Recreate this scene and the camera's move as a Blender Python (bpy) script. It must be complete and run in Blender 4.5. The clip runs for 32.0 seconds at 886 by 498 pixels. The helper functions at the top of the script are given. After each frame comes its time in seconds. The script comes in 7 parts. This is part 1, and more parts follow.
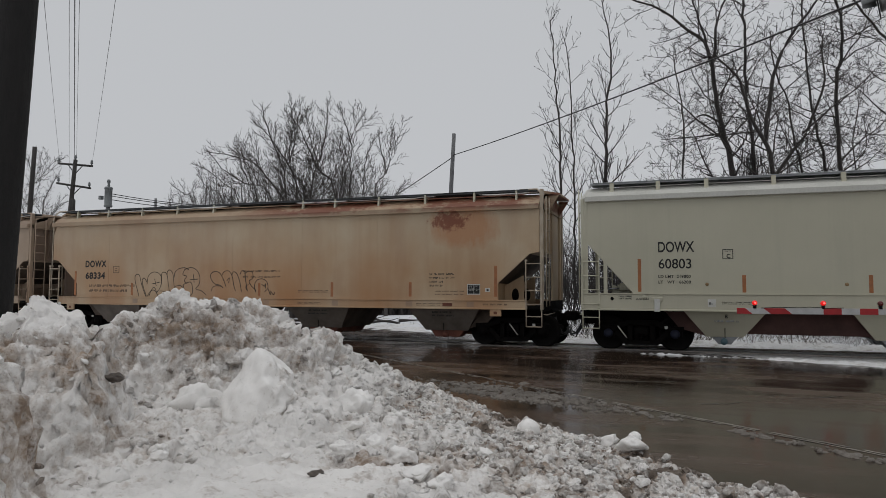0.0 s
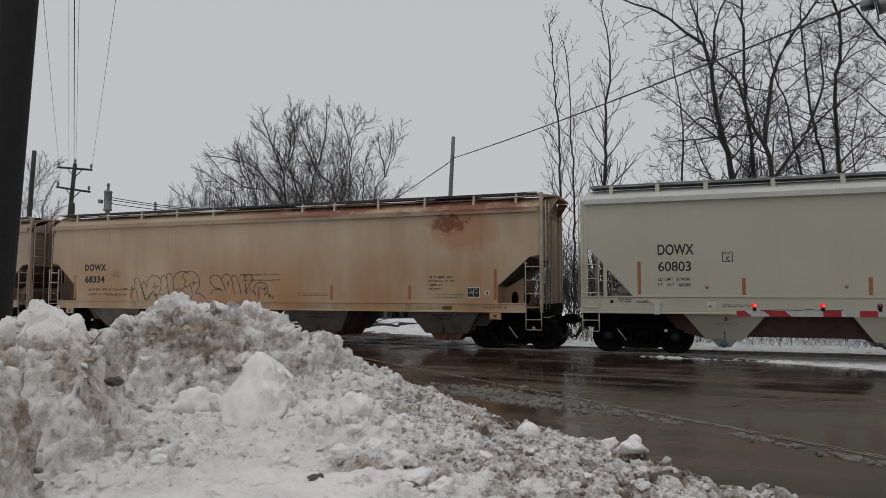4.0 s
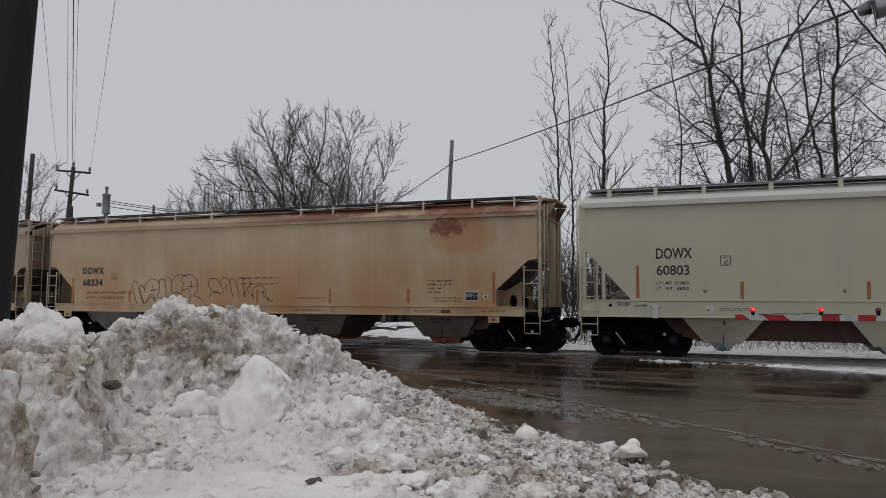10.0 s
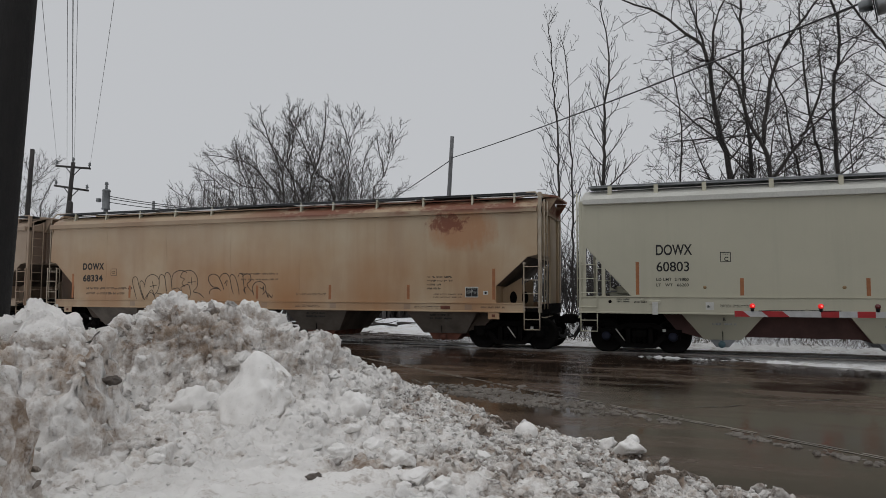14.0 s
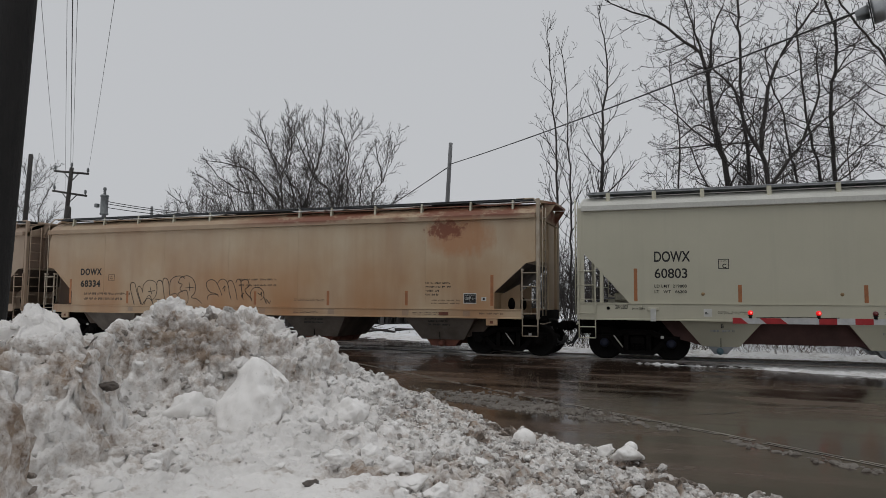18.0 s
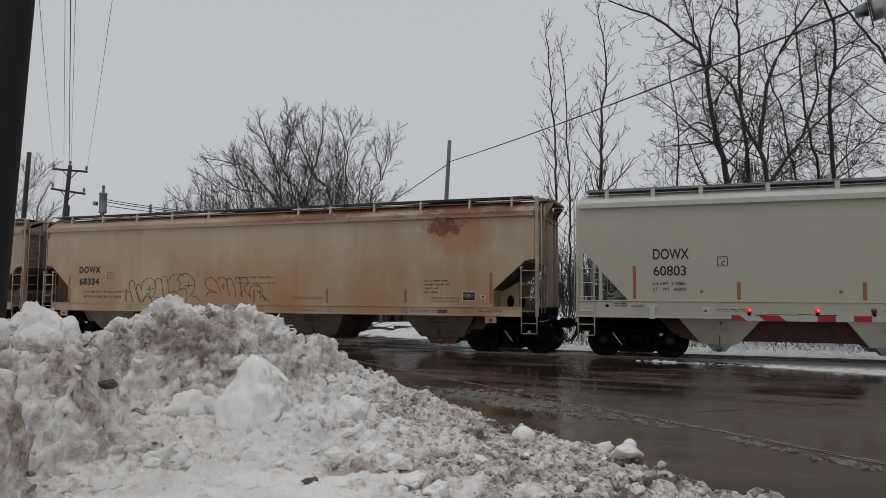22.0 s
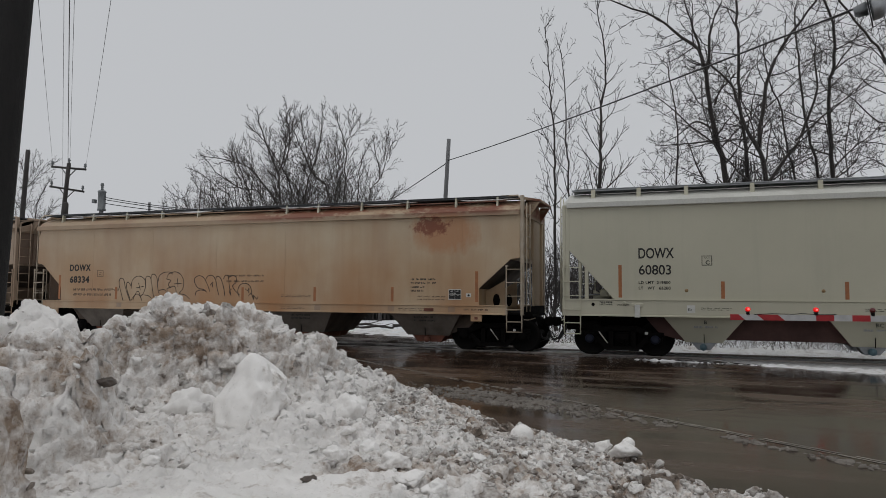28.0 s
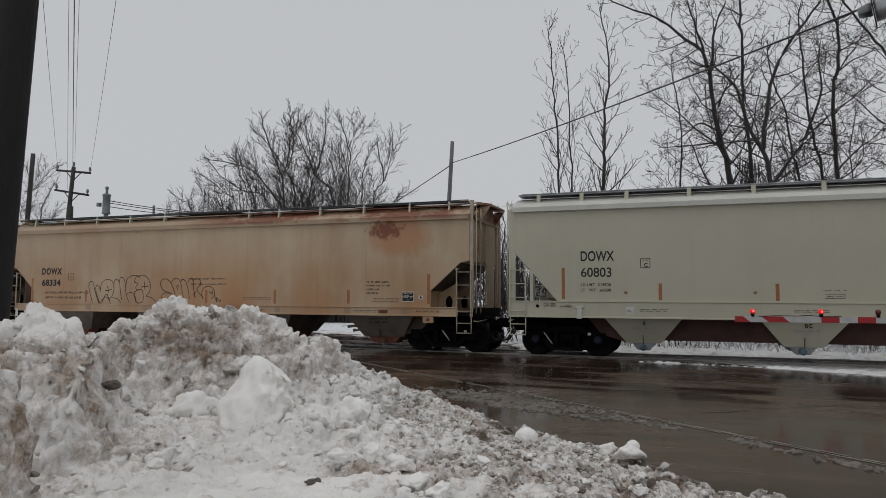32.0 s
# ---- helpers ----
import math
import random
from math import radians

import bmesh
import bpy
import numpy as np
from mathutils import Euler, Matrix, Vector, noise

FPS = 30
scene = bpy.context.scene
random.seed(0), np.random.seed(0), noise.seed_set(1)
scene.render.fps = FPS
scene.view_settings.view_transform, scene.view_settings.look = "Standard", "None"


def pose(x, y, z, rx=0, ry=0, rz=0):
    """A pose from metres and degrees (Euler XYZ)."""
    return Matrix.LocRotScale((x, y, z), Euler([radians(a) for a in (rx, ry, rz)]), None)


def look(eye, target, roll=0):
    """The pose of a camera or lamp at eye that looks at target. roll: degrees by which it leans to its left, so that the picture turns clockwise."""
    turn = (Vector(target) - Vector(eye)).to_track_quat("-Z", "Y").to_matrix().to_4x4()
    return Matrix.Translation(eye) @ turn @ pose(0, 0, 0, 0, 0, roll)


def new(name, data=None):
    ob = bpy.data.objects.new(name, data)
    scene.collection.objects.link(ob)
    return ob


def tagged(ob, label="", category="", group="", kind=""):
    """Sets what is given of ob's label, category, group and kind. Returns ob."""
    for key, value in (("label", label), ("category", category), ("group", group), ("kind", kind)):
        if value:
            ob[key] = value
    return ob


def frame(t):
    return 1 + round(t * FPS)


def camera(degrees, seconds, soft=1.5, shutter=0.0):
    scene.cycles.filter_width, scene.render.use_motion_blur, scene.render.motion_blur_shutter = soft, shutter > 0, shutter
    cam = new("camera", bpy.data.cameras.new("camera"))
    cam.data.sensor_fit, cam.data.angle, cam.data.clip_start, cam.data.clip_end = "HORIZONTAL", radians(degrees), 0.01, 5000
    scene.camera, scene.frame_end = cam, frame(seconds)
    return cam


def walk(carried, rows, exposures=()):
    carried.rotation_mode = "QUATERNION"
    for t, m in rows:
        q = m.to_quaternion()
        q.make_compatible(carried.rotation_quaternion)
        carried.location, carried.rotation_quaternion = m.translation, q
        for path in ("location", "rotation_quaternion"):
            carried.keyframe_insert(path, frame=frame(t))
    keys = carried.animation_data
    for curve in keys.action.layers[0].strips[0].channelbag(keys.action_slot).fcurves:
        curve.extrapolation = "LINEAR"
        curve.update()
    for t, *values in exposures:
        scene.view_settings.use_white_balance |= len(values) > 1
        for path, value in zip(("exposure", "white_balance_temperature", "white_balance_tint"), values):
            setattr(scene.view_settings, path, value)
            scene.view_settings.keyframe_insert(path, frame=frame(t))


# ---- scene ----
cam = camera(65, 32.0, soft=0.65)
walk(cam, [
    (0, pose(0, 0, 1.61, 93.46, -0.21, 20.21)), (0.5, pose(0, 0, 1.61, 93.54, -0.21, 20.21)), (1, pose(0, 0, 1.61, 93.41, -0.17, 20.20)),
    (1.5, pose(0, 0, 1.61, 93.45, -0.19, 20.23)), (2, pose(0, 0, 1.61, 93.52, -0.18, 20.23)), (2.5, pose(0, 0, 1.61, 93.53, -0.14, 20.22)),
    (3, pose(0, 0, 1.61, 93.53, -0.14, 20.21)), (3.5, pose(0, 0, 1.61, 93.68, -0.12, 20.21)), (5.5, pose(0, 0, 1.61, 93.76, -0.12, 20.12)),
    (6, pose(0, 0, 1.61, 93.89, -0.20, 20.14)), (6.5, pose(0, 0, 1.61, 93.87, -0.17, 20.13)), (7, pose(0, 0, 1.61, 93.94, -0.17, 20.15)),
    (7.5, pose(0, 0, 1.61, 93.91, -0.14, 20.13)), (8, pose(0, 0, 1.61, 93.97, -0.17, 20.12)), (8.5, pose(0, 0, 1.61, 94.03, -0.20, 20.12)),
    (9, pose(0, 0, 1.61, 94.00, -0.20, 20.09)), (9.5, pose(0, 0, 1.61, 94.01, -0.15, 20.07)), (10, pose(0, 0, 1.61, 94.01, -0.16, 20.06)),
    (10.5, pose(0, 0, 1.61, 93.80, -0.24, 20.05)), (11, pose(0, 0, 1.61, 93.88, -0.31, 20.04)), (11.5, pose(0, 0, 1.61, 93.81, -0.32, 20.03)),
    (12, pose(0, 0, 1.61, 94.06, -0.23, 20.06)), (12.5, pose(0, 0, 1.61, 93.99, -0.23, 20.05)), (13, pose(0, 0, 1.61, 93.66, -0.31, 20.04)),
    (13.5, pose(0, 0, 1.61, 93.63, -0.24, 20.05)), (14, pose(0, 0, 1.61, 93.69, -0.24, 20.05)), (14.5, pose(0, 0, 1.61, 93.97, -0.24, 20.03)),
    (16.5, pose(0, 0, 1.61, 94.21, -0.38, 19.92)), (17, pose(0, 0, 1.61, 94.23, -0.38, 19.91)), (17.5, pose(0, 0, 1.61, 94.23, -0.30, 19.90)),
    (18, pose(0, 0, 1.61, 94.20, -0.37, 19.90)), (18.5, pose(0, 0, 1.61, 94.13, -0.37, 19.89)), (19, pose(0, 0, 1.61, 94.19, -0.37, 19.89)),
    (19.5, pose(0, 0, 1.61, 94.26, -0.35, 19.83)), (20, pose(0, 0, 1.61, 94.14, -0.35, 19.83)), (20.5, pose(0, 0, 1.61, 94.07, -0.36, 19.84)),
    (21, pose(0, 0, 1.61, 93.99, -0.36, 19.85)), (21.5, pose(0, 0, 1.61, 94.08, -0.32, 19.84)), (22, pose(0, 0, 1.61, 94.01, -0.31, 19.82)),
    (22.5, pose(0, 0, 1.61, 94.03, -0.29, 19.80)), (23, pose(0, 0, 1.61, 94.16, -0.29, 19.84)), (23.5, pose(0, 0, 1.61, 94.14, -0.35, 19.83)),
    (24, pose(0, 0, 1.61, 94.06, -0.36, 19.84)), (24.5, pose(0, 0, 1.61, 94.12, -0.36, 19.87)), (25, pose(0, 0, 1.61, 94.17, -0.44, 19.88)),
    (25.5, pose(0, 0, 1.61, 94.08, -0.40, 19.85)), (27.5, pose(0, 0, 1.61, 93.76, -0.46, 19.72)), (28, pose(0, 0, 1.61, 93.89, -0.42, 19.73)),
    (28.5, pose(0, 0, 1.61, 93.69, -0.24, 19.76)), (29, pose(0, 0, 1.61, 94.23, -0.30, 19.91)), (29.5, pose(0, 0, 1.61, 94.00, -0.37, 19.89)),
    (30, pose(0, 0, 1.61, 94.33, -0.40, 20.05)), (30.5, pose(0, 0, 1.61, 93.99, -0.40, 20.02)), (31, pose(0, 0, 1.61, 94.19, -0.40, 20.07)),
    (31.5, pose(0, 0, 1.61, 94.17, -0.35, 20.09)), (32, pose(0, 0, 1.61, 94.09, -0.31, 20.05)),
])

# ---- light: overcast winter sky ----
world = bpy.data.worlds.new("world")
scene.world = world
world.use_nodes = True
wn = world.node_tree.nodes
wl = world.node_tree.links
sky = wn.new("ShaderNodeTexSky")
sky.sky_type = "NISHITA"
sky.sun_disc = False
sky.sun_elevation = radians(70)
sky.sun_rotation = radians(160)
sky.air_density, sky.dust_density, sky.ozone_density = 1.0, 4.0, 1.0
sky_grey = wn.new("ShaderNodeHueSaturation")
sky_grey.inputs["Saturation"].default_value = 0.08
sky_scaled = wn.new("ShaderNodeMixRGB")
sky_scaled.blend_type = "MULTIPLY"
sky_scaled.inputs[0].default_value = 1.0
sky_scaled.inputs[2].default_value = (0.06, 0.06, 0.06, 1)
cloud = wn.new("ShaderNodeMixRGB")
cloud.inputs[0].default_value = 0.86
cloud.inputs[2].default_value = (0.56, 0.575, 0.60, 1)
wl.new(sky.outputs[0], sky_grey.inputs["Color"])
wl.new(sky_grey.outputs[0], sky_scaled.inputs[1])
wl.new(sky_scaled.outputs[0], cloud.inputs[1])
wl.new(cloud.outputs[0], wn["Background"].inputs[0])
wn["Background"].inputs[1].default_value = 1.0

sun_data = bpy.data.lights.new("sun", "SUN")
sun_data.energy = 0.5
sun_data.angle = radians(60)
sun_data.color = (1.0, 0.985, 0.96)
sun = new("sun", sun_data)
sun.matrix_world = look((-4, 4, 30), (0, 10, 0))
scene.view_settings.exposure = 0.0


# ---- materials ----
class Nodes:
    """A small helper round one node material."""

    def __init__(self, name, rough=0.7, metal=0.0, spec=0.5):
        self.m = bpy.data.materials.new(name)
        self.m.use_nodes = True
        self.t = self.m.node_tree
        self.b = self.t.nodes["Principled BSDF"]
        self.b.inputs["Roughness"].default_value = rough
        self.b.inputs["Metallic"].default_value = metal
        self.b.inputs["Specular IOR Level"].default_value = spec
        self.co = self.t.nodes.new("ShaderNodeTexCoord")

    def put(self, socket, value):
        if hasattr(value, "is_output"):
            self.t.links.new(value, socket)
        elif isinstance(value, tuple) and len(value) == 3:
            socket.default_value = (*value, 1)
        else:
            socket.default_value = value

    def mapped(self, sx=1, sy=1, sz=1, space="Object", lx=0, ly=0, lz=0, turn=0.0):
        n = self.t.nodes.new("ShaderNodeMapping")
        n.inputs["Scale"].default_value = (sx, sy, sz)
        n.inputs["Location"].default_value = (lx, ly, lz)
        n.inputs["Rotation"].default_value = (0, 0, turn)
        self.t.links.new(self.co.outputs[space], n.inputs[0])
        return n.outputs[0]

    def noise(self, scale, detail=4, rough=0.6, vec=None, dist=0.0):
        n = self.t.nodes.new("ShaderNodeTexNoise")
        n.inputs["Scale"].default_value = scale
        n.inputs["Detail"].default_value = detail
        n.inputs["Roughness"].default_value = rough
        n.inputs["Distortion"].default_value = dist
        self.t.links.new(vec if vec is not None else self.co.outputs["Object"], n.inputs["Vector"])
        return n.outputs["Fac"]

    def ramp(self, fac, lo, hi, a=0.0, b=1.0):
        n = self.t.nodes.new("ShaderNodeMapRange")
        n.clamp = True
        self.put(n.inputs[0], fac)
        for i, v in enumerate((lo, hi, a, b)):
            n.inputs[1 + i].default_value = v
        return n.outputs[0]

    def mix(self, fac, a, b):
        n = self.t.nodes.new("ShaderNodeMixRGB")
        for s, v in zip(n.inputs, (fac, a, b)):
            self.put(s, v)
        return n.outputs[0]

    def math(self, op, a, b=0.0):
        n = self.t.nodes.new("ShaderNodeMath")
        n.operation = op
        self.put(n.inputs[0], a)
        self.put(n.inputs[1], b)
        return n.outputs[0]

    def attr(self, name):
        n = self.t.nodes.new("ShaderNodeAttribute")
        n.attribute_name = name
        return n.outputs["Fac"]

    def split(self):
        n = self.t.nodes.new("ShaderNodeSeparateXYZ")
        self.t.links.new(self.co.outputs["Object"], n.inputs[0])
        return n.outputs

    def bump(self, height, strength=0.3, distance=0.02):
        n = self.t.nodes.new("ShaderNodeBump")
        n.inputs["Strength"].default_value = strength
        n.inputs["Distance"].default_value = distance
        self.put(n.inputs["Height"], height)
        self.t.links.new(n.outputs[0], self.b.inputs["Normal"])

    def random(self):
        return self.t.nodes.new("ShaderNodeObjectInfo").outputs["Random"]

    def done(self, colour, rough=None):
        self.put(self.b.inputs["Base Color"], colour)
        if rough is not None:
            self.put(self.b.inputs["Roughness"], rough)
        return self.m


def worn(name, a, b, scale=3.0, rough=0.6, metal=0.0, bump=0.15, dist=0.004, spec=0.5):
    """Two tones of one surface, mottled at two scales, with fine relief."""
    n = Nodes(name, rough, metal, spec)
    big = n.ramp(n.noise(scale, 5), 0.35, 0.65)
    fine = n.noise(scale * 14, 3)
    col = n.mix(big, a, b)
    col = n.mix(n.ramp(fine, 0.45, 0.75, 0, 0.35), col, tuple(v * 0.6 for v in a))
    n.bump(fine, bump, dist)
    return n.done(col, n.ramp(big, 0, 1, rough * 0.85, min(1, rough * 1.15)))


def old_paint(name, base, pale, grime, rust, rust_amount=1.0, blotch=None):
    """Weathered car paint: faded panels, grime running down in streaks, rust breaking through along the top."""
    n = Nodes(name, 0.62)
    x, y, z = n.split()
    patches = n.ramp(n.noise(0.55, 3), 0.35, 0.68)
    col = n.mix(patches, base, pale)
    streak = n.noise(1.0, 5, 0.6, n.mapped(2.6, 1.0, 0.16))
    col = n.mix(n.ramp(streak, 0.5, 0.78, 0, 0.42), col, grime)
    brown = n.noise(0.7, 4, 0.6, n.mapped(1.1, 1.0, 0.25, lx=4.3))
    col = n.mix(n.ramp(brown, 0.5, 0.75, 0, 0.5 * rust_amount), col, tuple(0.5 * g + 0.5 * r for g, r in zip(grime, rust)))
    low = n.ramp(z, 3.4, 1.5)
    stain = n.ramp(n.noise(0.5, 3, 0.5, n.mapped(0.9, 1.0, 0.2, lx=1.7)), 0.42, 0.66)
    col = n.mix(n.math("MULTIPLY", n.math("MULTIPLY", stain, low), 0.95 * rust_amount), col, (0.36, 0.18, 0.075))
    top = n.ramp(z, 3.9, 4.3)
    spots = n.noise(0.8, 6, 0.7, n.mapped(0.7, 1.0, 1.2, lx=7.7))
    eaten = n.math("MULTIPLY", n.ramp(spots, 0.47, 0.56), top)
    col = n.mix(n.math("MULTIPLY", eaten, 0.3 * rust_amount), col, rust)
    if blotch:
        # greyer towards the top, and darker and browner towards the -x end
        top_grey = n.math("MULTIPLY", n.ramp(z, 2.3, 3.6, 0, 0.5), n.ramp(n.noise(0.9, 4, 0.6, n.mapped(1.0, 1.0, 0.3, lx=9.1)), 0.3, 0.6, 0.4, 1.0))
        col = n.mix(top_grey, col, (0.42, 0.35, 0.255))
        end_brown = n.math("MULTIPLY", n.ramp(x, 0.5, -6.0, 0, 0.42), n.ramp(n.noise(0.7, 5, 0.65, n.mapped(1.3, 1.0, 0.35, lx=5.4)), 0.3, 0.65, 0.35, 1.0))
        col = n.mix(end_brown, col, (0.27, 0.165, 0.1))
        # one large rust patch high on the side, its run-off, and a rusted stretch of roof above it
        fx = n.math("MULTIPLY", n.math("SUBTRACT", x, blotch[0]), 0.95)
        fz = n.math("MULTIPLY", n.math("SUBTRACT", z, blotch[1]), 1.9)
        far = n.math("ADD", n.math("MULTIPLY", fx, fx), n.math("MULTIPLY", fz, fz))
        ragged = n.noise(2.2, 6, 0.75)
        hole = n.ramp(n.math("SUBTRACT", n.math("MULTIPLY", n.noise(4.5, 7, 0.8), 2.0), far), 0.62, 0.86)
        gx = n.math("MULTIPLY", n.math("SUBTRACT", x, blotch[0] + 0.42), 0.85)
        gz = n.math("MULTIPLY", n.math("SUBTRACT", z, blotch[1] - 0.22), 1.45)
        round_about = n.math("ADD", n.math("MULTIPLY", gx, gx), n.math("MULTIPLY", gz, gz))
        runs = n.noise(2.4, 4, 0.6, n.mapped(2.2, 1.0, 0.4, lx=3.1))
        haze = n.ramp(n.math("SUBTRACT", n.math("MULTIPLY", n.math("ADD", ragged, runs), 1.25), round_about), 0.15, 0.9)
        col = n.mix(n.math("MULTIPLY", haze, 0.7), col, (0.38, 0.165, 0.065))
        col = n.mix(n.math("MULTIPLY", hole, 0.9), col, tuple(0.8 * c for c in rust))
        stretch = n.math("MULTIPLY", n.ramp(x, -1.8, 1.0), n.ramp(z, 3.98, 4.1))
        roof_rust = n.math("MULTIPLY", stretch, n.ramp(n.noise(1.0, 6, 0.7, n.mapped(0.9, 1, 2.0, lx=2.2)), 0.4, 0.52))
        col = n.mix(n.math("MULTIPLY", roof_rust, 0.9), col, tuple(0.8 * c for c in rust))
    fine = n.noise(38, 4)
    col = n.mix(n.ramp(fine, 0.52, 0.8, 0, 0.3), col, grime)
    n.bump(n.noise(1.6, 3), 0.25, 0.02)
    return n.done(col, n.ramp(patches, 0, 1, 0.7, 0.5))


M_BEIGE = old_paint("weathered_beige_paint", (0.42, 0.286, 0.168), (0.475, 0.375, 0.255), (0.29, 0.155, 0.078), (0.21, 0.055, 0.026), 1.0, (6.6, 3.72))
M_BROWN = old_paint("dirty_tan_paint", (0.29, 0.215, 0.155), (0.35, 0.265, 0.195), (0.18, 0.12, 0.08), (0.12, 0.05, 0.03), 0.7, None)
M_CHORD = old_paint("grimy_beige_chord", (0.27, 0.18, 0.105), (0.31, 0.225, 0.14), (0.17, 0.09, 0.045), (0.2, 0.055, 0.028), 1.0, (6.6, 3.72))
M_END = old_paint("grimy_beige_end", (0.45, 0.345, 0.23), (0.5, 0.4, 0.28), (0.28, 0.17, 0.1), (0.15, 0.05, 0.028), 0.7, None)
M_END_DARK = old_paint("dark_brown_end", (0.2, 0.14, 0.105), (0.235, 0.17, 0.13), (0.11, 0.072, 0.052), (0.08, 0.035, 0.022), 0.7, None)


M_LADDER = worn("pale_beige_ladder_paint", (0.42, 0.36, 0.285), (0.34, 0.275, 0.2), 4, 0.6)


def clean_paint():
    n = Nodes("pale_grey_paint", 0.5)
    big = n.ramp(n.noise(0.5, 3), 0.3, 0.7)
    col = n.mix(big, (0.43, 0.411, 0.316), (0.475, 0.454, 0.355))
    streak = n.noise(1.0, 5, 0.6, n.mapped(3.0, 1.0, 0.14))
    col = n.mix(n.ramp(streak, 0.52, 0.8, 0, 0.3), col, (0.33, 0.32, 0.25))
    col = n.mix(n.ramp(n.noise(30, 4), 0.55, 0.8, 0, 0.15), col, (0.3, 0.29, 0.24))
    n.bump(n.noise(1.3, 3), 0.2, 0.02)
    return n.done(col, n.ramp(big, 0, 1, 0.42, 0.58))


M_WHITE = clean_paint()
# lighter than the sides: sky light on the upper car put into the paint
M_WHITE_ROOF = worn("skylit_roof_paint", (0.56, 0.555, 0.51), (0.5, 0.495, 0.45), 1.5, 0.5)
# pockets of the old cars: their shadow is put into this darker grey-brown
M_POCKET = worn("shaded_pocket_steel", (0.15, 0.125, 0.105), (0.09, 0.075, 0.062), 1.5, 0.8)
M_SLOPE_RED = worn("red_brown_primer", (0.075, 0.028, 0.022), (0.045, 0.02, 0.017), 1.2, 0.75)
# sloping undersides: their shadow is put into the colour along with dirt
M_SLOPE_DARK = worn("dirty_shaded_slope", (0.10, 0.07, 0.05), (0.05, 0.038, 0.03), 1.4, 0.8)
M_RUST = worn("rust", (0.17, 0.055, 0.03), (0.1, 0.04, 0.028), 4, 0.85, bump=0.4)
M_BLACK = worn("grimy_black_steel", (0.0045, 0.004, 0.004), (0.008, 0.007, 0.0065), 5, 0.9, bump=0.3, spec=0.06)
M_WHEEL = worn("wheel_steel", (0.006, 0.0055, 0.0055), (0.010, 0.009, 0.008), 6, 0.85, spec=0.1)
M_GALV = worn("galvanised_steel", (0.32, 0.33, 0.34), (0.22, 0.23, 0.24), 4, 0.45, 0.6)
M_GRATING = worn("dark_running_board", (0.07, 0.075, 0.08), (0.045, 0.047, 0.05), 4, 0.6, 0.3)
M_ORANGE = worn("orange_reflective_tape", (0.36, 0.13, 0.04), (0.26, 0.10, 0.04), 6, 0.5)
M_INK = worn("black_lettering", (0.006, 0.006, 0.006), (0.010, 0.010, 0.0095), 8, 0.6)
M_TAN = worn("tan_rust_spot", (0.3, 0.19, 0.085), (0.24, 0.16, 0.085), 9, 0.7)
M_INK_FADED = worn("faded_dark_lettering", (0.09, 0.06, 0.04), (0.14, 0.09, 0.06), 8, 0.7)
M_SPRAY = worn("black_spray_line", (0.03, 0.026, 0.024), (0.06, 0.045, 0.035), 5, 0.6)
M_WHITE_TAG = worn("white_label", (0.6, 0.6, 0.57), (0.5, 0.5, 0.47), 6, 0.5)
M_STONE = worn("dark_stone", (0.06, 0.05, 0.045), (0.13, 0.105, 0.085), 9, 0.75, bump=0.5)
M_BLUE = worn("blue_bearing_cap", (0.010, 0.013, 0.03), (0.012, 0.014, 0.022), 6, 0.6, spec=0.2)
M_TEAL = worn("teal_outlet_cap", (0.09, 0.16, 0.19), (0.06, 0.11, 0.13), 6, 0.5)
M_RUBBER = worn("black_rubber_hose", (0.014, 0.014, 0.015), (0.025, 0.024, 0.023), 8, 0.7)


def snow_material(name, clean, ice, dirt_a, dirt_b, base_dirt, use_attr=False, islands=False, relief=0.8):
    """Old snow: white and greyer patches, mixed with soil in soft blotches of several sizes, and a little grit."""
    n = Nodes(name, 0.7, 0.0, 0.35)
    col = n.mix(n.ramp(n.noise(1.6, 5), 0.4, 0.68), clean, ice)
    soil = n.mix(n.ramp(n.noise(5.5, 5, 0.65), 0.38, 0.62), dirt_a, dirt_b)
    grain = n.noise(15.0, 5, 0.65)
    amount = n.math("ADD", n.math("ADD", n.math("MULTIPLY", grain, 0.5), n.math("MULTIPLY", n.noise(4.0, 5, 0.65), 0.5)), n.math("SUBTRACT", n.math("MULTIPLY", n.noise(1.0, 3), 0.3), 0.15))
    # the attribute brings placed soil and, on the bank, painted crease shade
    if use_attr:
        amount = n.math("ADD", amount, n.math("MULTIPLY", n.attr("dirt_shade"), 0.2))
    if islands:
        g = n.t.nodes.new("ShaderNodeNewGeometry")
        amount = n.math("ADD", amount, n.ramp(g.outputs["Random Per Island"], 0.0, 1.0, -0.12, 0.12))
    col = n.mix(n.ramp(amount, 0.555 - base_dirt, 0.79 - base_dirt, 0, 0.95), col, soil)
    if use_attr and not islands:
        wet = n.math("ADD", n.attr("dirt_shade"), n.math("MULTIPLY", n.math("SUBTRACT", n.noise(5.0, 5, 0.7), 0.5), 1.6))
        col = n.mix(n.ramp(wet, 1.05, 1.5, 0, 0.8), col, (0.095, 0.077, 0.063))
    specks = n.noise(60, 3, 0.6)
    col = n.mix(n.ramp(n.math("ADD", specks, n.math("MULTIPLY", amount, 0.25)), 0.78, 0.88, 0, 0.4), col, (0.1, 0.08, 0.065))
    n.bump(n.math("ADD", n.noise(28, 5, 0.7), n.math("MULTIPLY", n.noise(80, 2), 0.5)), relief, 0.022)
    return n.done(col, n.ramp(grain, 0.3, 0.7, 0.5, 0.85))


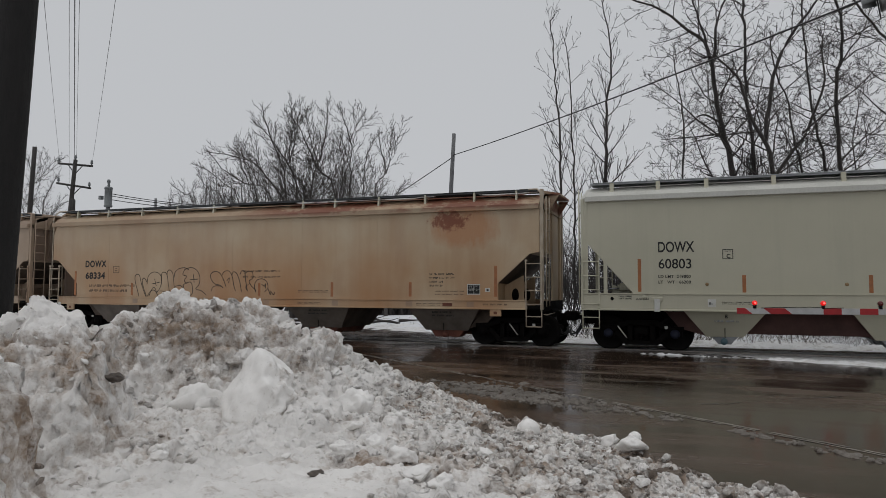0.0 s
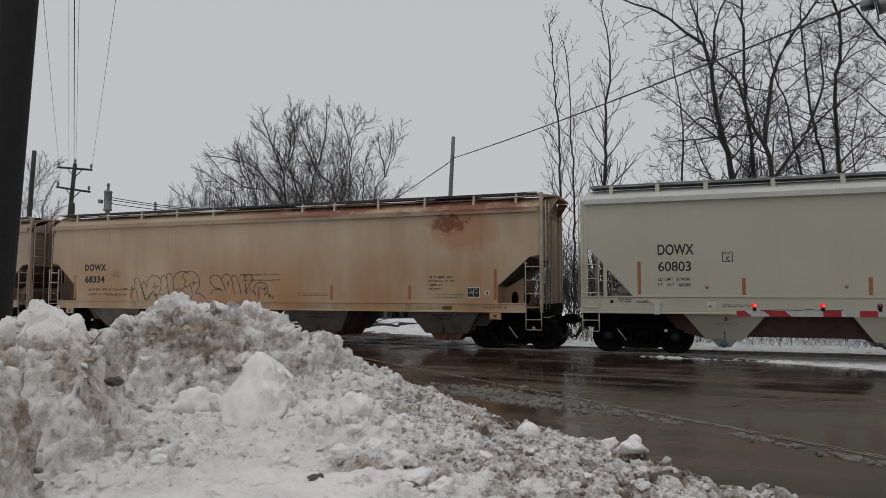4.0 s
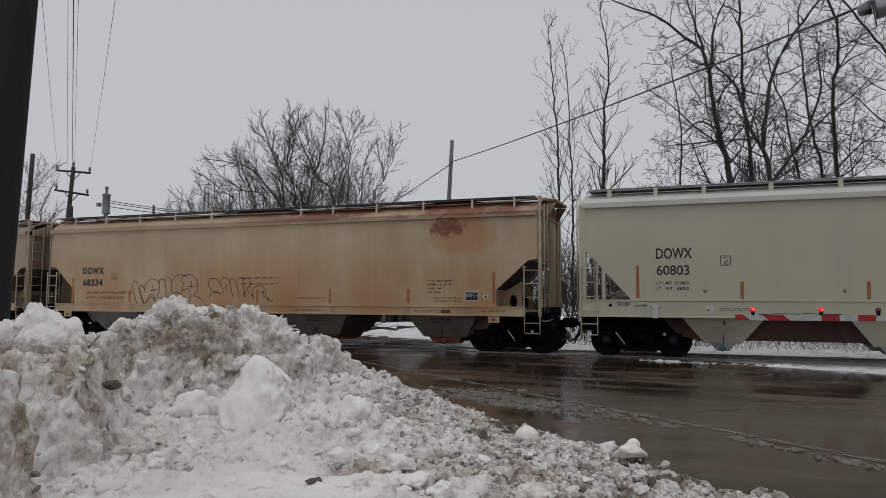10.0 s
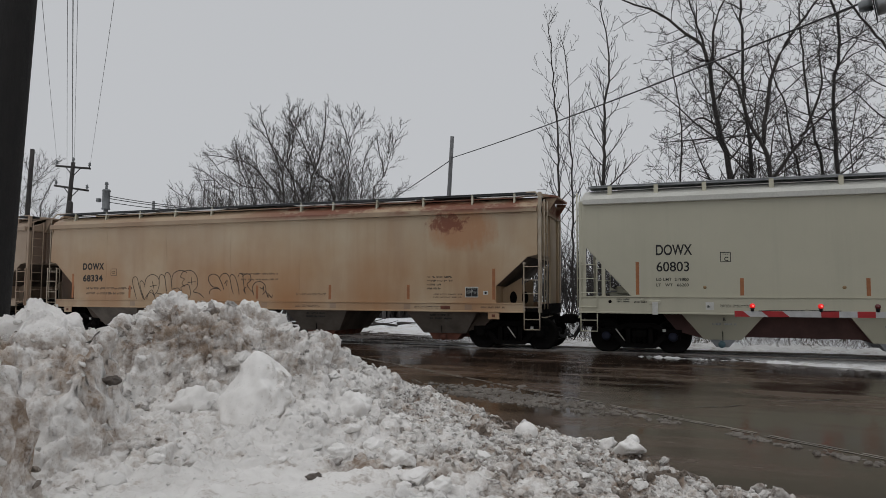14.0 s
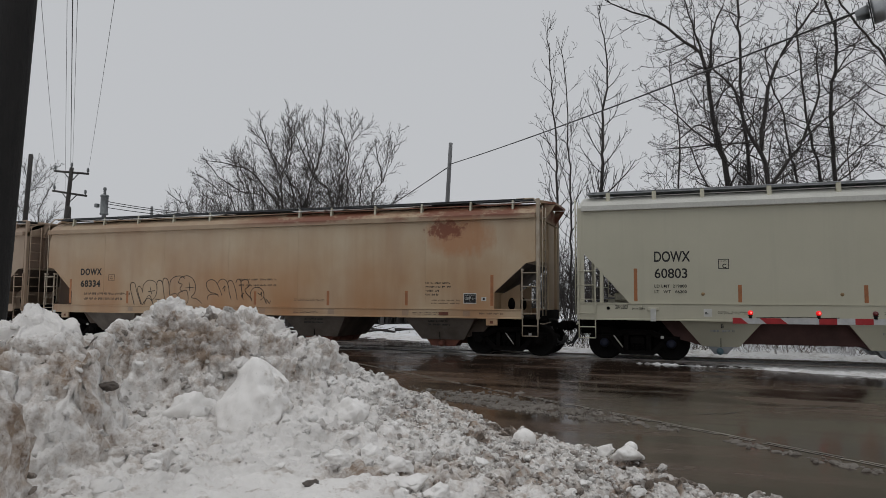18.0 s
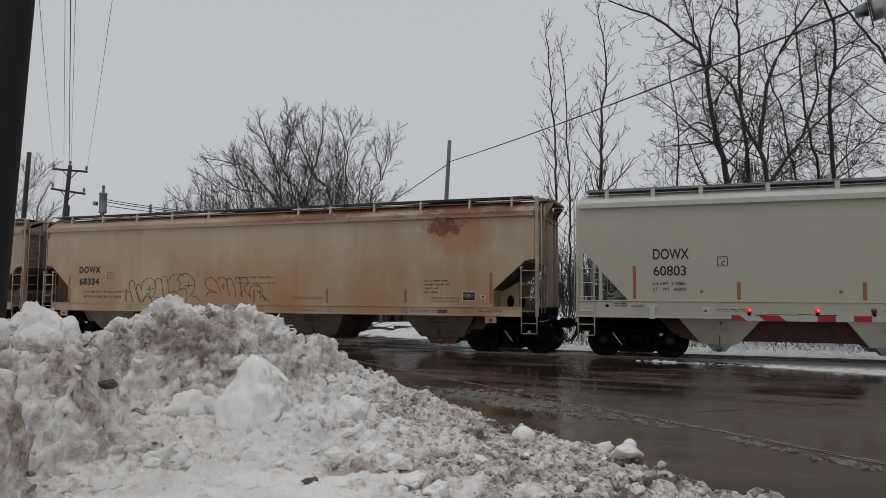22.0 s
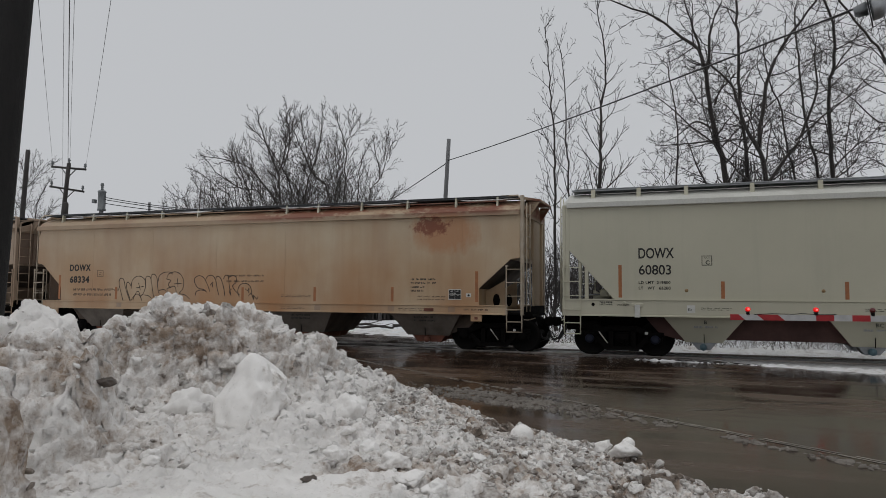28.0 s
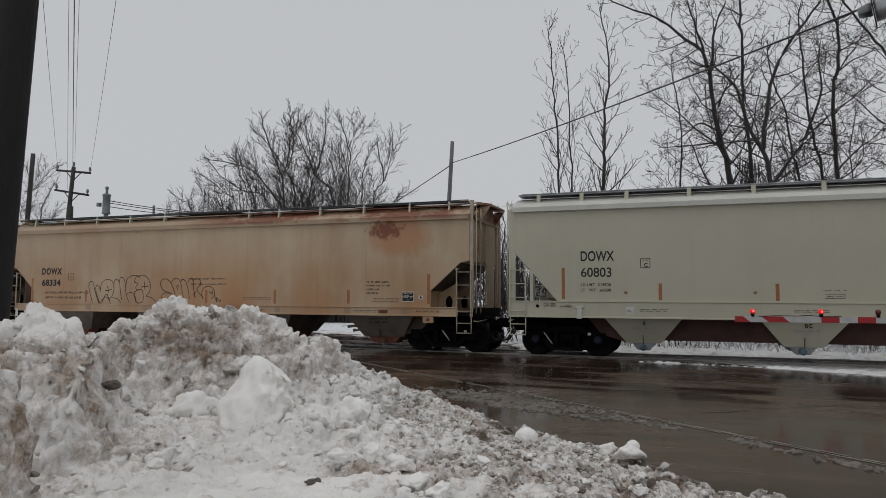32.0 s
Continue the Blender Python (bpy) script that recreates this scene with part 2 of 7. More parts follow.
M_SNOW = snow_material("ploughed_snow", (0.88, 0.855, 0.828), (0.72, 0.697, 0.672), (0.185, 0.124, 0.083), (0.40, 0.305, 0.228), 0.03, use_attr=True)
M_RUBBLE = snow_material("snow_rubble", (0.83, 0.81, 0.785), (0.67, 0.65, 0.63), (0.12, 0.092, 0.073), (0.3, 0.25, 0.205), 0.035, use_attr=True, islands=True)
M_LUMP = snow_material("snow_lump", (0.9, 0.88, 0.855), (0.8, 0.78, 0.755), (0.3, 0.25, 0.2), (0.46, 0.4, 0.34), -0.06, use_attr=True, relief=0.35)
M_STRIP = snow_material("trackside_snow", (0.80, 0.80, 0.80), (0.66, 0.66, 0.66), (0.24, 0.2, 0.17), (0.4, 0.35, 0.3), 0.05)
M_SLUSH = snow_material("slush", (0.20, 0.18, 0.157), (0.145, 0.128, 0.11), (0.07, 0.056, 0.045), (0.12, 0.098, 0.08), 0.02)


def field_material():
    n = Nodes("snowy_field", 0.8, 0.0, 0.3)
    col = n.mix(n.ramp(n.noise(0.12, 5), 0.35, 0.7), (0.8, 0.815, 0.84), (0.7, 0.715, 0.735))
    tufts = n.ramp(n.noise(1.3, 7, 0.75), 0.56, 0.66)
    col = n.mix(n.math("MULTIPLY", tufts, 0.8), col, (0.16, 0.12, 0.075))
    n.bump(n.noise(2.0, 6, 0.7), 0.5, 0.08)
    return n.done(col)


M_FIELD = field_material()


def wet_asphalt():
    """Wheel-worn asphalt under a film of dirty water: long streaks of standing wet and drier stone along the road."""
    n = Nodes("wet_asphalt", 0.2, 0.0, 0.3)
    along = n.mapped(0.22, 1.5, 1.0, turn=-2.46)
    streak = n.noise(0.9, 5, 0.62, along, 0.3)
    pools = n.noise(0.45, 4, 0.55)
    wet = n.math("ADD", n.math("MULTIPLY", streak, 0.55), n.math("MULTIPLY", pools, 0.45))
    grit = n.noise(120, 3)
    col = n.mix(n.noise(0.35, 4), (0.067, 0.0425, 0.03), (0.052, 0.033, 0.023))
    col = n.mix(n.ramp(wet, 0.43, 0.54), (0.026, 0.0175, 0.0125), col)
    col = n.mix(n.ramp(wet, 0.5, 0.64), col, (0.079, 0.0505, 0.036))
    col = n.mix(n.ramp(grit, 0.5, 0.8, 0, 0.3), col, (0.055, 0.045, 0.038))
    salt = n.noise(2.2, 6, 0.75)
    col = n.mix(n.ramp(salt, 0.6, 0.8, 0, 0.2), col, (0.09, 0.078, 0.068))
    n.bump(n.math("ADD", n.math("MULTIPLY", grit, 0.5), n.math("MULTIPLY", n.noise(1.1, 3), 1.2)), 0.06, 0.012)
    return n.done(col, n.ramp(wet, 0.42, 0.62, 0.05, 0.36))


M_ASPHALT = wet_asphalt()
M_CRACK = worn("crack_filler", (0.012, 0.012, 0.012), (0.02, 0.02, 0.02), 6, 0.3)
M_LINE = worn("worn_white_road_line", (0.25, 0.225, 0.19), (0.09, 0.074, 0.06), 4.5, 0.35)
M_BALLAST = worn("grey_ballast", (0.74, 0.735, 0.73), (0.52, 0.51, 0.5), 5, 0.85, bump=1.0, dist=0.03)
M_RAIL = worn("rusty_rail", (0.34, 0.32, 0.3), (0.24, 0.2, 0.17), 7, 0.45, 0.4)


def bark(name, a, b):
    n = Nodes(name, 0.9)
    v = n.mapped(7, 7, 1.4)
    f = n.noise(2.0, 5, 0.7, v)
    n.bump(f, 0.8, 0.03)
    return n.done(n.mix(n.ramp(f, 0.3, 0.7), a, b))


M_BARK = bark("dark_bark", (0.028, 0.024, 0.022), (0.06, 0.053, 0.05))
# far bark: paler than the near bark, distance haze put into the colour
M_BARK_HAZED = bark("hazed_bark", (0.05, 0.045, 0.043), (0.09, 0.082, 0.078))
M_TWIG = worn("twigs", (0.02, 0.017, 0.016), (0.036, 0.031, 0.029), 2, 0.9)
# far twigs: the same haze put into their colour
M_TWIG_FAR = worn("hazed_twigs", (0.046, 0.04, 0.037), (0.072, 0.063, 0.059), 2, 0.9)
M_BRUSH = worn("dry_brush", (0.10, 0.075, 0.055), (0.06, 0.048, 0.04), 3, 0.9)
M_POLE_DARK = bark("dark_pole_wood", (0.006, 0.0055, 0.0055), (0.012, 0.0105, 0.010))
M_POLE = bark("weathered_pole_wood", (0.035, 0.032, 0.03), (0.065, 0.06, 0.057))
M_POLE_GREY = bark("pale_pole_wood", (0.14, 0.145, 0.15), (0.2, 0.2, 0.205))
M_WIRE = worn("black_cable", (0.015, 0.015, 0.016), (0.03, 0.03, 0.03), 5, 0.6)
M_TRANSFORMER = worn("grey_enamel", (0.2, 0.215, 0.22), (0.15, 0.16, 0.165), 3, 0.5)
M_GATE_RED = worn("red_reflective_stripe", (0.40, 0.012, 0.016), (0.32, 0.011, 0.014), 5, 0.4)
M_GATE_WHITE = worn("grey_white_reflective_stripe", (0.52, 0.52, 0.52), (0.42, 0.42, 0.42), 5, 0.4)
M_HOUSING = worn("black_lamp_housing", (0.010, 0.010, 0.011), (0.018, 0.018, 0.019), 5, 0.6, spec=0.3)
M_ALU = worn("dull_aluminium", (0.4, 0.41, 0.42), (0.3, 0.31, 0.32), 4, 0.45, 0.7)


def glow(name, colour, strength, base):
    n = Nodes(name, 0.25)
    n.b.inputs["Emission Color"].default_value = (*colour, 1)
    n.b.inputs["Emission Strength"].default_value = strength
    return n.done(base)


M_LAMP_LIT = glow("lit_red_lens", (1.0, 0.015, 0.015), 0.5, (0.4, 0.01, 0.01))
M_LAMP_CORE = glow("lit_red_bulb", (1.0, 0.1, 0.08), 1.6, (0.6, 0.1, 0.1))
M_LAMP_DARK = worn("dark_red_lens", (0.12, 0.012, 0.012), (0.08, 0.01, 0.01), 5, 0.3)


# ---- mesh helpers ----
class Shape:
    """Collects faces, then becomes one mesh."""

    def __init__(self):
        self.v, self.f, self.smooth = [], [], []

    def add(self, verts, faces, smooth=False):
        k = len(self.v)
        self.v += [tuple(p) for p in verts]
        self.f += [tuple(i + k for i in f) for f in faces]
        self.smooth += [smooth] * len(faces)
        return self

    def box(self, x0, x1, y0, y1, z0, z1, chamfer=0.0):
        if chamfer <= 0:
            v = [(x, y, z) for z in (z0, z1) for y in (y0, y1) for x in (x0, x1)]
            return self.add(v, [(0, 2, 3, 1), (4, 5, 7, 6), (0, 1, 5, 4), (2, 6, 7, 3), (0, 4, 6, 2), (1, 3, 7, 5)])
        c = min(chamfer, (x1 - x0) / 3, (y1 - y0) / 3, (z1 - z0) / 3)
        rings = []
        for z, s in ((z0, c), (z0 + c, 0), (z1 - c, 0), (z1, c)):
            rings.append([(x0 + s, y0 + c + s * 0, z), (x0 + c + s * 0, y0 + s, z), (x1 - c, y0 + s, z), (x1 - s, y0 + c, z),
                          (x1 - s, y1 - c, z), (x1 - c, y1 - s, z), (x0 + c, y1 - s, z), (x0 + s, y1 - c, z)])
        return self.rings(rings, smooth=False)

    def rings(self, rings, smooth=True, caps=True, loop=False):
        n = len(rings[0])
        v = [p for r in rings for p in r]
        f = []
        m = len(rings)
        for i in range(m if loop else m - 1):
            a, b = i * n, ((i + 1) % m) * n
            for j in range(n):
                k = (j + 1) % n
                f.append((a + j, a + k, b + k, b + j))
        if caps and not loop:
            f.append(tuple(reversed(range(n))))
            f.append(tuple(range((m - 1) * n, m * n)))
        return self.add(v, f, smooth)

    def tube(self, points, radii, sides=8, smooth=True):
        pts = [Vector(p) for p in points]
        if not isinstance(radii, (list, tuple)):
            radii = [radii] * len(pts)
        rings = []
        for i, p in enumerate(pts):
            d = (pts[min(i + 1, len(pts) - 1)] - pts[max(i - 1, 0)]).normalized()
            up = Vector((0, 0, 1)) if abs(d.z) < 0.95 else Vector((1, 0, 0))
            s = d.cross(up).normalized()
            u = s.cross(d)
            rings.append([p + (s * math.cos(a) + u * math.sin(a)) * radii[i] for a in (2 * math.pi * j / sides for j in range(sides))])
        return self.rings(rings, smooth)

    def prism(self, outline, y0, y1):
        """An outline in x and z, pushed along y from y0 to y1."""
        n = len(outline)
        v = [(x, y0, z) for x, z in outline] + [(x, y1, z) for x, z in outline]
        f = [tuple(range(n)), tuple(reversed(range(n, 2 * n)))]
        f += [(i, i + n, (i + 1) % n + n, (i + 1) % n) for i in range(n)]
        return self.add(v, f)

    def lathe(self, profile, axis="y", sides=24, at=(0, 0, 0)):
        """Profile: (radius, along) pairs turned round an axis."""
        rings = []
        for r, h in profile:
            ring = []
            for j in range(sides):
                a = 2 * math.pi * j / sides
                p, q = r * math.cos(a), r * math.sin(a)
                ring.append({"y": (p, h, q), "z": (p, q, h), "x": (h, p, q)}[axis])
            rings.append([(x + at[0], y + at[1], z + at[2]) for x, y, z in ring])
        return self.rings(rings, True)

    def mesh(self, name, material):
        me = bpy.data.meshes.new(name)
        me.from_pydata(self.v, [], self.f)
        me.polygons.foreach_set("use_smooth", self.smooth)
        for m in (material if isinstance(material, list) else [material]):
            me.materials.append(m)
        bm = bmesh.new()
        bm.from_mesh(me)
        bmesh.ops.recalc_face_normals(bm, faces=bm.faces)
        bm.to_mesh(me)
        bm.free()
        me.update()
        return me


def part(name, shape, material, parent=None, label="", at=None):
    """Links a shape (or a ready mesh) as one mesh object under its thing."""
    me = shape.mesh(name, material) if isinstance(shape, Shape) else shape
    ob = new(name, me)
    if parent is not None:
        ob.parent = parent
    if at is not None:
        ob.matrix_basis = at
    if label:
        ob["label"] = label
    return ob


def thing(name, label, category, group="", m=None):
    ob = new(name)
    ob.empty_display_size = 0.2
    if m is not None:
        ob.matrix_basis = m
    return tagged(ob, label, category, group)


def structure(name, shape, material, label=""):
    ob = part(name, shape, material)
    return tagged(ob, label, name.split("_")[0], kind="structure")


def lettering(name, body, size, x, z, y, parent, material, label="", spread=1.0, bold=0.0, width=0.0):
    """Flat letters on a car's side, which faces -y; x, z: lower left corner; size: cap height."""
    cu = bpy.data.curves.new(name, "FONT")
    cu.body = body
    cu.size = size / 0.69
    cu.space_character = spread
    cu.offset = bold
    cu.extrude = 0.0015
    tmp = new(name, cu)
    me = bpy.data.meshes.new_from_object(tmp.evaluated_get(bpy.context.evaluated_depsgraph_get()))
    bpy.data.objects.remove(tmp)
    me.name = name
    me.materials.clear()
    me.materials.append(material)
    if width:
        xs = [v.co.x for v in me.vertices]
        me.transform(Matrix.Diagonal((width / (max(xs) - min(xs)), 1, 1, 1)) @ Matrix.Translation((-min(xs), 0, 0)))
    return part(name, me, material, parent, label, pose(x, y, z, 90, 0, 0))


# ---- ground, road, track ----
TRACK_Y = 21.12          # centre of the track, which runs along x
ROAD = Vector((-0.78, 0.626))   # the road's direction, which crosses the track at a slant
ACROSS = Vector((0.626, 0.78))
ROAD_START = Vector((1.74, 8.19))   # a point on the near edge line


def on_road(along, across, z=0.0):
    p = ROAD_START + ROAD * along + ACROSS * across
    return (p.x, p.y, z)


def build_ground():
    s = Shape()
    rng = random.Random(3)
    xs = [-900, -400, -200, -120] + [-80 + 2 * i for i in range(71)] + [90, 150, 260, 500, 900]
    ys = [-300, -100, -40] + [-20 + 2 * i for i in range(61)] + [130, 180, 260, 420, 700, 1200]
    v = []
    for y in ys:
        for x in xs:
            d = y - TRACK_Y
            z = -0.16 - 0.02 * rng.random()
            if d > 3.0:
                z += 0.25 * min(1, (d - 3) / 3) + 0.25 * noise.noise(Vector((x * 0.12, y * 0.12, 0)))
            # the road's bed stays low
            a = (Vector((x, y)) - ROAD_START).dot(ACROSS)
            if (-4.5 < a < 8 and d > 0) or (0 < d < 5.6 and -28 < x < -4):
                z = -0.24
            v.append((x, y, z))
    n = len(xs)
    f = [(j * n + i, j * n + i + 1, (j + 1) * n + i + 1, (j + 1) * n + i) for j in range(len(ys) - 1) for i in range(n - 1)]
    s.add(v, f, True)
    structure("ground", s, M_FIELD, "snow-covered ground with dry grass showing through")


def build_road():
    s = Shape()
    # carriageway with its shoulder, and the paved apron along the track
    rim = []
    n = 120
    for k in range(n + 1):
        t = -30 + 90 * k / n
        # the crossing narrows beyond the rail
        rim.append((on_road(t, -2.4), on_road(t, max(6.0, min(8.4, (12.15 - 0.626 * t) / 0.78)))))
    v, f = [], []
    for lo, hi in rim:
        for i in range(9):
            q = i / 8
            v.append((lo[0] + (hi[0] - lo[0]) * q, lo[1] + (hi[1] - lo[1]) * q, -0.012 - 0.03 * (2 * q - 1) ** 2))
    for k in range(n):
        for i in range(8):
            f.append((k * 9 + i, k * 9 + i + 1, k * 9 + i + 10, k * 9 + i + 9))
    s.add(v, f, True)
    structure("road", s, M_ASPHALT, "wet dark asphalt road with puddles")
    s = Shape()
    v = [(-3, 13.0, -0.052), (60, 13.0, -0.06), (60, 18.7, -0.06), (-3, 18.7, -0.052), (-3, 2, -0.06), (60, -12, -0.06)]
    s.add(v, [(0, 1, 2, 3), (4, 5, 1, 0)])
    structure("pavement", s, M_ASPHALT, "wet asphalt apron beside the road")
    s = Shape()
    s.add([(-26, 22.2, -0.07), (-5.5, 22.2, -0.07), (-6.5, 27.0, -0.075), (-26, 27.4, -0.075)], [(0, 1, 2, 3)])
    structure("pavement_beyond_track", s, M_ASPHALT, "wet asphalt beyond the railway crossing")
    # edge line, worn to two thin broken strips
    s = Shape()
    rng = random.Random(8)
    for k in range(260):
        t = -14 + 0.15 * k
        for lo, hi, keep in ((-0.055, -0.02, 0.75), (0.015, 0.06, 0.9)):
            if rng.random() < keep:
                a0, a1 = lo + rng.uniform(-0.008, 0.008), hi + rng.uniform(-0.008, 0.008)
                s.add([on_road(t, a0, -0.017), on_road(t + 0.15, a0, -0.017), on_road(t + 0.15, a1, -0.016), on_road(t, a1, -0.016)], [(0, 1, 2, 3)])
    structure("road_line", s, M_LINE, "worn white edge line on wet asphalt")


def build_track():
    s = Shape()
    n = 120
    prof = [(-2.6, -0.14), (-2.2, -0.06), (-0.86, -0.055), (-0.80, -0.052), (1.0, -0.052), (2.6, -0.16)]
    v, f = [], []
    for i in range(n + 1):
        x = -90 + 180 * i / n
        for y, z in prof:
            v.append((x, TRACK_Y + y, z))
    for i in range(n):
        for j in range(5):
            f.append((i * 6 + j, i * 6 + j + 1, i * 6 + j + 7, i * 6 + j + 6))
    s.add(v, f)
    structure("track_bed", s, M_BALLAST, "slush-covered bed of the railway track")
    for k, y in enumerate((-0.7535, 0.7535)):
        s = Shape()
        yy = TRACK_Y + y
        s.prism([(-0.07, -0.17), (0.07, -0.17), (0.07, -0.155), (0.012, -0.14), (0.012, -0.045), (0.037, -0.035), (0.037, -0.003), (0.03, 0), (-0.03, 0),
                 (-0.037, -0.003), (-0.037, -0.035), (-0.012, -0.045), (-0.012, -0.14), (-0.07, -0.155)], -90, 90)
        s.v = [(yv, yy + x, z) for x, yv, z in s.v]
        structure("rail_%d" % (k + 1), s, M_RAIL, "rusty steel rail with a worn head")


build_ground()
build_road()
build_track()


# ---- covered hopper cars ----
WHEEL_R = 0.457


def build_wheelset():
    s = Shape()
    for side in (-1, 1):
        prof = [(0.03, 0.66), (0.09, 0.66), (0.11, 0.70), (0.36, 0.725), (0.40, 0.69), (0.482, 0.69), (0.485, 0.705), (0.47, 0.72), (0.458, 0.73), (0.452, 0.83),
                (0.40, 0.83), (0.37, 0.80), (0.13, 0.76), (0.1, 0.80), (0.03, 0.80)]
        s.lathe([(r, side * h) for r, h in prof], "y", 36)
    s.tube([(0, -1.02, 0), (0, 1.02, 0)], 0.085, 14)
    # paint dabs and plate holes that show the turning
    for side in (-1, 1):
        for a in (0.4, 2.5, 4.6):
            s.box(0.2 * math.cos(a) - 0.035, 0.2 * math.cos(a) + 0.035, side * 0.785 - 0.012, side * 0.785 + 0.012, 0.2 * math.sin(a) - 0.035, 0.2 * math.sin(a) + 0.035)
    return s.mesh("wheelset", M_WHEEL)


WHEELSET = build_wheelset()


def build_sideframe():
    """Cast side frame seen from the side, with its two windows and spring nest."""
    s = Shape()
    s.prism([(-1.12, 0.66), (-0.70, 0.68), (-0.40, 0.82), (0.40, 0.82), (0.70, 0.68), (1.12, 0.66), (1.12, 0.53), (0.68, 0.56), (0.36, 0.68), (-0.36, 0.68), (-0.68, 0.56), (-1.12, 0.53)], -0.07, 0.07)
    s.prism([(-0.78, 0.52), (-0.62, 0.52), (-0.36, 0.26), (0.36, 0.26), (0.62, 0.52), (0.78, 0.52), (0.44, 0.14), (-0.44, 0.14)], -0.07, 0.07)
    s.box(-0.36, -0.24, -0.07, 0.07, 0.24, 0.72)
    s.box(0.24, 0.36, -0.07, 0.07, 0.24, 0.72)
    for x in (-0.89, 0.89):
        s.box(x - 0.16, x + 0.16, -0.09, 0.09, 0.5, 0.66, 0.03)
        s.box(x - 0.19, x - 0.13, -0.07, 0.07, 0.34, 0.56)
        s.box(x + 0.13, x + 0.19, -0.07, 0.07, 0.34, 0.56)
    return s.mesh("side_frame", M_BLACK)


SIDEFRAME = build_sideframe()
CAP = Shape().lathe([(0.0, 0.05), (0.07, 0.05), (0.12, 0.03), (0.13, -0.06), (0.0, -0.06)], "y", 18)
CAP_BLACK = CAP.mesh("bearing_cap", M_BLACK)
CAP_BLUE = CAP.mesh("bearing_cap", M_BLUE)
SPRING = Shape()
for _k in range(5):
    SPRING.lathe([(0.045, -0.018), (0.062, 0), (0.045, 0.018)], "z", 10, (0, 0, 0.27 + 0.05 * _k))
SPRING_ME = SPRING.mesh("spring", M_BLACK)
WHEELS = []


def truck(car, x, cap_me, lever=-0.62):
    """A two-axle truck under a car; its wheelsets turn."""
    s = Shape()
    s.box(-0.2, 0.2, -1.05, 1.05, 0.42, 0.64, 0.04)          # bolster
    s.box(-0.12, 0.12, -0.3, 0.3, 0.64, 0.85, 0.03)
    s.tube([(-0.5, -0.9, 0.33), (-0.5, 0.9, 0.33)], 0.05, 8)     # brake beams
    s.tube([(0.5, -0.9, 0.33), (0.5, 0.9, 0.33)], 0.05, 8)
    s.box(-0.62, 0.62, -0.66, 0.66, 0.15, 0.7, 0.05)          # added near-black blocks that fill the darkness between the wheels
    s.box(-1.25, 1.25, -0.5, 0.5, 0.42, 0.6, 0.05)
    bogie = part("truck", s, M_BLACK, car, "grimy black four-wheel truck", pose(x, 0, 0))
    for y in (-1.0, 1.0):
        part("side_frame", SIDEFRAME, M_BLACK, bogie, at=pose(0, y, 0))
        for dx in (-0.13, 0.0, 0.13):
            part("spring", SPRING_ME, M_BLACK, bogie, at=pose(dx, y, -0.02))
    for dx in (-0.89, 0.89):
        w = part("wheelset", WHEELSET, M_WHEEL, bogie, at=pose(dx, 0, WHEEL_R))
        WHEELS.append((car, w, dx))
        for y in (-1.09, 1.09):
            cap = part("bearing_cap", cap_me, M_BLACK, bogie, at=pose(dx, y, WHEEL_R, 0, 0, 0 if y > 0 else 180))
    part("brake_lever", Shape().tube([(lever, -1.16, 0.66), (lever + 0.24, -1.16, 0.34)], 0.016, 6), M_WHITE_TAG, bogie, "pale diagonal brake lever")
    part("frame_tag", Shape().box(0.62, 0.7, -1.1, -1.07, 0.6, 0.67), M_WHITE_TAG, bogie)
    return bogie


def ladder(car, x0, x1, z0, z1, y, rungs, material, name="ladder"):
    """Two stiles and its rungs, on a car's side."""
    s = Shape()
    for x in (x0, x1):
        s.box(x - 0.016, x + 0.016, y - 0.016, y + 0.016, z0, z1)
    for x in (x0, x1):
        s.box(x - 0.03, x + 0.03, y - 0.02, y + 0.12, z1 - 0.05, z1)
        s.box(x - 0.03, x + 0.03, y - 0.02, y + 0.12, z0, z0 + 0.05)
    lad = part(name, s, material, car)
    rung = Shape().tube([(x0, y - 0.03, 0), (x1, y - 0.03, 0)], 0.014, 6).mesh("rung", material)
    for i in range(rungs):
        part("rung", rung, material, lad, at=pose(0, 0, z0 + 0.12 + (z1 - z0 - 0.24) * i / max(1, rungs - 1)))
    return lad


def end_steps(car, x0, x1, y, z0, z1, material):
    s = Shape()
    for x in (x0, x1):
        s.tube([(x, y, z1), (x, y, z0)], 0.017, 6)
    for z in (z0, (z0 + z1) / 2):
        s.tube([(x0, y, z), (x1, y, z)], 0.017, 6)
    return part("sill_step", s, material, car)


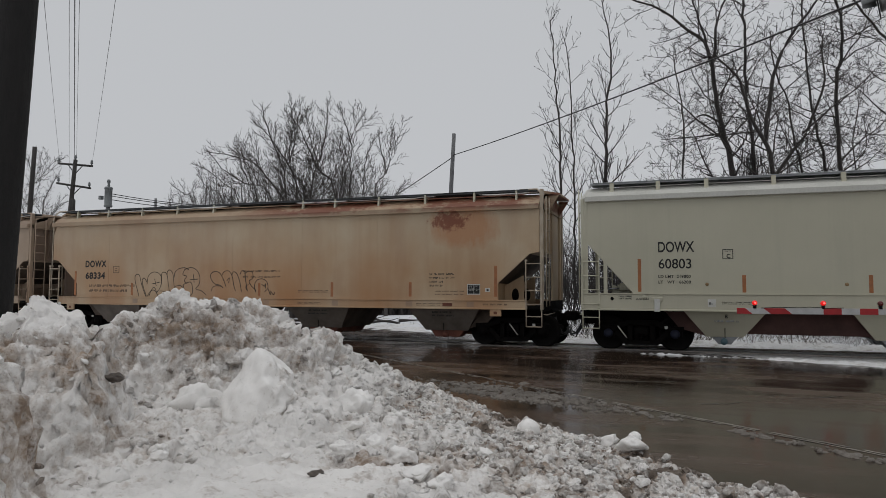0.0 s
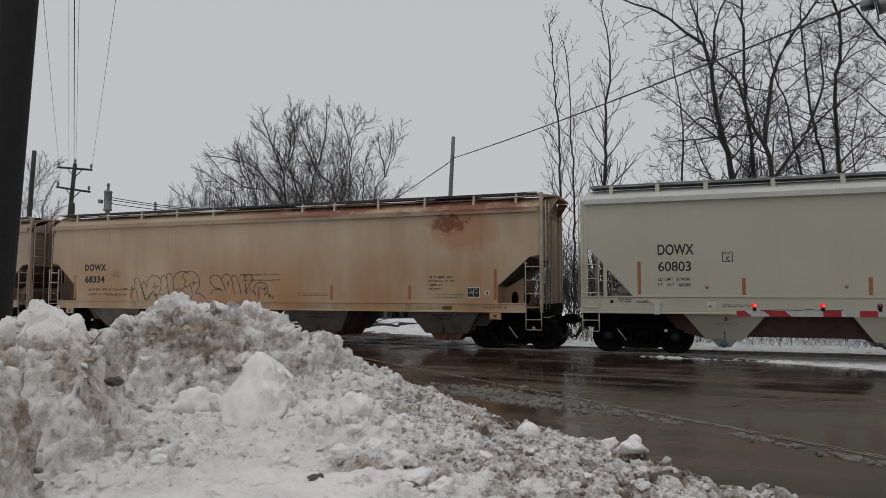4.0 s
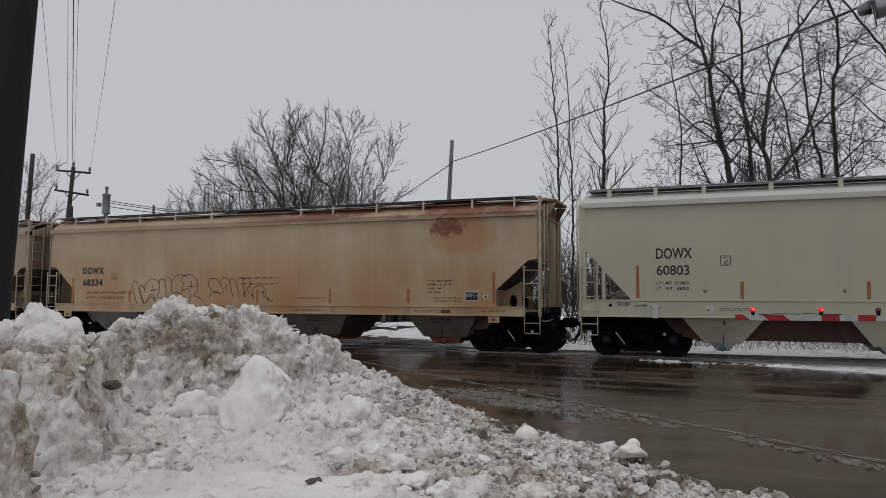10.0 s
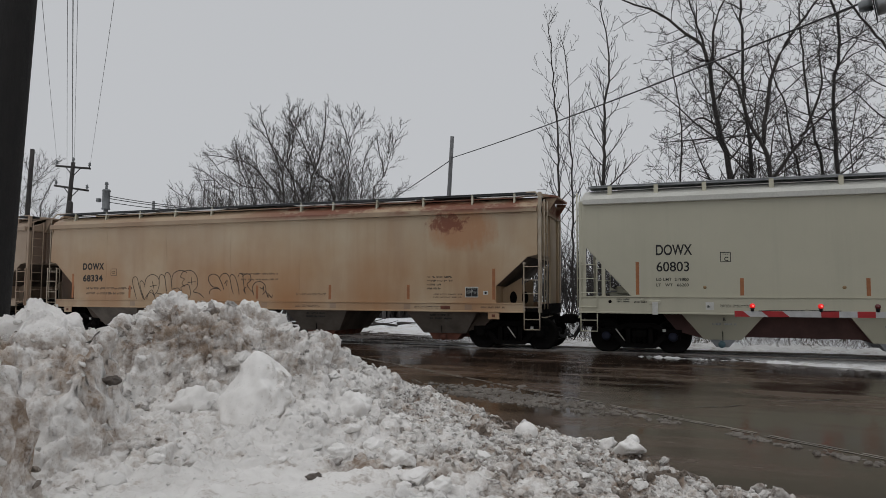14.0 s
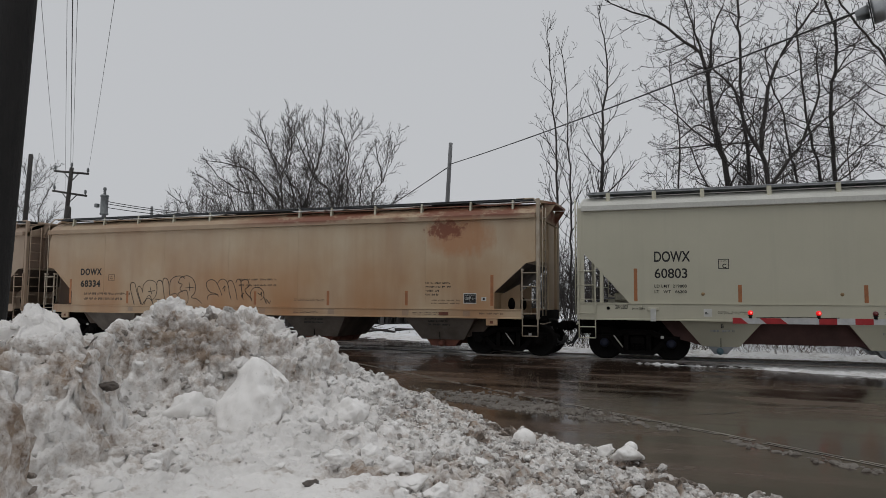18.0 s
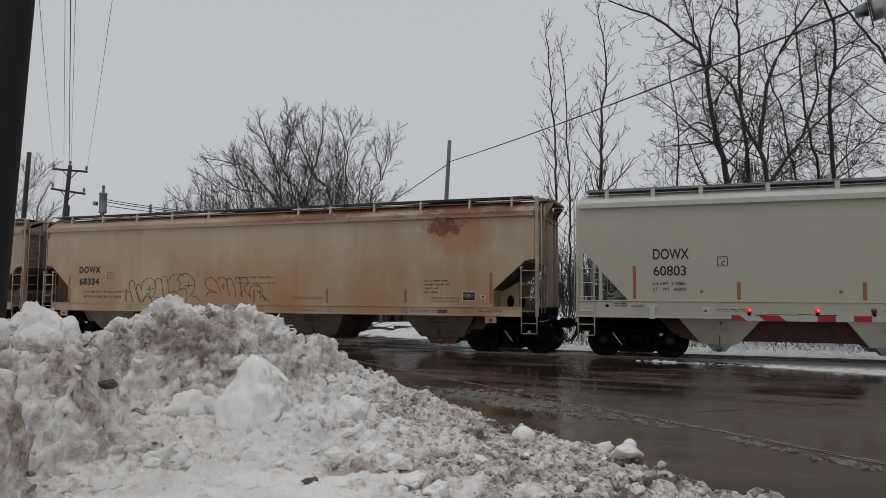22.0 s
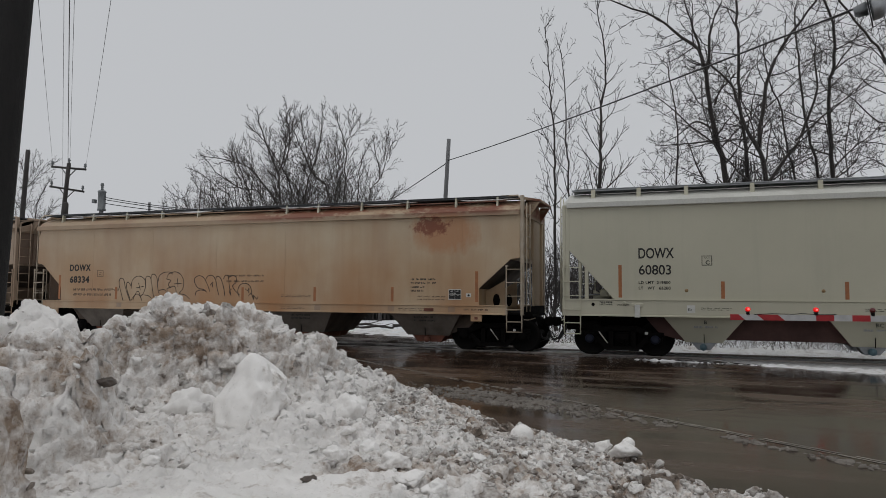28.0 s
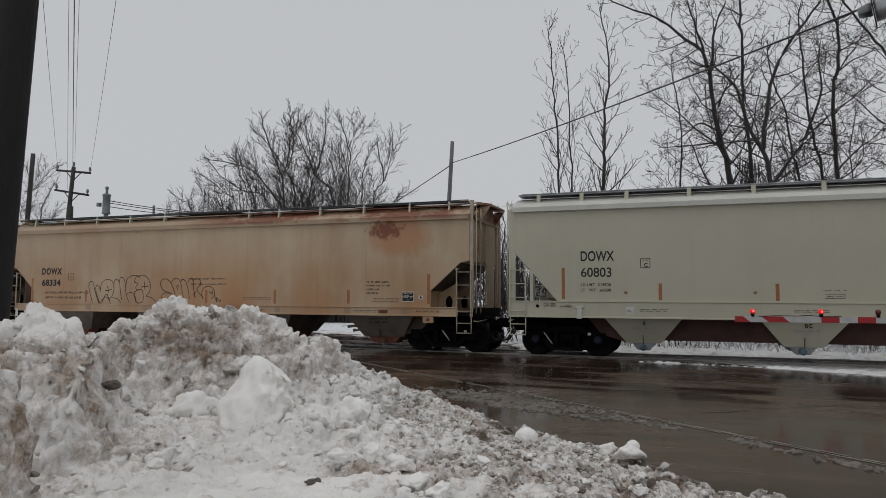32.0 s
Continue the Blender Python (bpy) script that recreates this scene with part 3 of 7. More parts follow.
def hopper_car(spec):
    """A covered hopper car. Origin: its middle, on the rail heads; the side at -y faces the road."""
    h = spec["half"]
    W = 1.52
    paint = spec["paint"]
    car = thing(spec["name"], spec["label"], "railway car", "railway cars of the train")
    eave, sill_top, sill_bot = spec["eave"], spec["sill_top"], spec["sill_bot"]
    cut_x, cut_z0, cut_z1 = spec["cut"]       # where the end slope starts on the sill, and its upper corner
    e = h - spec["inset"]
    # body: sides are slightly bowed outwards, the ends slope inwards below
    fl = spec["flat"]          # short level stretch where the slope meets the end
    lo = spec["cut_low"]         # the side sheet stands upright up to here
    outline = [(-cut_x, lo), (-cut_x + 0.004, cut_z0), (cut_x - 0.004, cut_z0), (cut_x, lo), (e - fl, cut_z1 - 0.05), (e, cut_z1), (e, eave), (-e + (0.12 if spec["old"] else 0), eave), (-e + 0.02, eave - 0.35), (-e, cut_z1), (-e + fl, cut_z1 - 0.05)]
    s = Shape()
    s.prism(outline, -W, W)
    body = part("body", s, paint, car, spec["body_label"])
    # raised vertical weld seams between the sheets
    for x in spec["seams"]:
        part("seam", Shape().box(x - 0.012, x + 0.012, -W - 0.004, -W + 0.01, sill_top, eave - 0.02), paint, body)
    for k in (-1, 1):
        plate = Shape().add([(k * (cut_x + 0.008), y, lo + dz) for y in (-W + 0.02, W - 0.02) for dz in (-0.004, -0.012)] + [(k * (e - fl + 0.004), y, cut_z1 - 0.054 - dz) for y in (-W + 0.02, W - 0.02) for dz in (0, 0.008)],
                            [(0, 2, 6, 4), (1, 5, 7, 3), (0, 4, 5, 1), (2, 3, 7, 6), (0, 1, 3, 2), (4, 6, 7, 5)])
        part("end_slope_sheet", plate, spec["end_slope"], car, "dark sloping sheet below the car's end")
    # top chord
    for y in (-1, 1):
        ya, yb = sorted((y * (W + 0.11), y * (W - 0.05)))
        part("top_chord", Shape().box(-e, e, ya, yb, eave - 0.015, eave + 0.14, 0.012), spec["chord"], car)
    # arched roof
    s = Shape()
    prof = [(-W, eave + 0.13), (-1.38, eave + 0.26), (-1.1, eave + 0.39), (-0.7, eave + 0.48), (-0.3, eave + 0.53)]
    prof = [(y, eave + 0.13 + (z - eave - 0.13) * spec["rise"]) for y, z in prof]
    prof = prof + [(-y, z) for y, z in reversed(prof)]
    rings = []
    nx = 60
    for i in range(nx + 1):
        x = -e + 2 * e * i / nx
        rings.append([(x, y, z) for y, z in prof] + [(x, y, z - 0.03) for y, z in reversed(prof)])
    s.rings(rings, smooth=False)
    part("roof", s, spec["roof"], car, spec["roof_label"])
    # side sill: a channel with its flanges turned out
    q = spec["sill_half"]
    for y in (-1, 1):
        prof = [(W - 0.1, sill_bot), (W + 0.06, sill_bot), (W + 0.06, sill_bot + 0.035), (W + 0.035, sill_bot + 0.045), (W + 0.035, sill_top - 0.04), (W + 0.06, sill_top - 0.03), (W + 0.06, sill_top), (W - 0.1, sill_top)]
        rings = [[(x, y * a, z) for a, z in prof] for x in (-q, q)]
        part("side_sill", Shape().rings(rings, False), spec["sill_paint"], car)
    # end platforms, end sills and stub sills
    for k in (-1, 1):
        xa, xb = sorted((k * (h - 2.7), k * h))
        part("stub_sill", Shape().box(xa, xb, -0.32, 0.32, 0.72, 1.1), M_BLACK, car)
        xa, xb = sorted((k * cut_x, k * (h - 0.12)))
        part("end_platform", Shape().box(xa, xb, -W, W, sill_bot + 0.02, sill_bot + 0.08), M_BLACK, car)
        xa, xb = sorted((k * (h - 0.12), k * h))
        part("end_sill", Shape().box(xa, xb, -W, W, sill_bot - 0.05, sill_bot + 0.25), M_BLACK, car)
    # corner posts
    for k in (-1, 1):
        for y in (-1, 1):
            xa, xb = sorted((k * h, k * (h - 0.1)))
            ya, yb = sorted((y * (W + 0.01), y * (W - 0.12)))
            if k > 0 or not spec["old"]:
                part("corner_post", Shape().box(xa, xb, ya, yb, sill_bot, spec["post_top"], 0.01), spec["ladder_mat"] if spec["old"] else paint, car)
    for k in (-1, 1):
        if not spec["old"]:
            xa, xb = sorted((k * (h - 0.1), k * (h - 0.2)))
            part("corner_plate", Shape().box(xa, xb, -W - 0.008, -W + 0.01, sill_top, spec["post_top"] - 0.05), paint, car)
            xa, xb = sorted((k * (h - 0.62), k * (h - 0.72)))
            part("side_post", Shape().box(xa, xb, -W - 0.004, -W + 0.06, sill_top, 2.55, 0.008), paint, car)
        else:
            grab = [(k * (h - 0.02), -W + 0.02, eave + 0.05), (k * (h - 0.06), -W + 0.06, eave + 0.42), (k * (h - 0.2), -W + 0.14, eave + 0.58), (k * (h - 0.75), -W + 0.3, eave + 0.6)]
            part("roof_grab_iron", Shape().tube(grab, 0.024, 7), spec["ladder_mat"], car, "pale bent grab iron at the roof's end")
    # end sheet stiffeners and roof end cap
    for k in (-1, 1):
        xa, xb = sorted((k * (e - 0.005), k * (e + 0.012)))
        part("end_sheet", Shape().box(xa, xb, -W + 0.02, W - 0.02, cut_z1 + 0.01, eave - 0.02), spec["end_paint"], car, "grimy end wall of the car" if spec["old"] else "")
        xa, xb = sorted((k * (spec["pockets"][-1] + 0.38), k * (spec["pockets"][-1] + spec["pocket_half"] + 0.5)))
        low = Shape().prism([(k * (spec["pockets"][-1] + 0.4), sill_bot), (k * (spec["pockets"][-1] + spec["pocket_half"] + 0.5), sill_bot), (k * (spec["pockets"][-1] + spec["pocket_half"] + 0.1), 0.62), (k * (spec["pockets"][-1] + 0.4), 0.42)], -1.05, 0.95)
        part("low_slope_sheet", low, spec["slope"], car, "dirty slope sheet above the truck")
        for y, half, low in ((-0.62, 0.05, cut_z1), (0.0, 0.05, cut_z1), (0.55, 0.42, sill_bot + 0.1), (1.3, 0.07, sill_bot + 0.1)) if spec["old"] else ((-0.9, 0.07, cut_z1), (-0.3, 0.07, cut_z1), (0.3, 0.07, cut_z1), (0.9, 0.07, cut_z1)):
            xa, xb = sorted((k * e, k * (e + 0.06 + 0.03 * (half < 0.3))))
            part("end_stiffener", Shape().box(xa, xb, y - half, y + half, low, eave, 0.01), spec["end_paint"], car)
        xa, xb = sorted((k * (e - 0.02), k * (h + spec["cap_over"])))
        cap = Shape()
        cap.add([(xa, -W, eave + 0.1), (xb, -W, eave + 0.1), (xb, -0.4, eave + 0.5), (xa, -0.4, eave + 0.5), (xb, 0.4, eave + 0.5), (xa, 0.4, eave + 0.5), (xb, W, eave + 0.1), (xa, W, eave + 0.1),
                 (xa, -W, eave - 0.02), (xb, -W, eave - 0.02), (xb, W, eave - 0.02), (xa, W, eave - 0.02)],
                [(0, 1, 2, 3), (3, 2, 4, 5), (5, 4, 6, 7), (8, 11, 10, 9), (0, 8, 9, 1), (7, 6, 10, 11), (1, 9, 10, 6, 4, 2), (0, 3, 5, 7, 11, 8)])
        part("roof_end", cap, spec["chord"], car)
        if spec["old"]:
            # crossover platform that juts out over the coupling
            s = Shape()
            s.add([(k * (h - 0.1), y, z) for y in (-1.0, 1.0) for z in (eave + 0.5, eave + 0.58)] + [(k * (h + 0.34), y, z) for y in (-0.8, 0.8) for z in (eave + 0.46, eave + 0.52)],
                  [(0, 2, 6, 4), (1, 5, 7, 3), (0, 4, 5, 1), (2, 3, 7, 6), (0, 1, 3, 2), (4, 6, 7, 5)])
            part("roof_platform", s, spec["chord"], car, "rusty platform over the car's end")
            for y in (-0.8, 0.8):
                part("platform_brace", Shape().prism([(k * h, eave + 0.45), (k * (h + 0.32), eave + 0.45), (k * h, eave - 0.05)], y - 0.02, y + 0.02), spec["chord"], car)
        # slope sheet support webs with a round hole
        for y in (-0.75, 0.75):
            web = Shape().prism([(k * (cut_x - 0.2), sill_bot), (k * (h - 0.75), sill_bot), (k * (h - 0.75), lo + 0.25), (k * (cut_x + 0.05), lo - 0.05), (k * (cut_x - 0.2), lo - 0.05)], y - 0.02, y + 0.02)
            wob = part("end_web", web, spec["web"], car)
            if spec["old"]:
                hole = Shape().tube([(k * (cut_x + 0.33), y - 0.026, 1.5), (k * (cut_x + 0.33), y + 0.026, 1.5)], 0.11, 16)
                hole.v = [(p[0], p[1], 1.5 + (p[2] - 1.5) * 1.8) for p in hole.v]
                part("web_hole", hole, M_BLACK, wob)
    # bottom pockets: sloping hoppers with outlets
    for px in spec["pockets"]:
        a, b, z1, z0 = spec["pocket_half"], 0.68 if spec["old"] else 0.46, sill_bot + 0.02, 0.42
        s = Shape()
        top = [(px - a, -W + 0.1, z1), (px + a, -W + 0.1, z1), (px + a, W - 0.1, z1), (px - a, W - 0.1, z1)]
        bot = [(px - b, -1.05, z0), (px + b, -1.05, z0), (px + b, 1.05, z0), (px - b, 1.05, z0)]
        s.add(top + bot, [(0, 1, 5, 4), (2, 3, 7, 6), (4, 5, 6, 7)])
        pocket = part("hopper_pocket", s, spec["pocket_paint"], car)
        s = Shape()
        s.add(top + bot, [(1, 2, 6, 5), (3, 0, 4, 7)])
        part("slope_sheet", s, spec["slope"], pocket)
        for y in (-1.0, 0.5):
            o = [(px - b + 0.14, z0), (px + b - 0.14, z0), (px + b - 0.3, 0.22), (px - b + 0.3, 0.22)]
            part("outlet", Shape().prism(o, y, y + 0.5), spec["outlet"], pocket, "outlet gate below the pocket")
        s = Shape().tube([(px - 0.02, -1.16, 0.3), (px - 0.02, -0.98, 0.3)], 0.09, 12)
        part("outlet_cap", s, spec["cap_mat"], pocket)
        part("lock_bar", Shape().tube([(px, -1.3, 0.42), (px, -1.34, 0.66)], 0.012, 6), M_BLACK, pocket)
    if spec["ridge"]:
        ps = spec["pockets"]
        for a, b in zip(ps[:-1], ps[1:]):
            s = Shape()
            s.prism([(a + 0.4, sill_bot), (b - 0.4, sill_bot), (b - 0.42, 0.5), (a + 0.42, 0.5)], -0.95, 0.95)
            part("cross_ridge", s, spec["slope"], car, "red-brown sloping sheets between the hoppers")
    # running board on brackets
    rb_z = spec["board"]
    for y in (-1, 1):
        ya, yb = sorted((y * 1.28, y * 0.64))
        board = part("running_board", Shape().box(-e + 0.1, e - 0.1, ya, yb, rb_z, rb_z + 0.03), spec["board_mat"], car, "steel grating walkway along the roof edge")
        ya, yb = sorted((y * 1.29, y * 1.26))
        part("board_edge", Shape().box(-e + 0.1, e - 0.1, ya, yb, rb_z - 0.012, rb_z + 0.035), spec["board_mat"], board)
    bw = 0.028 if spec["old"] else 0.055
    bm = Shape().add([(-bw, -1.36, eave + 0.16), (bw, -1.36, eave + 0.16), (bw, -1.30, rb_z + 0.05), (-bw, -1.30, rb_z + 0.05),
                      (-bw, -1.2, eave + 0.3), (bw, -1.2, eave + 0.3), (bw, -1.2, rb_z), (-bw, -1.2, rb_z)],
                     [(0, 1, 2, 3), (4, 7, 6, 5), (0, 3, 7, 4), (1, 5, 6, 2), (3, 2, 6, 7), (0, 4, 5, 1)]).mesh("board_bracket", spec["bracket"])
    for x in spec["brackets"]:
        part("board_bracket", bm, spec["bracket"], car, at=pose(x, 0, 0))
    part("hand_rail", Shape().tube([(-e + 0.2, -1.31, rb_z + 0.04), (e - 0.2, -1.31, rb_z + 0.04)], 0.013, 6), spec["board_mat"], car)
    if spec["old"]:
        # thin remains of snow along the roof's edge
        rng = random.Random(17)
        s = Shape()
        x = -e + 0.2
        while x < e - 0.4:
            ln = rng.uniform(0.3, 1.6)
            if rng.random() < 0.8:
                w = rng.uniform(0.015, 0.05)
                zz = rb_z - 0.03 - rng.uniform(0.0, 0.02)
                s.rings([[(x + ln * q, -1.33, zz - w * b), (x + ln * q, -1.345, zz - w * b * 0.3), (x + ln * q, -1.27, zz + 0.005), (x + ln * q, -1.22, zz - w * b)]
                         for q, b in ((0, 0.1), (0.15, 0.8), (0.4, rng.uniform(0.6, 1.2)), (0.7, rng.uniform(0.6, 1.2)), (0.9, 0.7), (1, 0.1))], True)
            x += ln * rng.uniform(0.9, 1.1)
        tagged(part("roof_snow", s, M_STRIP, car, "thin strip of old snow under the walkway"), kind="stuff")
    # hatch trough along the middle of the roof
    part("hatch_cover", Shape().box(-e + 0.8, e - 0.8, -0.28, 0.28, eave + 0.45, eave + 0.6 * spec["rise"], 0.02), spec["roof"], car)
    # ladders, steps
    for k in (-1, 1):
        xa, xb = sorted((k * (h - 0.05), k * (h - 0.5)))
        for y in (-1, 1):
            ladder(car, xa, xb, spec["lad"][0], spec["lad"][1], y * (W + 0.05), 4, spec["ladder_mat"])
            end_steps(car, xa, xb, y * (W + 0.02), 0.6, sill_bot + 0.1, spec["ladder_mat"])
        # tall ladder on the end
        s = Shape()
        for y in (-1.4, -0.95):
            s.tube([(k * (h + 0.06), y, sill_bot + 0.1), (k * (h + 0.06), y, eave + 0.35)], 0.02, 6)
        tall = part("end_ladder", s, spec["ladder_mat"], car)
        rung = Shape().tube([(k * (h + 0.06), -1.4, 0), (k * (h + 0.06), -0.95, 0)], 0.014, 6).mesh("rung", spec["ladder_mat"])
        for i in range(9):
            part("rung", rung, spec["ladder_mat"], tall, at=pose(0, 0, sill_bot + 0.3 + 0.33 * i))
        # coupler, draft gear, air hose
        s = Shape()
        s.box(*sorted((k * (h - 0.2), k * (h + 0.22))), -0.16, 0.16, 0.74, 1.02, 0.03)
        s.box(*sorted((k * (h + 0.2), k * (h + 0.34))), -0.09, 0.09, 0.8, 0.96, 0.02)
        s.box(*sorted((k * (h + 0.32), k * (h + 0.56))), -0.16, 0.14, 0.74, 1.02, 0.05)
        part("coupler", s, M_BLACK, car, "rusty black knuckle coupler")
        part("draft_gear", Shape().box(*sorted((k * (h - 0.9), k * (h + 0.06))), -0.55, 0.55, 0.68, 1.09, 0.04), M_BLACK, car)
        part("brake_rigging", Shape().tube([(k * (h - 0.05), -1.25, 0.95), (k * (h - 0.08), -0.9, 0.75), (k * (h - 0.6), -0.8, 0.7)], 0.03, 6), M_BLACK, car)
        for yy, drop in ((-0.62, 0.3), (-0.3, 0.38)):
            part("slack_hose", Shape().tube([(k * (h - 0.02), yy, 0.92), (k * (h + 0.12), yy - 0.02, 0.62), (k * (h + 0.3), yy, drop), (k * (h + 0.46), yy + 0.02, drop + 0.06), (k * (h + 0.54), yy, 0.6)], 0.02, 6), M_RUBBER, car)
        s = Shape()
        pts = [(k * (h + 0.12), -0.45, 0.86), (k * (h + 0.2), -0.45, 0.6), (k * (h + 0.32), -0.45, 0.4), (k * (h + 0.46), -0.43, 0.36), (k * (h + 0.56), -0.42, 0.46), (k * (h + 0.58), -0.42, 0.56)]
        s.tube(pts, 0.034, 8)
        part("air_hose", s, M_RUBBER, car)
        s = Shape().tube([(k * (h - 0.02), -1.4, sill_bot - 0.12), (k * (h + 0.06), -1.3, sill_bot - 0.14), (k * (h + 0.12), -0.5, sill_bot - 0.1)], 0.016, 6)
        part("uncoupling_lever", s, spec["ladder_mat"], car)
    for x in spec["trucks"]:
        truck(car, x, spec["bearing"], -0.05 if spec["old"] else -0.62)
    return car


def tapes(car, rows, y, mat_):
    for x, z0, z1 in rows:
        part("reflector_tape", Shape().box(x - 0.045, x + 0.045, y - 0.004, y + 0.001, z0, z1), mat_, car, "vertical orange reflector strip")


def bars(car, x0, x1, z0, rows, y, mat_, height=0.035, gap=0.075, seed=1, name="small_lettering"):
    """Writing too small to read: plain bars."""
    rng = random.Random(seed)
    s = Shape()
    for r in range(rows):
        x = x0
        while x < x1 - 0.05:
            w = min(x1 - x, rng.uniform(0.08, 0.28))
            # a word: short upright strokes close together
            q = x
            while q < x + w - 0.012:
                sw = height * rng.uniform(0.25, 0.5)
                s.box(q, q + sw, y - 0.003, y + 0.001, z0 - r * gap + (height * 0.3 if rng.random() < 0.25 else 0), z0 - r * gap + height * (1 if rng.random() < 0.8 else 0.6))
                q += sw + height * 0.22
            x += w + rng.uniform(0.03, 0.07)
    return tagged(part(name, s, mat_, car), kind="stuff")


SIDE_Y = -1.52

old_spec = dict(cut_low=1.85, rise=1.1, flat=0.28, end_slope=M_SLOPE_DARK, end_paint=M_END, name="hopper_car", label="weathered beige covered hopper railway car with rust and graffiti", old=True, half=9.44, paint=M_BEIGE, chord=M_CHORD, roof=M_BEIGE, roof_label="rust-stained arched roof",
                body_label="faded beige steel sides with grime streaks", sill_paint=M_BEIGE, eave=3.99, sill_top=1.36, sill_bot=1.08, cut=(8.1, 1.36, 2.74), inset=0.12, post_top=4.55, cap_over=0.0,
                seams=(-6.6, -3.9, -1.2, 1.5, 4.2, 5.93, 7.57), web=M_BEIGE, pockets=(-6.35, -2.05, 2.05, 6.35), pocket_half=1.15, pocket_paint=M_POCKET, slope=M_SLOPE_DARK, outlet=M_RUST, cap_mat=M_RUST,
                ridge=False, board=4.54, board_mat=M_GRATING, bracket=M_WHITE, brackets=[-8.4, -6.9, -5.32, -3.74, -2.18, 1.39, 2.58, 4.14, 5.72, 7.3, 8.6], lad=(1.12, 2.52), ladder_mat=M_LADDER,
                sill_half=8.94, trucks=(-8.4, 8.4), bearing=CAP_BLACK)
beige_car = hopper_car(old_spec)
BEIGE_X = -13.6

white_spec = dict(old_spec, cut_low=1.58, rise=1.0, flat=0.06, end_slope=M_WHITE, end_paint=M_WHITE, name="hopper_car", label="clean pale grey-white covered hopper railway car with black lettering", old=False, half=9.6, paint=M_WHITE, chord=M_WHITE_ROOF, roof=M_WHITE_ROOF, roof_label="pale roof with steel walkway",
                  body_label="pale grey-white painted steel sides", sill_paint=M_WHITE, eave=4.12, sill_top=1.57, sill_bot=1.1, cut=(8.2, 1.57, 2.98), inset=0.14, post_top=4.2, cap_over=-0.02, seams=(-5.2, -1.5, 1.5, 5.2),
                  web=M_WHITE, pockets=(-5.89, -1.95, 1.95, 5.89), pocket_half=1.03, pocket_paint=M_WHITE, slope=M_SLOPE_RED, outlet=M_GALV, cap_mat=M_TEAL, ridge=True, board=4.62, board_mat=M_GALV,
                  bracket=M_WHITE, brackets=[-8.76, -7.52, -6.28, -4.64, -3.04, -1.4, 0.2, 1.8, 3.4, 5.0, 6.6, 8.2], lad=(1.15, 2.56), ladder_mat=M_WHITE, sill_half=9.6, trucks=(-8.03, 8.03), bearing=CAP_BLUE)
white_car = hopper_car(white_spec)
WHITE_X = 6.5

third_spec = dict(old_spec, label="dirty brown-tan covered hopper railway car", paint=M_BROWN, end_paint=M_END_DARK, chord=M_BROWN, roof=M_BROWN, body_label="dirty tan steel sides", sill_paint=M_BROWN, web=M_BROWN, bracket=M_BROWN,
                  ladder_mat=M_BROWN, roof_label="dirty arched roof")
third_car = hopper_car(third_spec)
THIRD_X = BEIGE_X - 9.44 - 1.05 - 9.44

# writing and marks on the beige car
def bx(x):
    return x - BEIGE_X


lettering("reporting_mark", "DOWX", 0.22, bx(-21.3), 2.45, SIDE_Y - 0.004, beige_car, M_INK, "bold black reporting mark", 1.18, 0.012, 1.0)
lettering("car_number", "68334", 0.22, bx(-21.28), 2.02, SIDE_Y - 0.004, beige_car, M_INK, "bold black car number", 1.1, 0.012, 0.93)
tapes(beige_car, [(bx(-21.77), 1.4, 2.3), (bx(-19.08), 1.42, 1.86), (bx(-13.7), 1.42, 1.86), (bx(-10.97), 1.42, 1.88), (bx(-8.27), 1.44, 1.88), (bx(-5.57), 1.45, 2.35)], SIDE_Y, M_ORANGE)
bars(beige_car, bx(-21.1), bx(-18.95), 1.72, 1, SIDE_Y, M_INK_FADED, 0.085, 0.16, 4)
bars(beige_car, bx(-21.1), bx(-19.3), 1.54, 1, SIDE_Y, M_INK_FADED, 0.085, 0.16, 5)
bars(beige_car, bx(-14.35), bx(-12.9), 2.22, 2, SIDE_Y, M_INK_FADED, 0.06, 0.19, 6)
bars(beige_car, bx(-12.2), bx(-11.1), 1.6, 2, SIDE_Y, M_INK_FADED, 0.025, 0.05, 7)
bars(beige_car, bx(-7.67), bx(-6.85), 2.09, 2, SIDE_Y, M_INK, 0.055, 0.115, 8)
bars(beige_car, bx(-7.67), bx(-7.2), 1.86, 2, SIDE_Y, M_INK, 0.055, 0.115, 15)
for px, seed in ((-2.05, 31), (2.05, 32), (6.35, 33)):
    bars(beige_car, px - 0.35, px + 0.35, 0.95, 2, -1.37, M_INK, 0.05, 0.1, seed)
bars(beige_car, bx(-7.45), bx(-6.55), 1.58, 2, SIDE_Y, M_INK_FADED, 0.04, 0.09, 9)
bars(beige_car, bx(-12.2), bx(-11.3), 1.22, 2, SIDE_Y - 0.037, M_INK_FADED, 0.02, 0.045, 10)
bars(beige_car, bx(-8.05), bx(-7.1), 1.22, 2, SIDE_Y - 0.037, M_INK_FADED, 0.02, 0.045, 11)
bars(beige_car, bx(-5.95), bx(-5.2), 1.2, 1, SIDE_Y - 0.037, M_INK_FADED, 0.05, 0.09, 12)


def framed_box(car, x0, x1, z0, z1, y, mat_, name, w=0.018):
    s = Shape()
    s.box(x0, x1, y - 0.003, y + 0.001, z0, z0 + w)
    s.box(x0, x1, y - 0.003, y + 0.001, z1 - w, z1)
    s.box(x0, x0 + w, y - 0.003, y + 0.001, z0 + w, z1 - w)
    s.box(x1 - w, x1, y - 0.003, y + 0.001, z0 + w, z1 - w)
    return part(name, s, mat_, car)


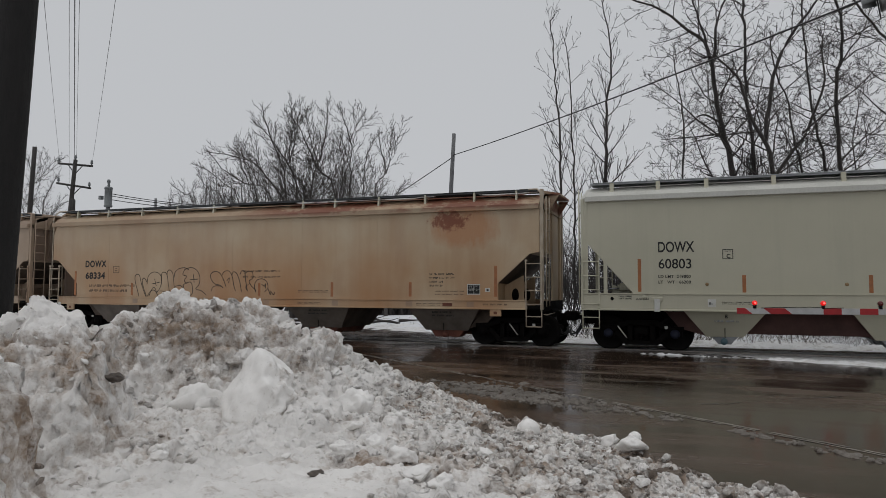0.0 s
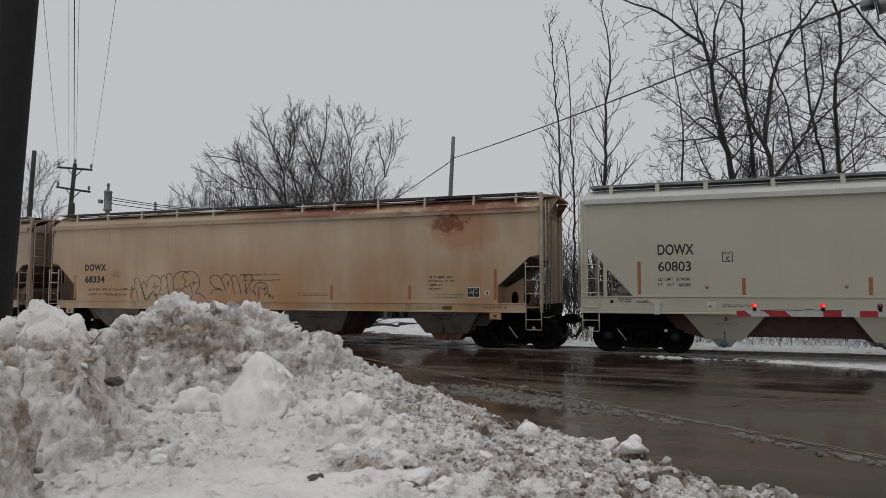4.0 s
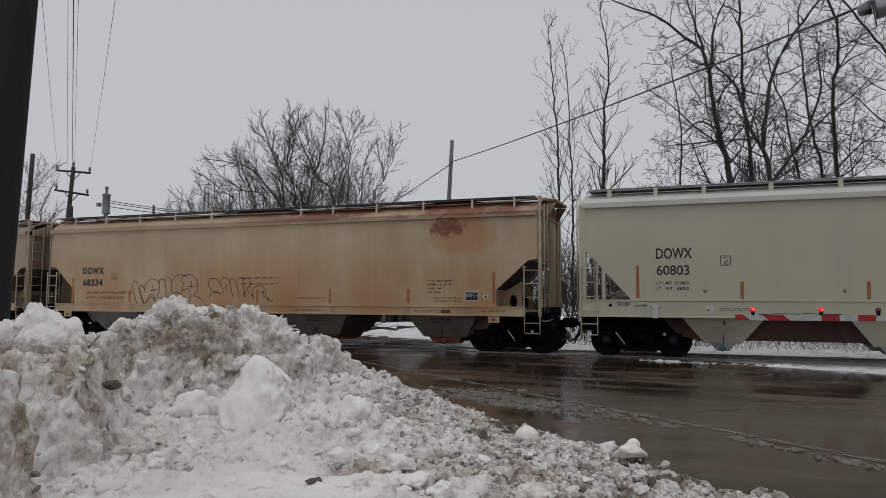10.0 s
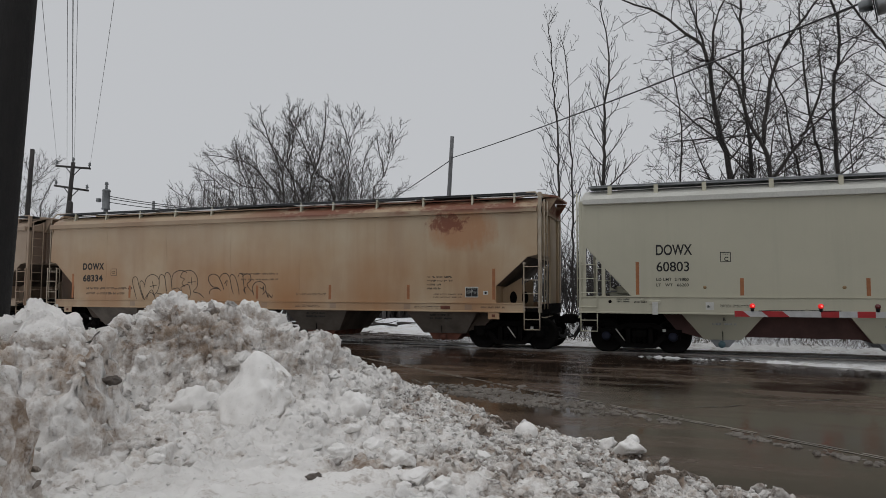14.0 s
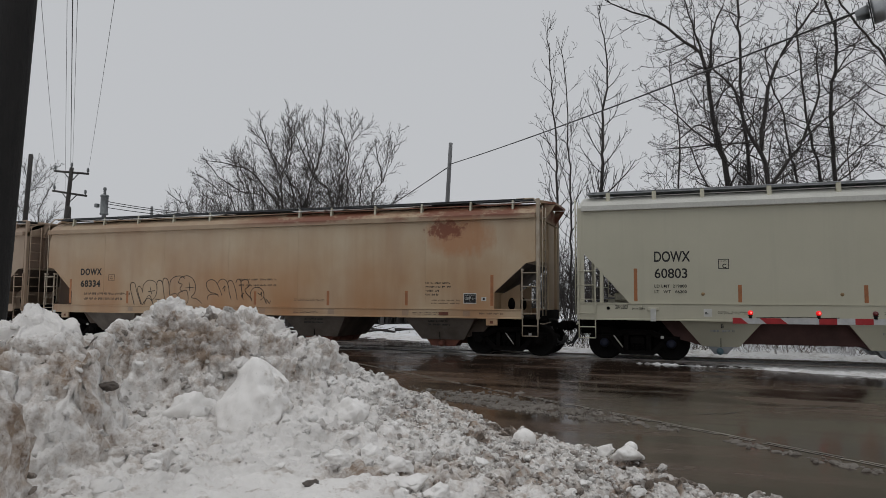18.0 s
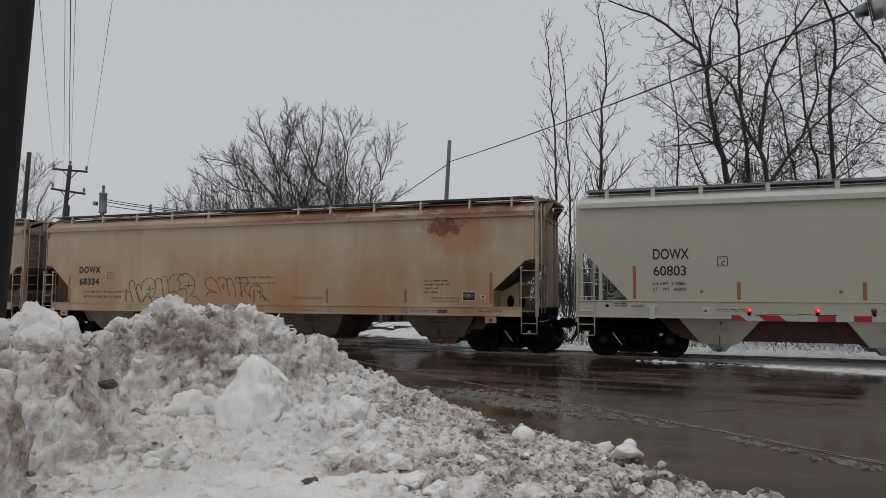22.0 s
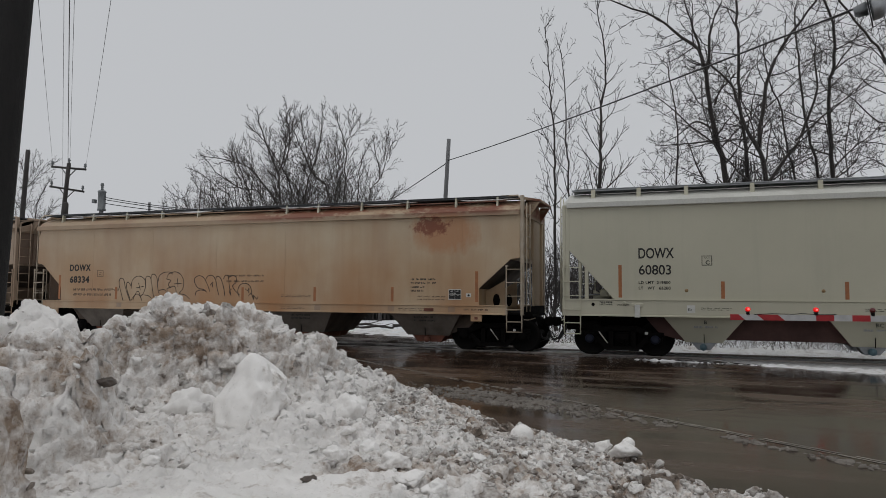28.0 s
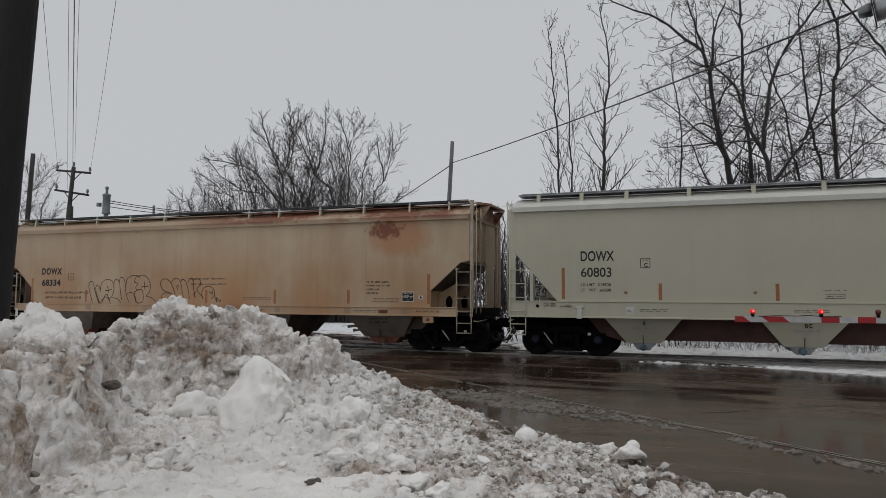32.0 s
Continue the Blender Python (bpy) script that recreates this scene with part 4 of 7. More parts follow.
framed_box(beige_car, bx(-19.98), bx(-19.7), 2.22, 2.47, SIDE_Y, M_INK_FADED, "clearance_mark")
bars(beige_car, bx(-19.9), bx(-19.78), 2.36, 2, SIDE_Y, M_INK_FADED, 0.03, 0.07, 13)
tab = part("data_plate", Shape().box(bx(-6.44), bx(-6.04), SIDE_Y - 0.004, SIDE_Y, 1.51, 1.82), M_WHITE_TAG, beige_car, "black and white service stencil")
for c in range(2):
    for r in range(2):
        x = bx(-6.42) + 0.185 * c
        part("stencil_field", Shape().box(x, x + 0.175, SIDE_Y - 0.007, SIDE_Y - 0.003, 1.535 + 0.14 * r, 1.665 + 0.13 * r), M_INK, tab)
bars(beige_car, bx(-6.38), bx(-6.1), 1.75, 3, SIDE_Y - 0.006, M_WHITE_TAG, 0.02, 0.06, 14)
sticker = part("inspection_sticker", Shape().box(bx(-5.89), bx(-5.74), SIDE_Y - 0.004, SIDE_Y, 1.59, 1.70), M_WHITE_TAG, beige_car, "small white sticker with a dark mark")
part("sticker_mark", Shape().tube([(bx(-5.815), SIDE_Y - 0.007, 1.645), (bx(-5.815), SIDE_Y - 0.003, 1.645)], 0.035, 12), M_INK, sticker)
part("lift_pad", Shape().box(bx(-7.2), bx(-6.9), SIDE_Y - 0.06, SIDE_Y - 0.03, 1.16, 1.26, 0.02), M_RUST, beige_car)
jack = part("jacking_tab", Shape().box(bx(-5.74), bx(-5.4), SIDE_Y - 0.04, SIDE_Y + 0.02, 0.88, 1.08, 0.01), M_BEIGE, beige_car)
part("tab_hole", Shape().box(bx(-5.62), bx(-5.52), SIDE_Y - 0.045, SIDE_Y - 0.038, 0.94, 1.02), M_RUST, jack)
jack = part("jacking_tab", Shape().box(bx(-22.12), bx(-21.78), SIDE_Y - 0.04, SIDE_Y + 0.02, 0.88, 1.08, 0.01), M_BEIGE, beige_car)
part("tab_hole", Shape().box(bx(-22.0), bx(-21.9), SIDE_Y - 0.045, SIDE_Y - 0.038, 0.94, 1.02), M_RUST, jack)
part("hanging_card", Shape().box(bx(-22.5), bx(-22.38), SIDE_Y - 0.075, SIDE_Y - 0.062, 0.86, 1.16, 0.005), M_WHITE_TAG, beige_car, "white card hanging from the sill")
for x in (-16.4, -13.5, -10.95, -8.4, -6.45, -19.0):
    part("sill_patch", Shape().box(bx(x), bx(x) + 0.22, SIDE_Y - 0.039, SIDE_Y - 0.034, 1.14, 1.3), M_BROWN, beige_car)


# sprayed outline lettering: loops and strokes in one thin line
def spray(car, x0, strokes, y):
    for pts in strokes:
        pts = [(x0 + x, z) for x, z in pts]
        smooth_pts = []
        n = len(pts)
        for i in range(n - 1):
            p0, p1, p2, p3 = (Vector(pts[max(0, min(n - 1, i + k))]) for k in (-1, 0, 1, 2))
            for q in range(6):
                t = q / 6
                smooth_pts.append(0.5 * ((2 * p1) + (p2 - p0) * t + (2 * p0 - 5 * p1 + 4 * p2 - p3) * t * t + (3 * p1 - p0 - 3 * p2 + p3) * t ** 3))
        smooth_pts.append(Vector(pts[-1]))
        s = Shape()
        for a, b in zip(smooth_pts[:-1], smooth_pts[1:]):
            d = (b - a)
            if d.length < 1e-5:
                continue
            nrm = Vector((-d.y, d.x)).normalized() * 0.012
            ext = d.normalized() * 0.006
            a2, b2 = a - ext, b + ext
            s.add([(p.x, y - 0.004, p.y) for p in (a2 + nrm, a2 - nrm, b2 - nrm, b2 + nrm)], [(0, 1, 2, 3)])
        part("graffiti_line", s, M_SPRAY, car, "black sprayed graffiti outline")

# each letter: where it starts along the car, and its strokes
spray(beige_car, -5.35, [[(0.20, 1.38), (0.12, 1.61), (0.02, 1.88), (-0.00, 2.08), (0.08, 2.17), (0.20, 2.12), (0.28, 1.88), (0.42, 1.55), (0.51, 1.38)], [(0.53, 1.41), (0.39, 1.71), (0.33, 1.95), (0.42, 2.03), (0.55, 1.88)]], SIDE_Y)
spray(beige_car, -4.80, [[(0.00, 1.81), (0.04, 2.08), (0.22, 2.23), (0.43, 2.23), (0.60, 2.11), (0.64, 1.88), (0.56, 1.65), (0.42, 1.52)], [(0.00, 1.36), (0.15, 1.55), (0.29, 1.61), (0.42, 1.52), (0.50, 1.38)], [(0.24, 1.83), (0.55, 1.88)], [(0.33, 2.00), (0.41, 1.76)], [(0.10, 1.40), (0.22, 1.65), (0.34, 1.69), (0.47, 1.45)]], SIDE_Y)
spray(beige_car, -4.22, [[(-0.00, 1.58), (0.21, 1.55), (0.40, 1.41)], [(0.05, 1.93), (0.06, 2.18), (0.17, 2.24), (0.29, 2.14), (0.36, 1.81), (0.43, 1.52)], [(0.29, 2.14), (0.33, 2.29), (0.45, 2.30), (0.56, 2.14), (0.62, 1.75), (0.76, 1.44)]], SIDE_Y)
spray(beige_car, -3.61, [[(-0.00, 2.06), (0.04, 2.24), (0.22, 2.36), (0.47, 2.38), (0.63, 2.30)], [(0.06, 1.74), (0.28, 1.77), (0.41, 1.61), (0.47, 1.44)], [(0.39, 1.80), (0.72, 1.88), (0.79, 1.49), (0.52, 1.42), (0.39, 1.80)]], SIDE_Y)
spray(beige_car, -3.24, [[(0.07, 2.32), (0.34, 2.39), (0.58, 2.30), (0.72, 2.07), (0.70, 1.81), (0.56, 1.65), (0.80, 1.59), (1.00, 1.45)], [(0.07, 2.32), (-0.00, 2.15), (0.16, 2.09), (0.07, 1.94), (0.19, 1.83)], [(0.31, 1.97), (0.64, 1.99)], [(0.45, 2.15), (0.49, 1.87)]], SIDE_Y)
spray(beige_car, -2.05, [[(0.50, 1.69), (0.38, 1.78), (0.15, 1.83), (0.00, 2.01), (-0.00, 2.17), (0.17, 2.25), (0.37, 2.18), (0.53, 1.94), (0.63, 1.72)], [(0.04, 1.58), (0.07, 1.70), (0.23, 1.76), (0.47, 1.74)]], SIDE_Y)
spray(beige_car, -1.60, [[(-0.00, 2.13), (0.11, 2.25), (0.29, 2.25), (0.42, 2.07), (0.48, 1.81), (0.56, 1.59)], [(0.20, 1.93), (0.30, 2.03), (0.28, 1.86)]], SIDE_Y)
spray(beige_car, -1.20, [[(-0.00, 2.12), (0.07, 2.23), (0.21, 2.16), (0.33, 1.88), (0.40, 1.57)], [(0.33, 2.14), (0.40, 2.26), (0.52, 2.22), (0.56, 1.94), (0.64, 1.59)]], SIDE_Y)
spray(beige_car, -0.69, [[(0.00, 2.16), (0.15, 2.25), (0.31, 2.20), (0.33, 2.03), (0.19, 1.91), (0.29, 1.75), (0.47, 1.61)], [(0.16, 1.81), (0.06, 1.72), (0.13, 1.61)]], SIDE_Y)
spray(beige_car, -0.29, [[(0.06, 1.55), (-0.00, 1.75), (0.09, 1.94), (0.31, 1.99), (0.49, 1.88), (0.53, 1.69), (0.41, 1.57)], [(0.29, 1.81), (0.39, 1.75), (0.44, 1.83), (0.43, 1.68)], [(0.54, 1.66), (0.63, 1.46), (0.62, 1.60), (0.75, 1.47), (0.79, 1.55)]], SIDE_Y)


# writing and marks on the pale car
def wx(x):
    return x - WHITE_X


lettering("reporting_mark", "DOWX", 0.27, wx(-1.03), 2.68, SIDE_Y - 0.004, white_car, M_INK, "black reporting mark", 1.0, 0.007, 0.92)
lettering("car_number", "60803", 0.25, wx(-1.02), 2.24, SIDE_Y - 0.004, white_car, M_INK, "black car number", 1.0, 0.004, 0.83)
tagged(lettering("weight_stencil", "LD LMT  219800", 0.075, wx(-1.03), 1.985, SIDE_Y - 0.004, white_car, M_INK, "small black weight lettering", 1.08, 0.002, 0.82), kind="stuff")
tagged(lettering("weight_stencil", "LT   WT   66200", 0.075, wx(-1.03), 1.835, SIDE_Y - 0.004, white_car, M_INK, "small black weight lettering", 1.08, 0.002, 0.82), kind="stuff")
framed_box(white_car, wx(0.58), wx(0.84), 2.47, 2.73, SIDE_Y, M_INK, "clearance_plate_mark")
lettering("clearance_letter", "C", 0.1, wx(0.675), 2.5, SIDE_Y - 0.004, white_car, M_INK, "", 1.0, 0.004)
lettering("clearance_word", "PLATE", 0.035, wx(0.64), 2.655, SIDE_Y - 0.004, white_car, M_INK)
tapes(white_car, [(wx(-1.52), 1.61, 2.5), (wx(1.09), 1.6, 2.05), (wx(3.94), 1.6, 2.04), (wx(6.8), 1.6, 2.04), (wx(9.7), 1.6, 2.04)], SIDE_Y, M_ORANGE)
for x in (0.19, 3.42, 7.2):
    part("rust_disc", Shape().tube([(wx(x), SIDE_Y - 0.005, 1.81), (wx(x), SIDE_Y, 1.81)], 0.045, 14), M_TAN, white_car, "small rusty disc on the side")
for body, x, z in (("PULL HERE", -2.07, 1.465), ("LIFT HERE", -2.07, 1.405), ("JACK HERE", -1.62, 1.395)):
    tagged(lettering("sill_stencil", body, 0.036, wx(x), z, SIDE_Y - 0.041, white_car, M_INK, "small black stencil on the sill", 1.0, 0.001, 0.34), kind="stuff")
bars(white_car, wx(0.55), wx(1.3), 1.34, 2, SIDE_Y - 0.037, M_INK, 0.018, 0.045, 23)
part("sill_plate", Shape().box(wx(0.2), wx(0.4), SIDE_Y - 0.042, SIDE_Y - 0.034, 1.22, 1.42), M_WHITE_TAG, white_car, "small white label on the sill")
bars(white_car, wx(4.95), wx(5.5), 1.86, 1, SIDE_Y, M_INK, 0.02, 0.05, 24)
framed_box(white_car, wx(5.0), wx(5.45), 1.66, 1.78, SIDE_Y, M_INK, "stencil_frame", 0.012)
bars(white_car, wx(5.05), wx(5.4), 1.705, 1, SIDE_Y, M_INK, 0.025, 0.05, 25)
bars(white_car, wx(4.3), wx(5.1), 1.36, 2, SIDE_Y - 0.037, M_INK, 0.018, 0.045, 26)
for px, body in ((0.61, "B"), (4.55, "BC")):
    lettering("pocket_letter", body, 0.09, wx(px), 0.93, SIDE_Y + 0.12, white_car, M_INK, "", 1.2, 0.003)
    bars(white_car, wx(px) - 0.25, wx(px) + 0.35, 0.82, 1, SIDE_Y + 0.18, M_GALV, 0.05, 0.1, 27)
ab = part("defect_card_box", Shape().box(wx(-1.22), wx(-0.92), SIDE_Y - 0.06, SIDE_Y - 0.03, 1.36, 1.46, 0.01), M_WHITE, white_car)
part("hanging_card", Shape().box(wx(-1.14), wx(-1.0), SIDE_Y - 0.075, SIDE_Y - 0.062, 1.08, 1.42, 0.005), M_WHITE_TAG, ab, "white card hanging from the sill")
part("sill_hole", Shape().tube([(wx(-2.25), SIDE_Y - 0.045, 1.42), (wx(-2.25), SIDE_Y - 0.03, 1.42)], 0.045, 14), M_BLACK, white_car)
part("sill_hole", Shape().tube([(wx(-1.4), SIDE_Y - 0.045, 1.46), (wx(-1.4), SIDE_Y - 0.03, 1.46)], 0.06, 14), M_WHITE, white_car)
bars(white_car, wx(0.23), wx(0.37), 1.28, 1, SIDE_Y - 0.043, M_INK, 0.06, 0.1, 28)
# brake valve and reservoir on the open end platform
part("brake_valve", Shape().box(wx(-2.15), wx(-1.85), -0.9, -0.6, 1.62, 1.85, 0.04), M_WHITE, white_car, "pale brake valve block on the end platform")
part("brake_valve", Shape().box(wx(-1.95), wx(-1.72), -1.1, -0.85, 1.62, 1.78, 0.04), M_WHITE, white_car)
part("brake_pipe", Shape().tube([(wx(-2.7), -0.8, 1.62), (wx(-2.3), -0.85, 1.7), (wx(-2.0), -0.85, 1.7)], 0.025, 6), M_GALV, white_car)


# ---- ploughed snow beside the road ----
YAW = radians(20.1)


def place(u, v):
    """From metres to the right and ahead of the roadside standpoint to the plan."""
    return (u * math.cos(YAW) - v * math.sin(YAW), u * math.sin(YAW) + v * math.cos(YAW))


def lattice(ix, iy, seed):
    h = np.sin(ix * 127.1 + iy * 311.7 + seed * 74.7) * 43758.5453
    return h - np.floor(h)


def value_noise(x, y, seed):
    ix, iy = np.floor(x), np.floor(y)
    fx, fy = x - ix, y - iy
    fx, fy = fx * fx * (3 - 2 * fx), fy * fy * (3 - 2 * fy)
    a, b = lattice(ix, iy, seed), lattice(ix + 1, iy, seed)
    c, d = lattice(ix, iy + 1, seed), lattice(ix + 1, iy + 1, seed)
    return (a * (1 - fx) + b * fx) * (1 - fy) + (c * (1 - fx) + d * fx) * fy


def fbm(x, y, seed, octaves=4):
    s, a = 0, 0.5
    for o in range(octaves):
        s = s + a * value_noise(x * 2 ** o, y * 2 ** o, seed + o)
        a *= 0.5
    return s


def noise_3d(p, seed):
    i = np.floor(p)
    f = p - i
    f = f * f * (3 - 2 * f)
    out = 0
    for dx in (0, 1):
        for dy in (0, 1):
            for dz in (0, 1):
                w = (f[..., 0] if dx else 1 - f[..., 0]) * (f[..., 1] if dy else 1 - f[..., 1]) * (f[..., 2] if dz else 1 - f[..., 2])
                out = out + w * lattice(i[..., 0] + dx + 37.0 * (i[..., 2] + dz), i[..., 1] + dy, seed)
    return out


def crumble(p, seed):
    """Lumps parted by creases, in all three directions."""
    out = 0
    warp = np.stack([noise_3d(p * 2.1 + 9.0 * k, seed + 31 + k) for k in range(3)], -1) - 0.5
    p = p + 0.28 * warp
    for k, (scale, amount) in enumerate(((2.3, 0.10), (4.7, 0.088), (9.7, 0.066), (19.0, 0.042), (37.0, 0.018))):
        a = np.abs(noise_3d(p * scale + 3.7 * k, seed + k) * 2 - 1)
        out = out + amount * ((1 - (1 - a) ** 2.4) - 0.6)
    return out


def clumps(x, y, cell, seed, fill=0.75):
    """Rounded lumps of one size, one in most cells."""
    gx, gy = x / cell, y / cell
    ix, iy = np.floor(gx), np.floor(gy)
    best = np.zeros_like(x)
    for dx in (-1, 0, 1):
        for dy in (-1, 0, 1):
            cx, cy = ix + dx, iy + dy
            px, py = cx + lattice(cx, cy, seed), cy + lattice(cx, cy, seed + 5)
            r = 0.3 + 0.5 * lattice(cx, cy, seed + 9)
            on = lattice(cx, cy, seed + 13) < fill
            q = ((gx - px) ** 2 * (0.7 + 0.6 * lattice(cx, cy, seed + 3)) + (gy - py) ** 2) / (r * r)
            best = np.maximum(best, np.where(on, np.sqrt(np.clip(1 - q, 0, 1)) * r, 0))
    return best


def step(a, b, x):
    t = np.clip((x - a) / (b - a), 0, 1)
    return t * t * (3 - 2 * t)


def billow(x, y, seed):
    """Rounded swells parted by creases."""
    a = np.abs(value_noise(x, y, seed) * 2 - 1)
    b = np.abs(value_noise(x * 2.03 + 0.37, y * 2.03 + 0.61, seed + 2) * 2 - 1)
    return 0.75 * (1 - (1 - a) ** 2.6) + 0.25 * (1 - (1 - b) ** 2.6)


def mound(u, v, cu, cv, ru, rv, power=4):
    q = np.sqrt(((u - cu) / ru) ** 2 + ((v - cv) / rv) ** 2)
    return np.clip(1 - q ** power, 0, 1)


def pile(u, v):
    """Height and dirtiness of the ploughed snow at places given by u, v."""
    wu = u + 0.5 * (fbm(u * 1.1, v * 1.1, 3) - 0.47)
    wv = v + 0.5 * (fbm(u * 1.1, v * 1.1, 8) - 0.47)
    edge = (wu - 2.08) * -0.874 + (wv - 7.0) * -0.487
    edge = edge + 0.25 * (fbm(u * 2.2, v * 2.2, 21) - 0.47)
    base = -0.1 + 0.16 * step(-0.1, 0.5, edge) + 0.08 * step(0.5, 1.6, edge) + 0.16 * step(1.2, 4.2, edge)
    # long ridge thrown up by the plough
    ridge_u = [-9.0, -5.4, -4.7, -4.2, -3.95, -3.4, -2.88, -2.5, -2.22, -1.75, -1.35, -1.0, -0.7, 0.0, 0.6, 1.0]
    ridge_h = [1.1, 0.9, 0.85, 0.98, 1.36, 1.68, 1.68, 1.65, 1.5, 1.24, 1.16, 0.90, 0.72, 0.38, 0.1, 0.0]
    h = np.interp(wu, ridge_u, ridge_h)
    crest = np.interp(wu, [-9, -4.7, -3.4, 0.6], [8.4, 8.7, 9.0, 9.3])
    d = wv - crest
    front = np.where(d < 0, 0.66 * np.exp(-(d / 0.72) ** 2) + 0.34 * np.exp(-(d / 2.0) ** 2), np.exp(-(d / 1.3) ** 2))
    ridge = np.clip(h, 0, 2) * front
    # nearer mounds: a plateau cut off by a steep front, its foot, and a lump close by
    top = np.interp(u + 0.47 * np.clip(v - 6.0, 0, 3) + 0.1 * (fbm(u * 3, v * 3, 91) - 0.47), [-9, -5, -3.95, -3.7, -3.4, -3.0, -2.88, -2.78, -2.55], [0.9, 1.1, 1.2, 1.33, 1.38, 1.37, 1.33, 0.8, 0.0])
    fv = v + 0.55 * (fbm(u * 2.3, v * 0.8, 95) - 0.47) + 0.16 * (fbm(u * 6, v * 2, 97) - 0.47)
    left = top * (0.5 * step(4.35, 5.7, fv) + 0.5 * step(5.2, 6.02, fv)) * step(8.2, 6.3, v)
    left = left + 0.24 * np.exp(-((u + 3.58) / 0.15) ** 2 - ((v - 6.15) / 0.25) ** 2)
    spur = 0.62 * mound(wu, wv, -2.5, 6.25, 0.85, 1.0, 2.0)
    lump = 1.4 * mound(u + 0.25 * (fbm(u * 3, v * 3, 93) - 0.47), wv, -3.02, 4.3, 0.56, 0.62, 3.0)
    mid = 0.34 * mound(wu, wv, -1.3, 7.3, 1.6, 0.9, 2.0)
    mass = np.maximum(np.maximum(ridge * 1.02, left + 0.13 * step(0.05, 0.6, left)), np.maximum(spur, lump)) - 0.13
    mass = np.maximum(mass, 0.6 * mid + base)
    heap = np.clip((mass - base) / 0.5, 0, 1)
    icy = np.exp(-((u + 0.95) / 0.75) ** 2 - ((v - 4.75) / 0.8) ** 2) + np.exp(-((u + 1.9) / 0.6) ** 2 - ((v - 4.3) / 0.5) ** 2)
    rough = np.clip(1 - 0.6 * icy, 0.25, 1) * step(-0.35, 0.35, edge)
    near_road = step(2.6, 1.2, edge) * (1 - heap)
    rubble = (0.20 * clumps(u, v, 0.5, 41, 0.45) * (0.15 + 0.6 * heap) + 0.13 * clumps(u, v, 0.24, 47, 0.35) * (0.6 + 0.2 * heap)
              + (0.07 * clumps(u, v, 0.12, 53, 0.6) + 0.035 * clumps(u, v, 0.06, 59, 0.65)) * (0.25 + 0.75 * near_road) * (1 - 0.7 * heap))
    tilt_u, tilt_v = u + 0.2 * fbm(u * 3, v * 3, 111), v + 0.2 * fbm(u * 3, v * 3, 115)
    ripple = (0.16 * (billow(tilt_u * 1.5, tilt_v * 1.5, 61) - 0.55) * (0.15 + heap) + 0.085 * (billow(tilt_u * 3.4, tilt_v * 3.4, 65) - 0.55) * (0.7 + 0.2 * heap)
              + 0.04 * (billow(tilt_u * 7.5, tilt_v * 7.5, 67) - 0.55) * (1 - 0.6 * heap) + 0.014 * (1 - 0.6 * heap) * (billow(u * 17, v * 17, 69) - 0.55))
    z = np.maximum(mass, base) + (rubble - 0.06 * heap - 0.03 + ripple) * rough
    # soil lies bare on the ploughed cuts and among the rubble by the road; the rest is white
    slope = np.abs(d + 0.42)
    dirt_shade = (0.6 * np.exp(-(slope / 0.38) ** 2) * step(0.75, 1.25, h) + 0.5 * step(0.4, 0.75, left / np.maximum(top, 0.05)) * step(0.99, 0.86, left / np.maximum(top, 0.05)) * step(0.3, 0.6, left)
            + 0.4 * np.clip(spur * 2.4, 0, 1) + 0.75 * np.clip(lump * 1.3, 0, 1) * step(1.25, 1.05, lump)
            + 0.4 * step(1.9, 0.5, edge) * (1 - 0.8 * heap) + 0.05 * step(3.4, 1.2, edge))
    dirt_shade = dirt_shade + 0.18 * step(3.0, 2.2, edge) * (1 - heap) - 0.2 * icy - 0.25 * np.clip(heap, 0, 1) * step(-2.4, -1.6, u) - 0.35 * mound(u, v, -1.9, 6.2, 1.1, 0.9, 2)
    dirt_shade = dirt_shade * (0.6 + 0.85 * fbm(u * 1.7, v * 1.7, 131))
    # wet dirty hollows among the rubble near the road
    dirt_shade = dirt_shade + 1.1 * step(0.54, 0.66, fbm(u * 2.6, v * 2.6, 141)) * near_road + 0.9 * np.exp(-((u + 0.5) / 0.4) ** 2 - ((v - 5.6) / 0.22) ** 2) + 0.45 * np.exp(-((u - 0.3) / 0.9) ** 2 - ((v - 5.5) / 0.8) ** 2)
    return z, np.clip(dirt_shade, -0.4, 1.7)


BANK = {}


def bank_height(u, v):
    """Height of the finished bank at places given by u, v."""
    i = np.clip(np.searchsorted(BANK["us"], u), 0, len(BANK["us"]) - 1)
    j = np.clip(np.searchsorted(BANK["vs"], v), 0, len(BANK["vs"]) - 1)
    return BANK["Z"][j, i]


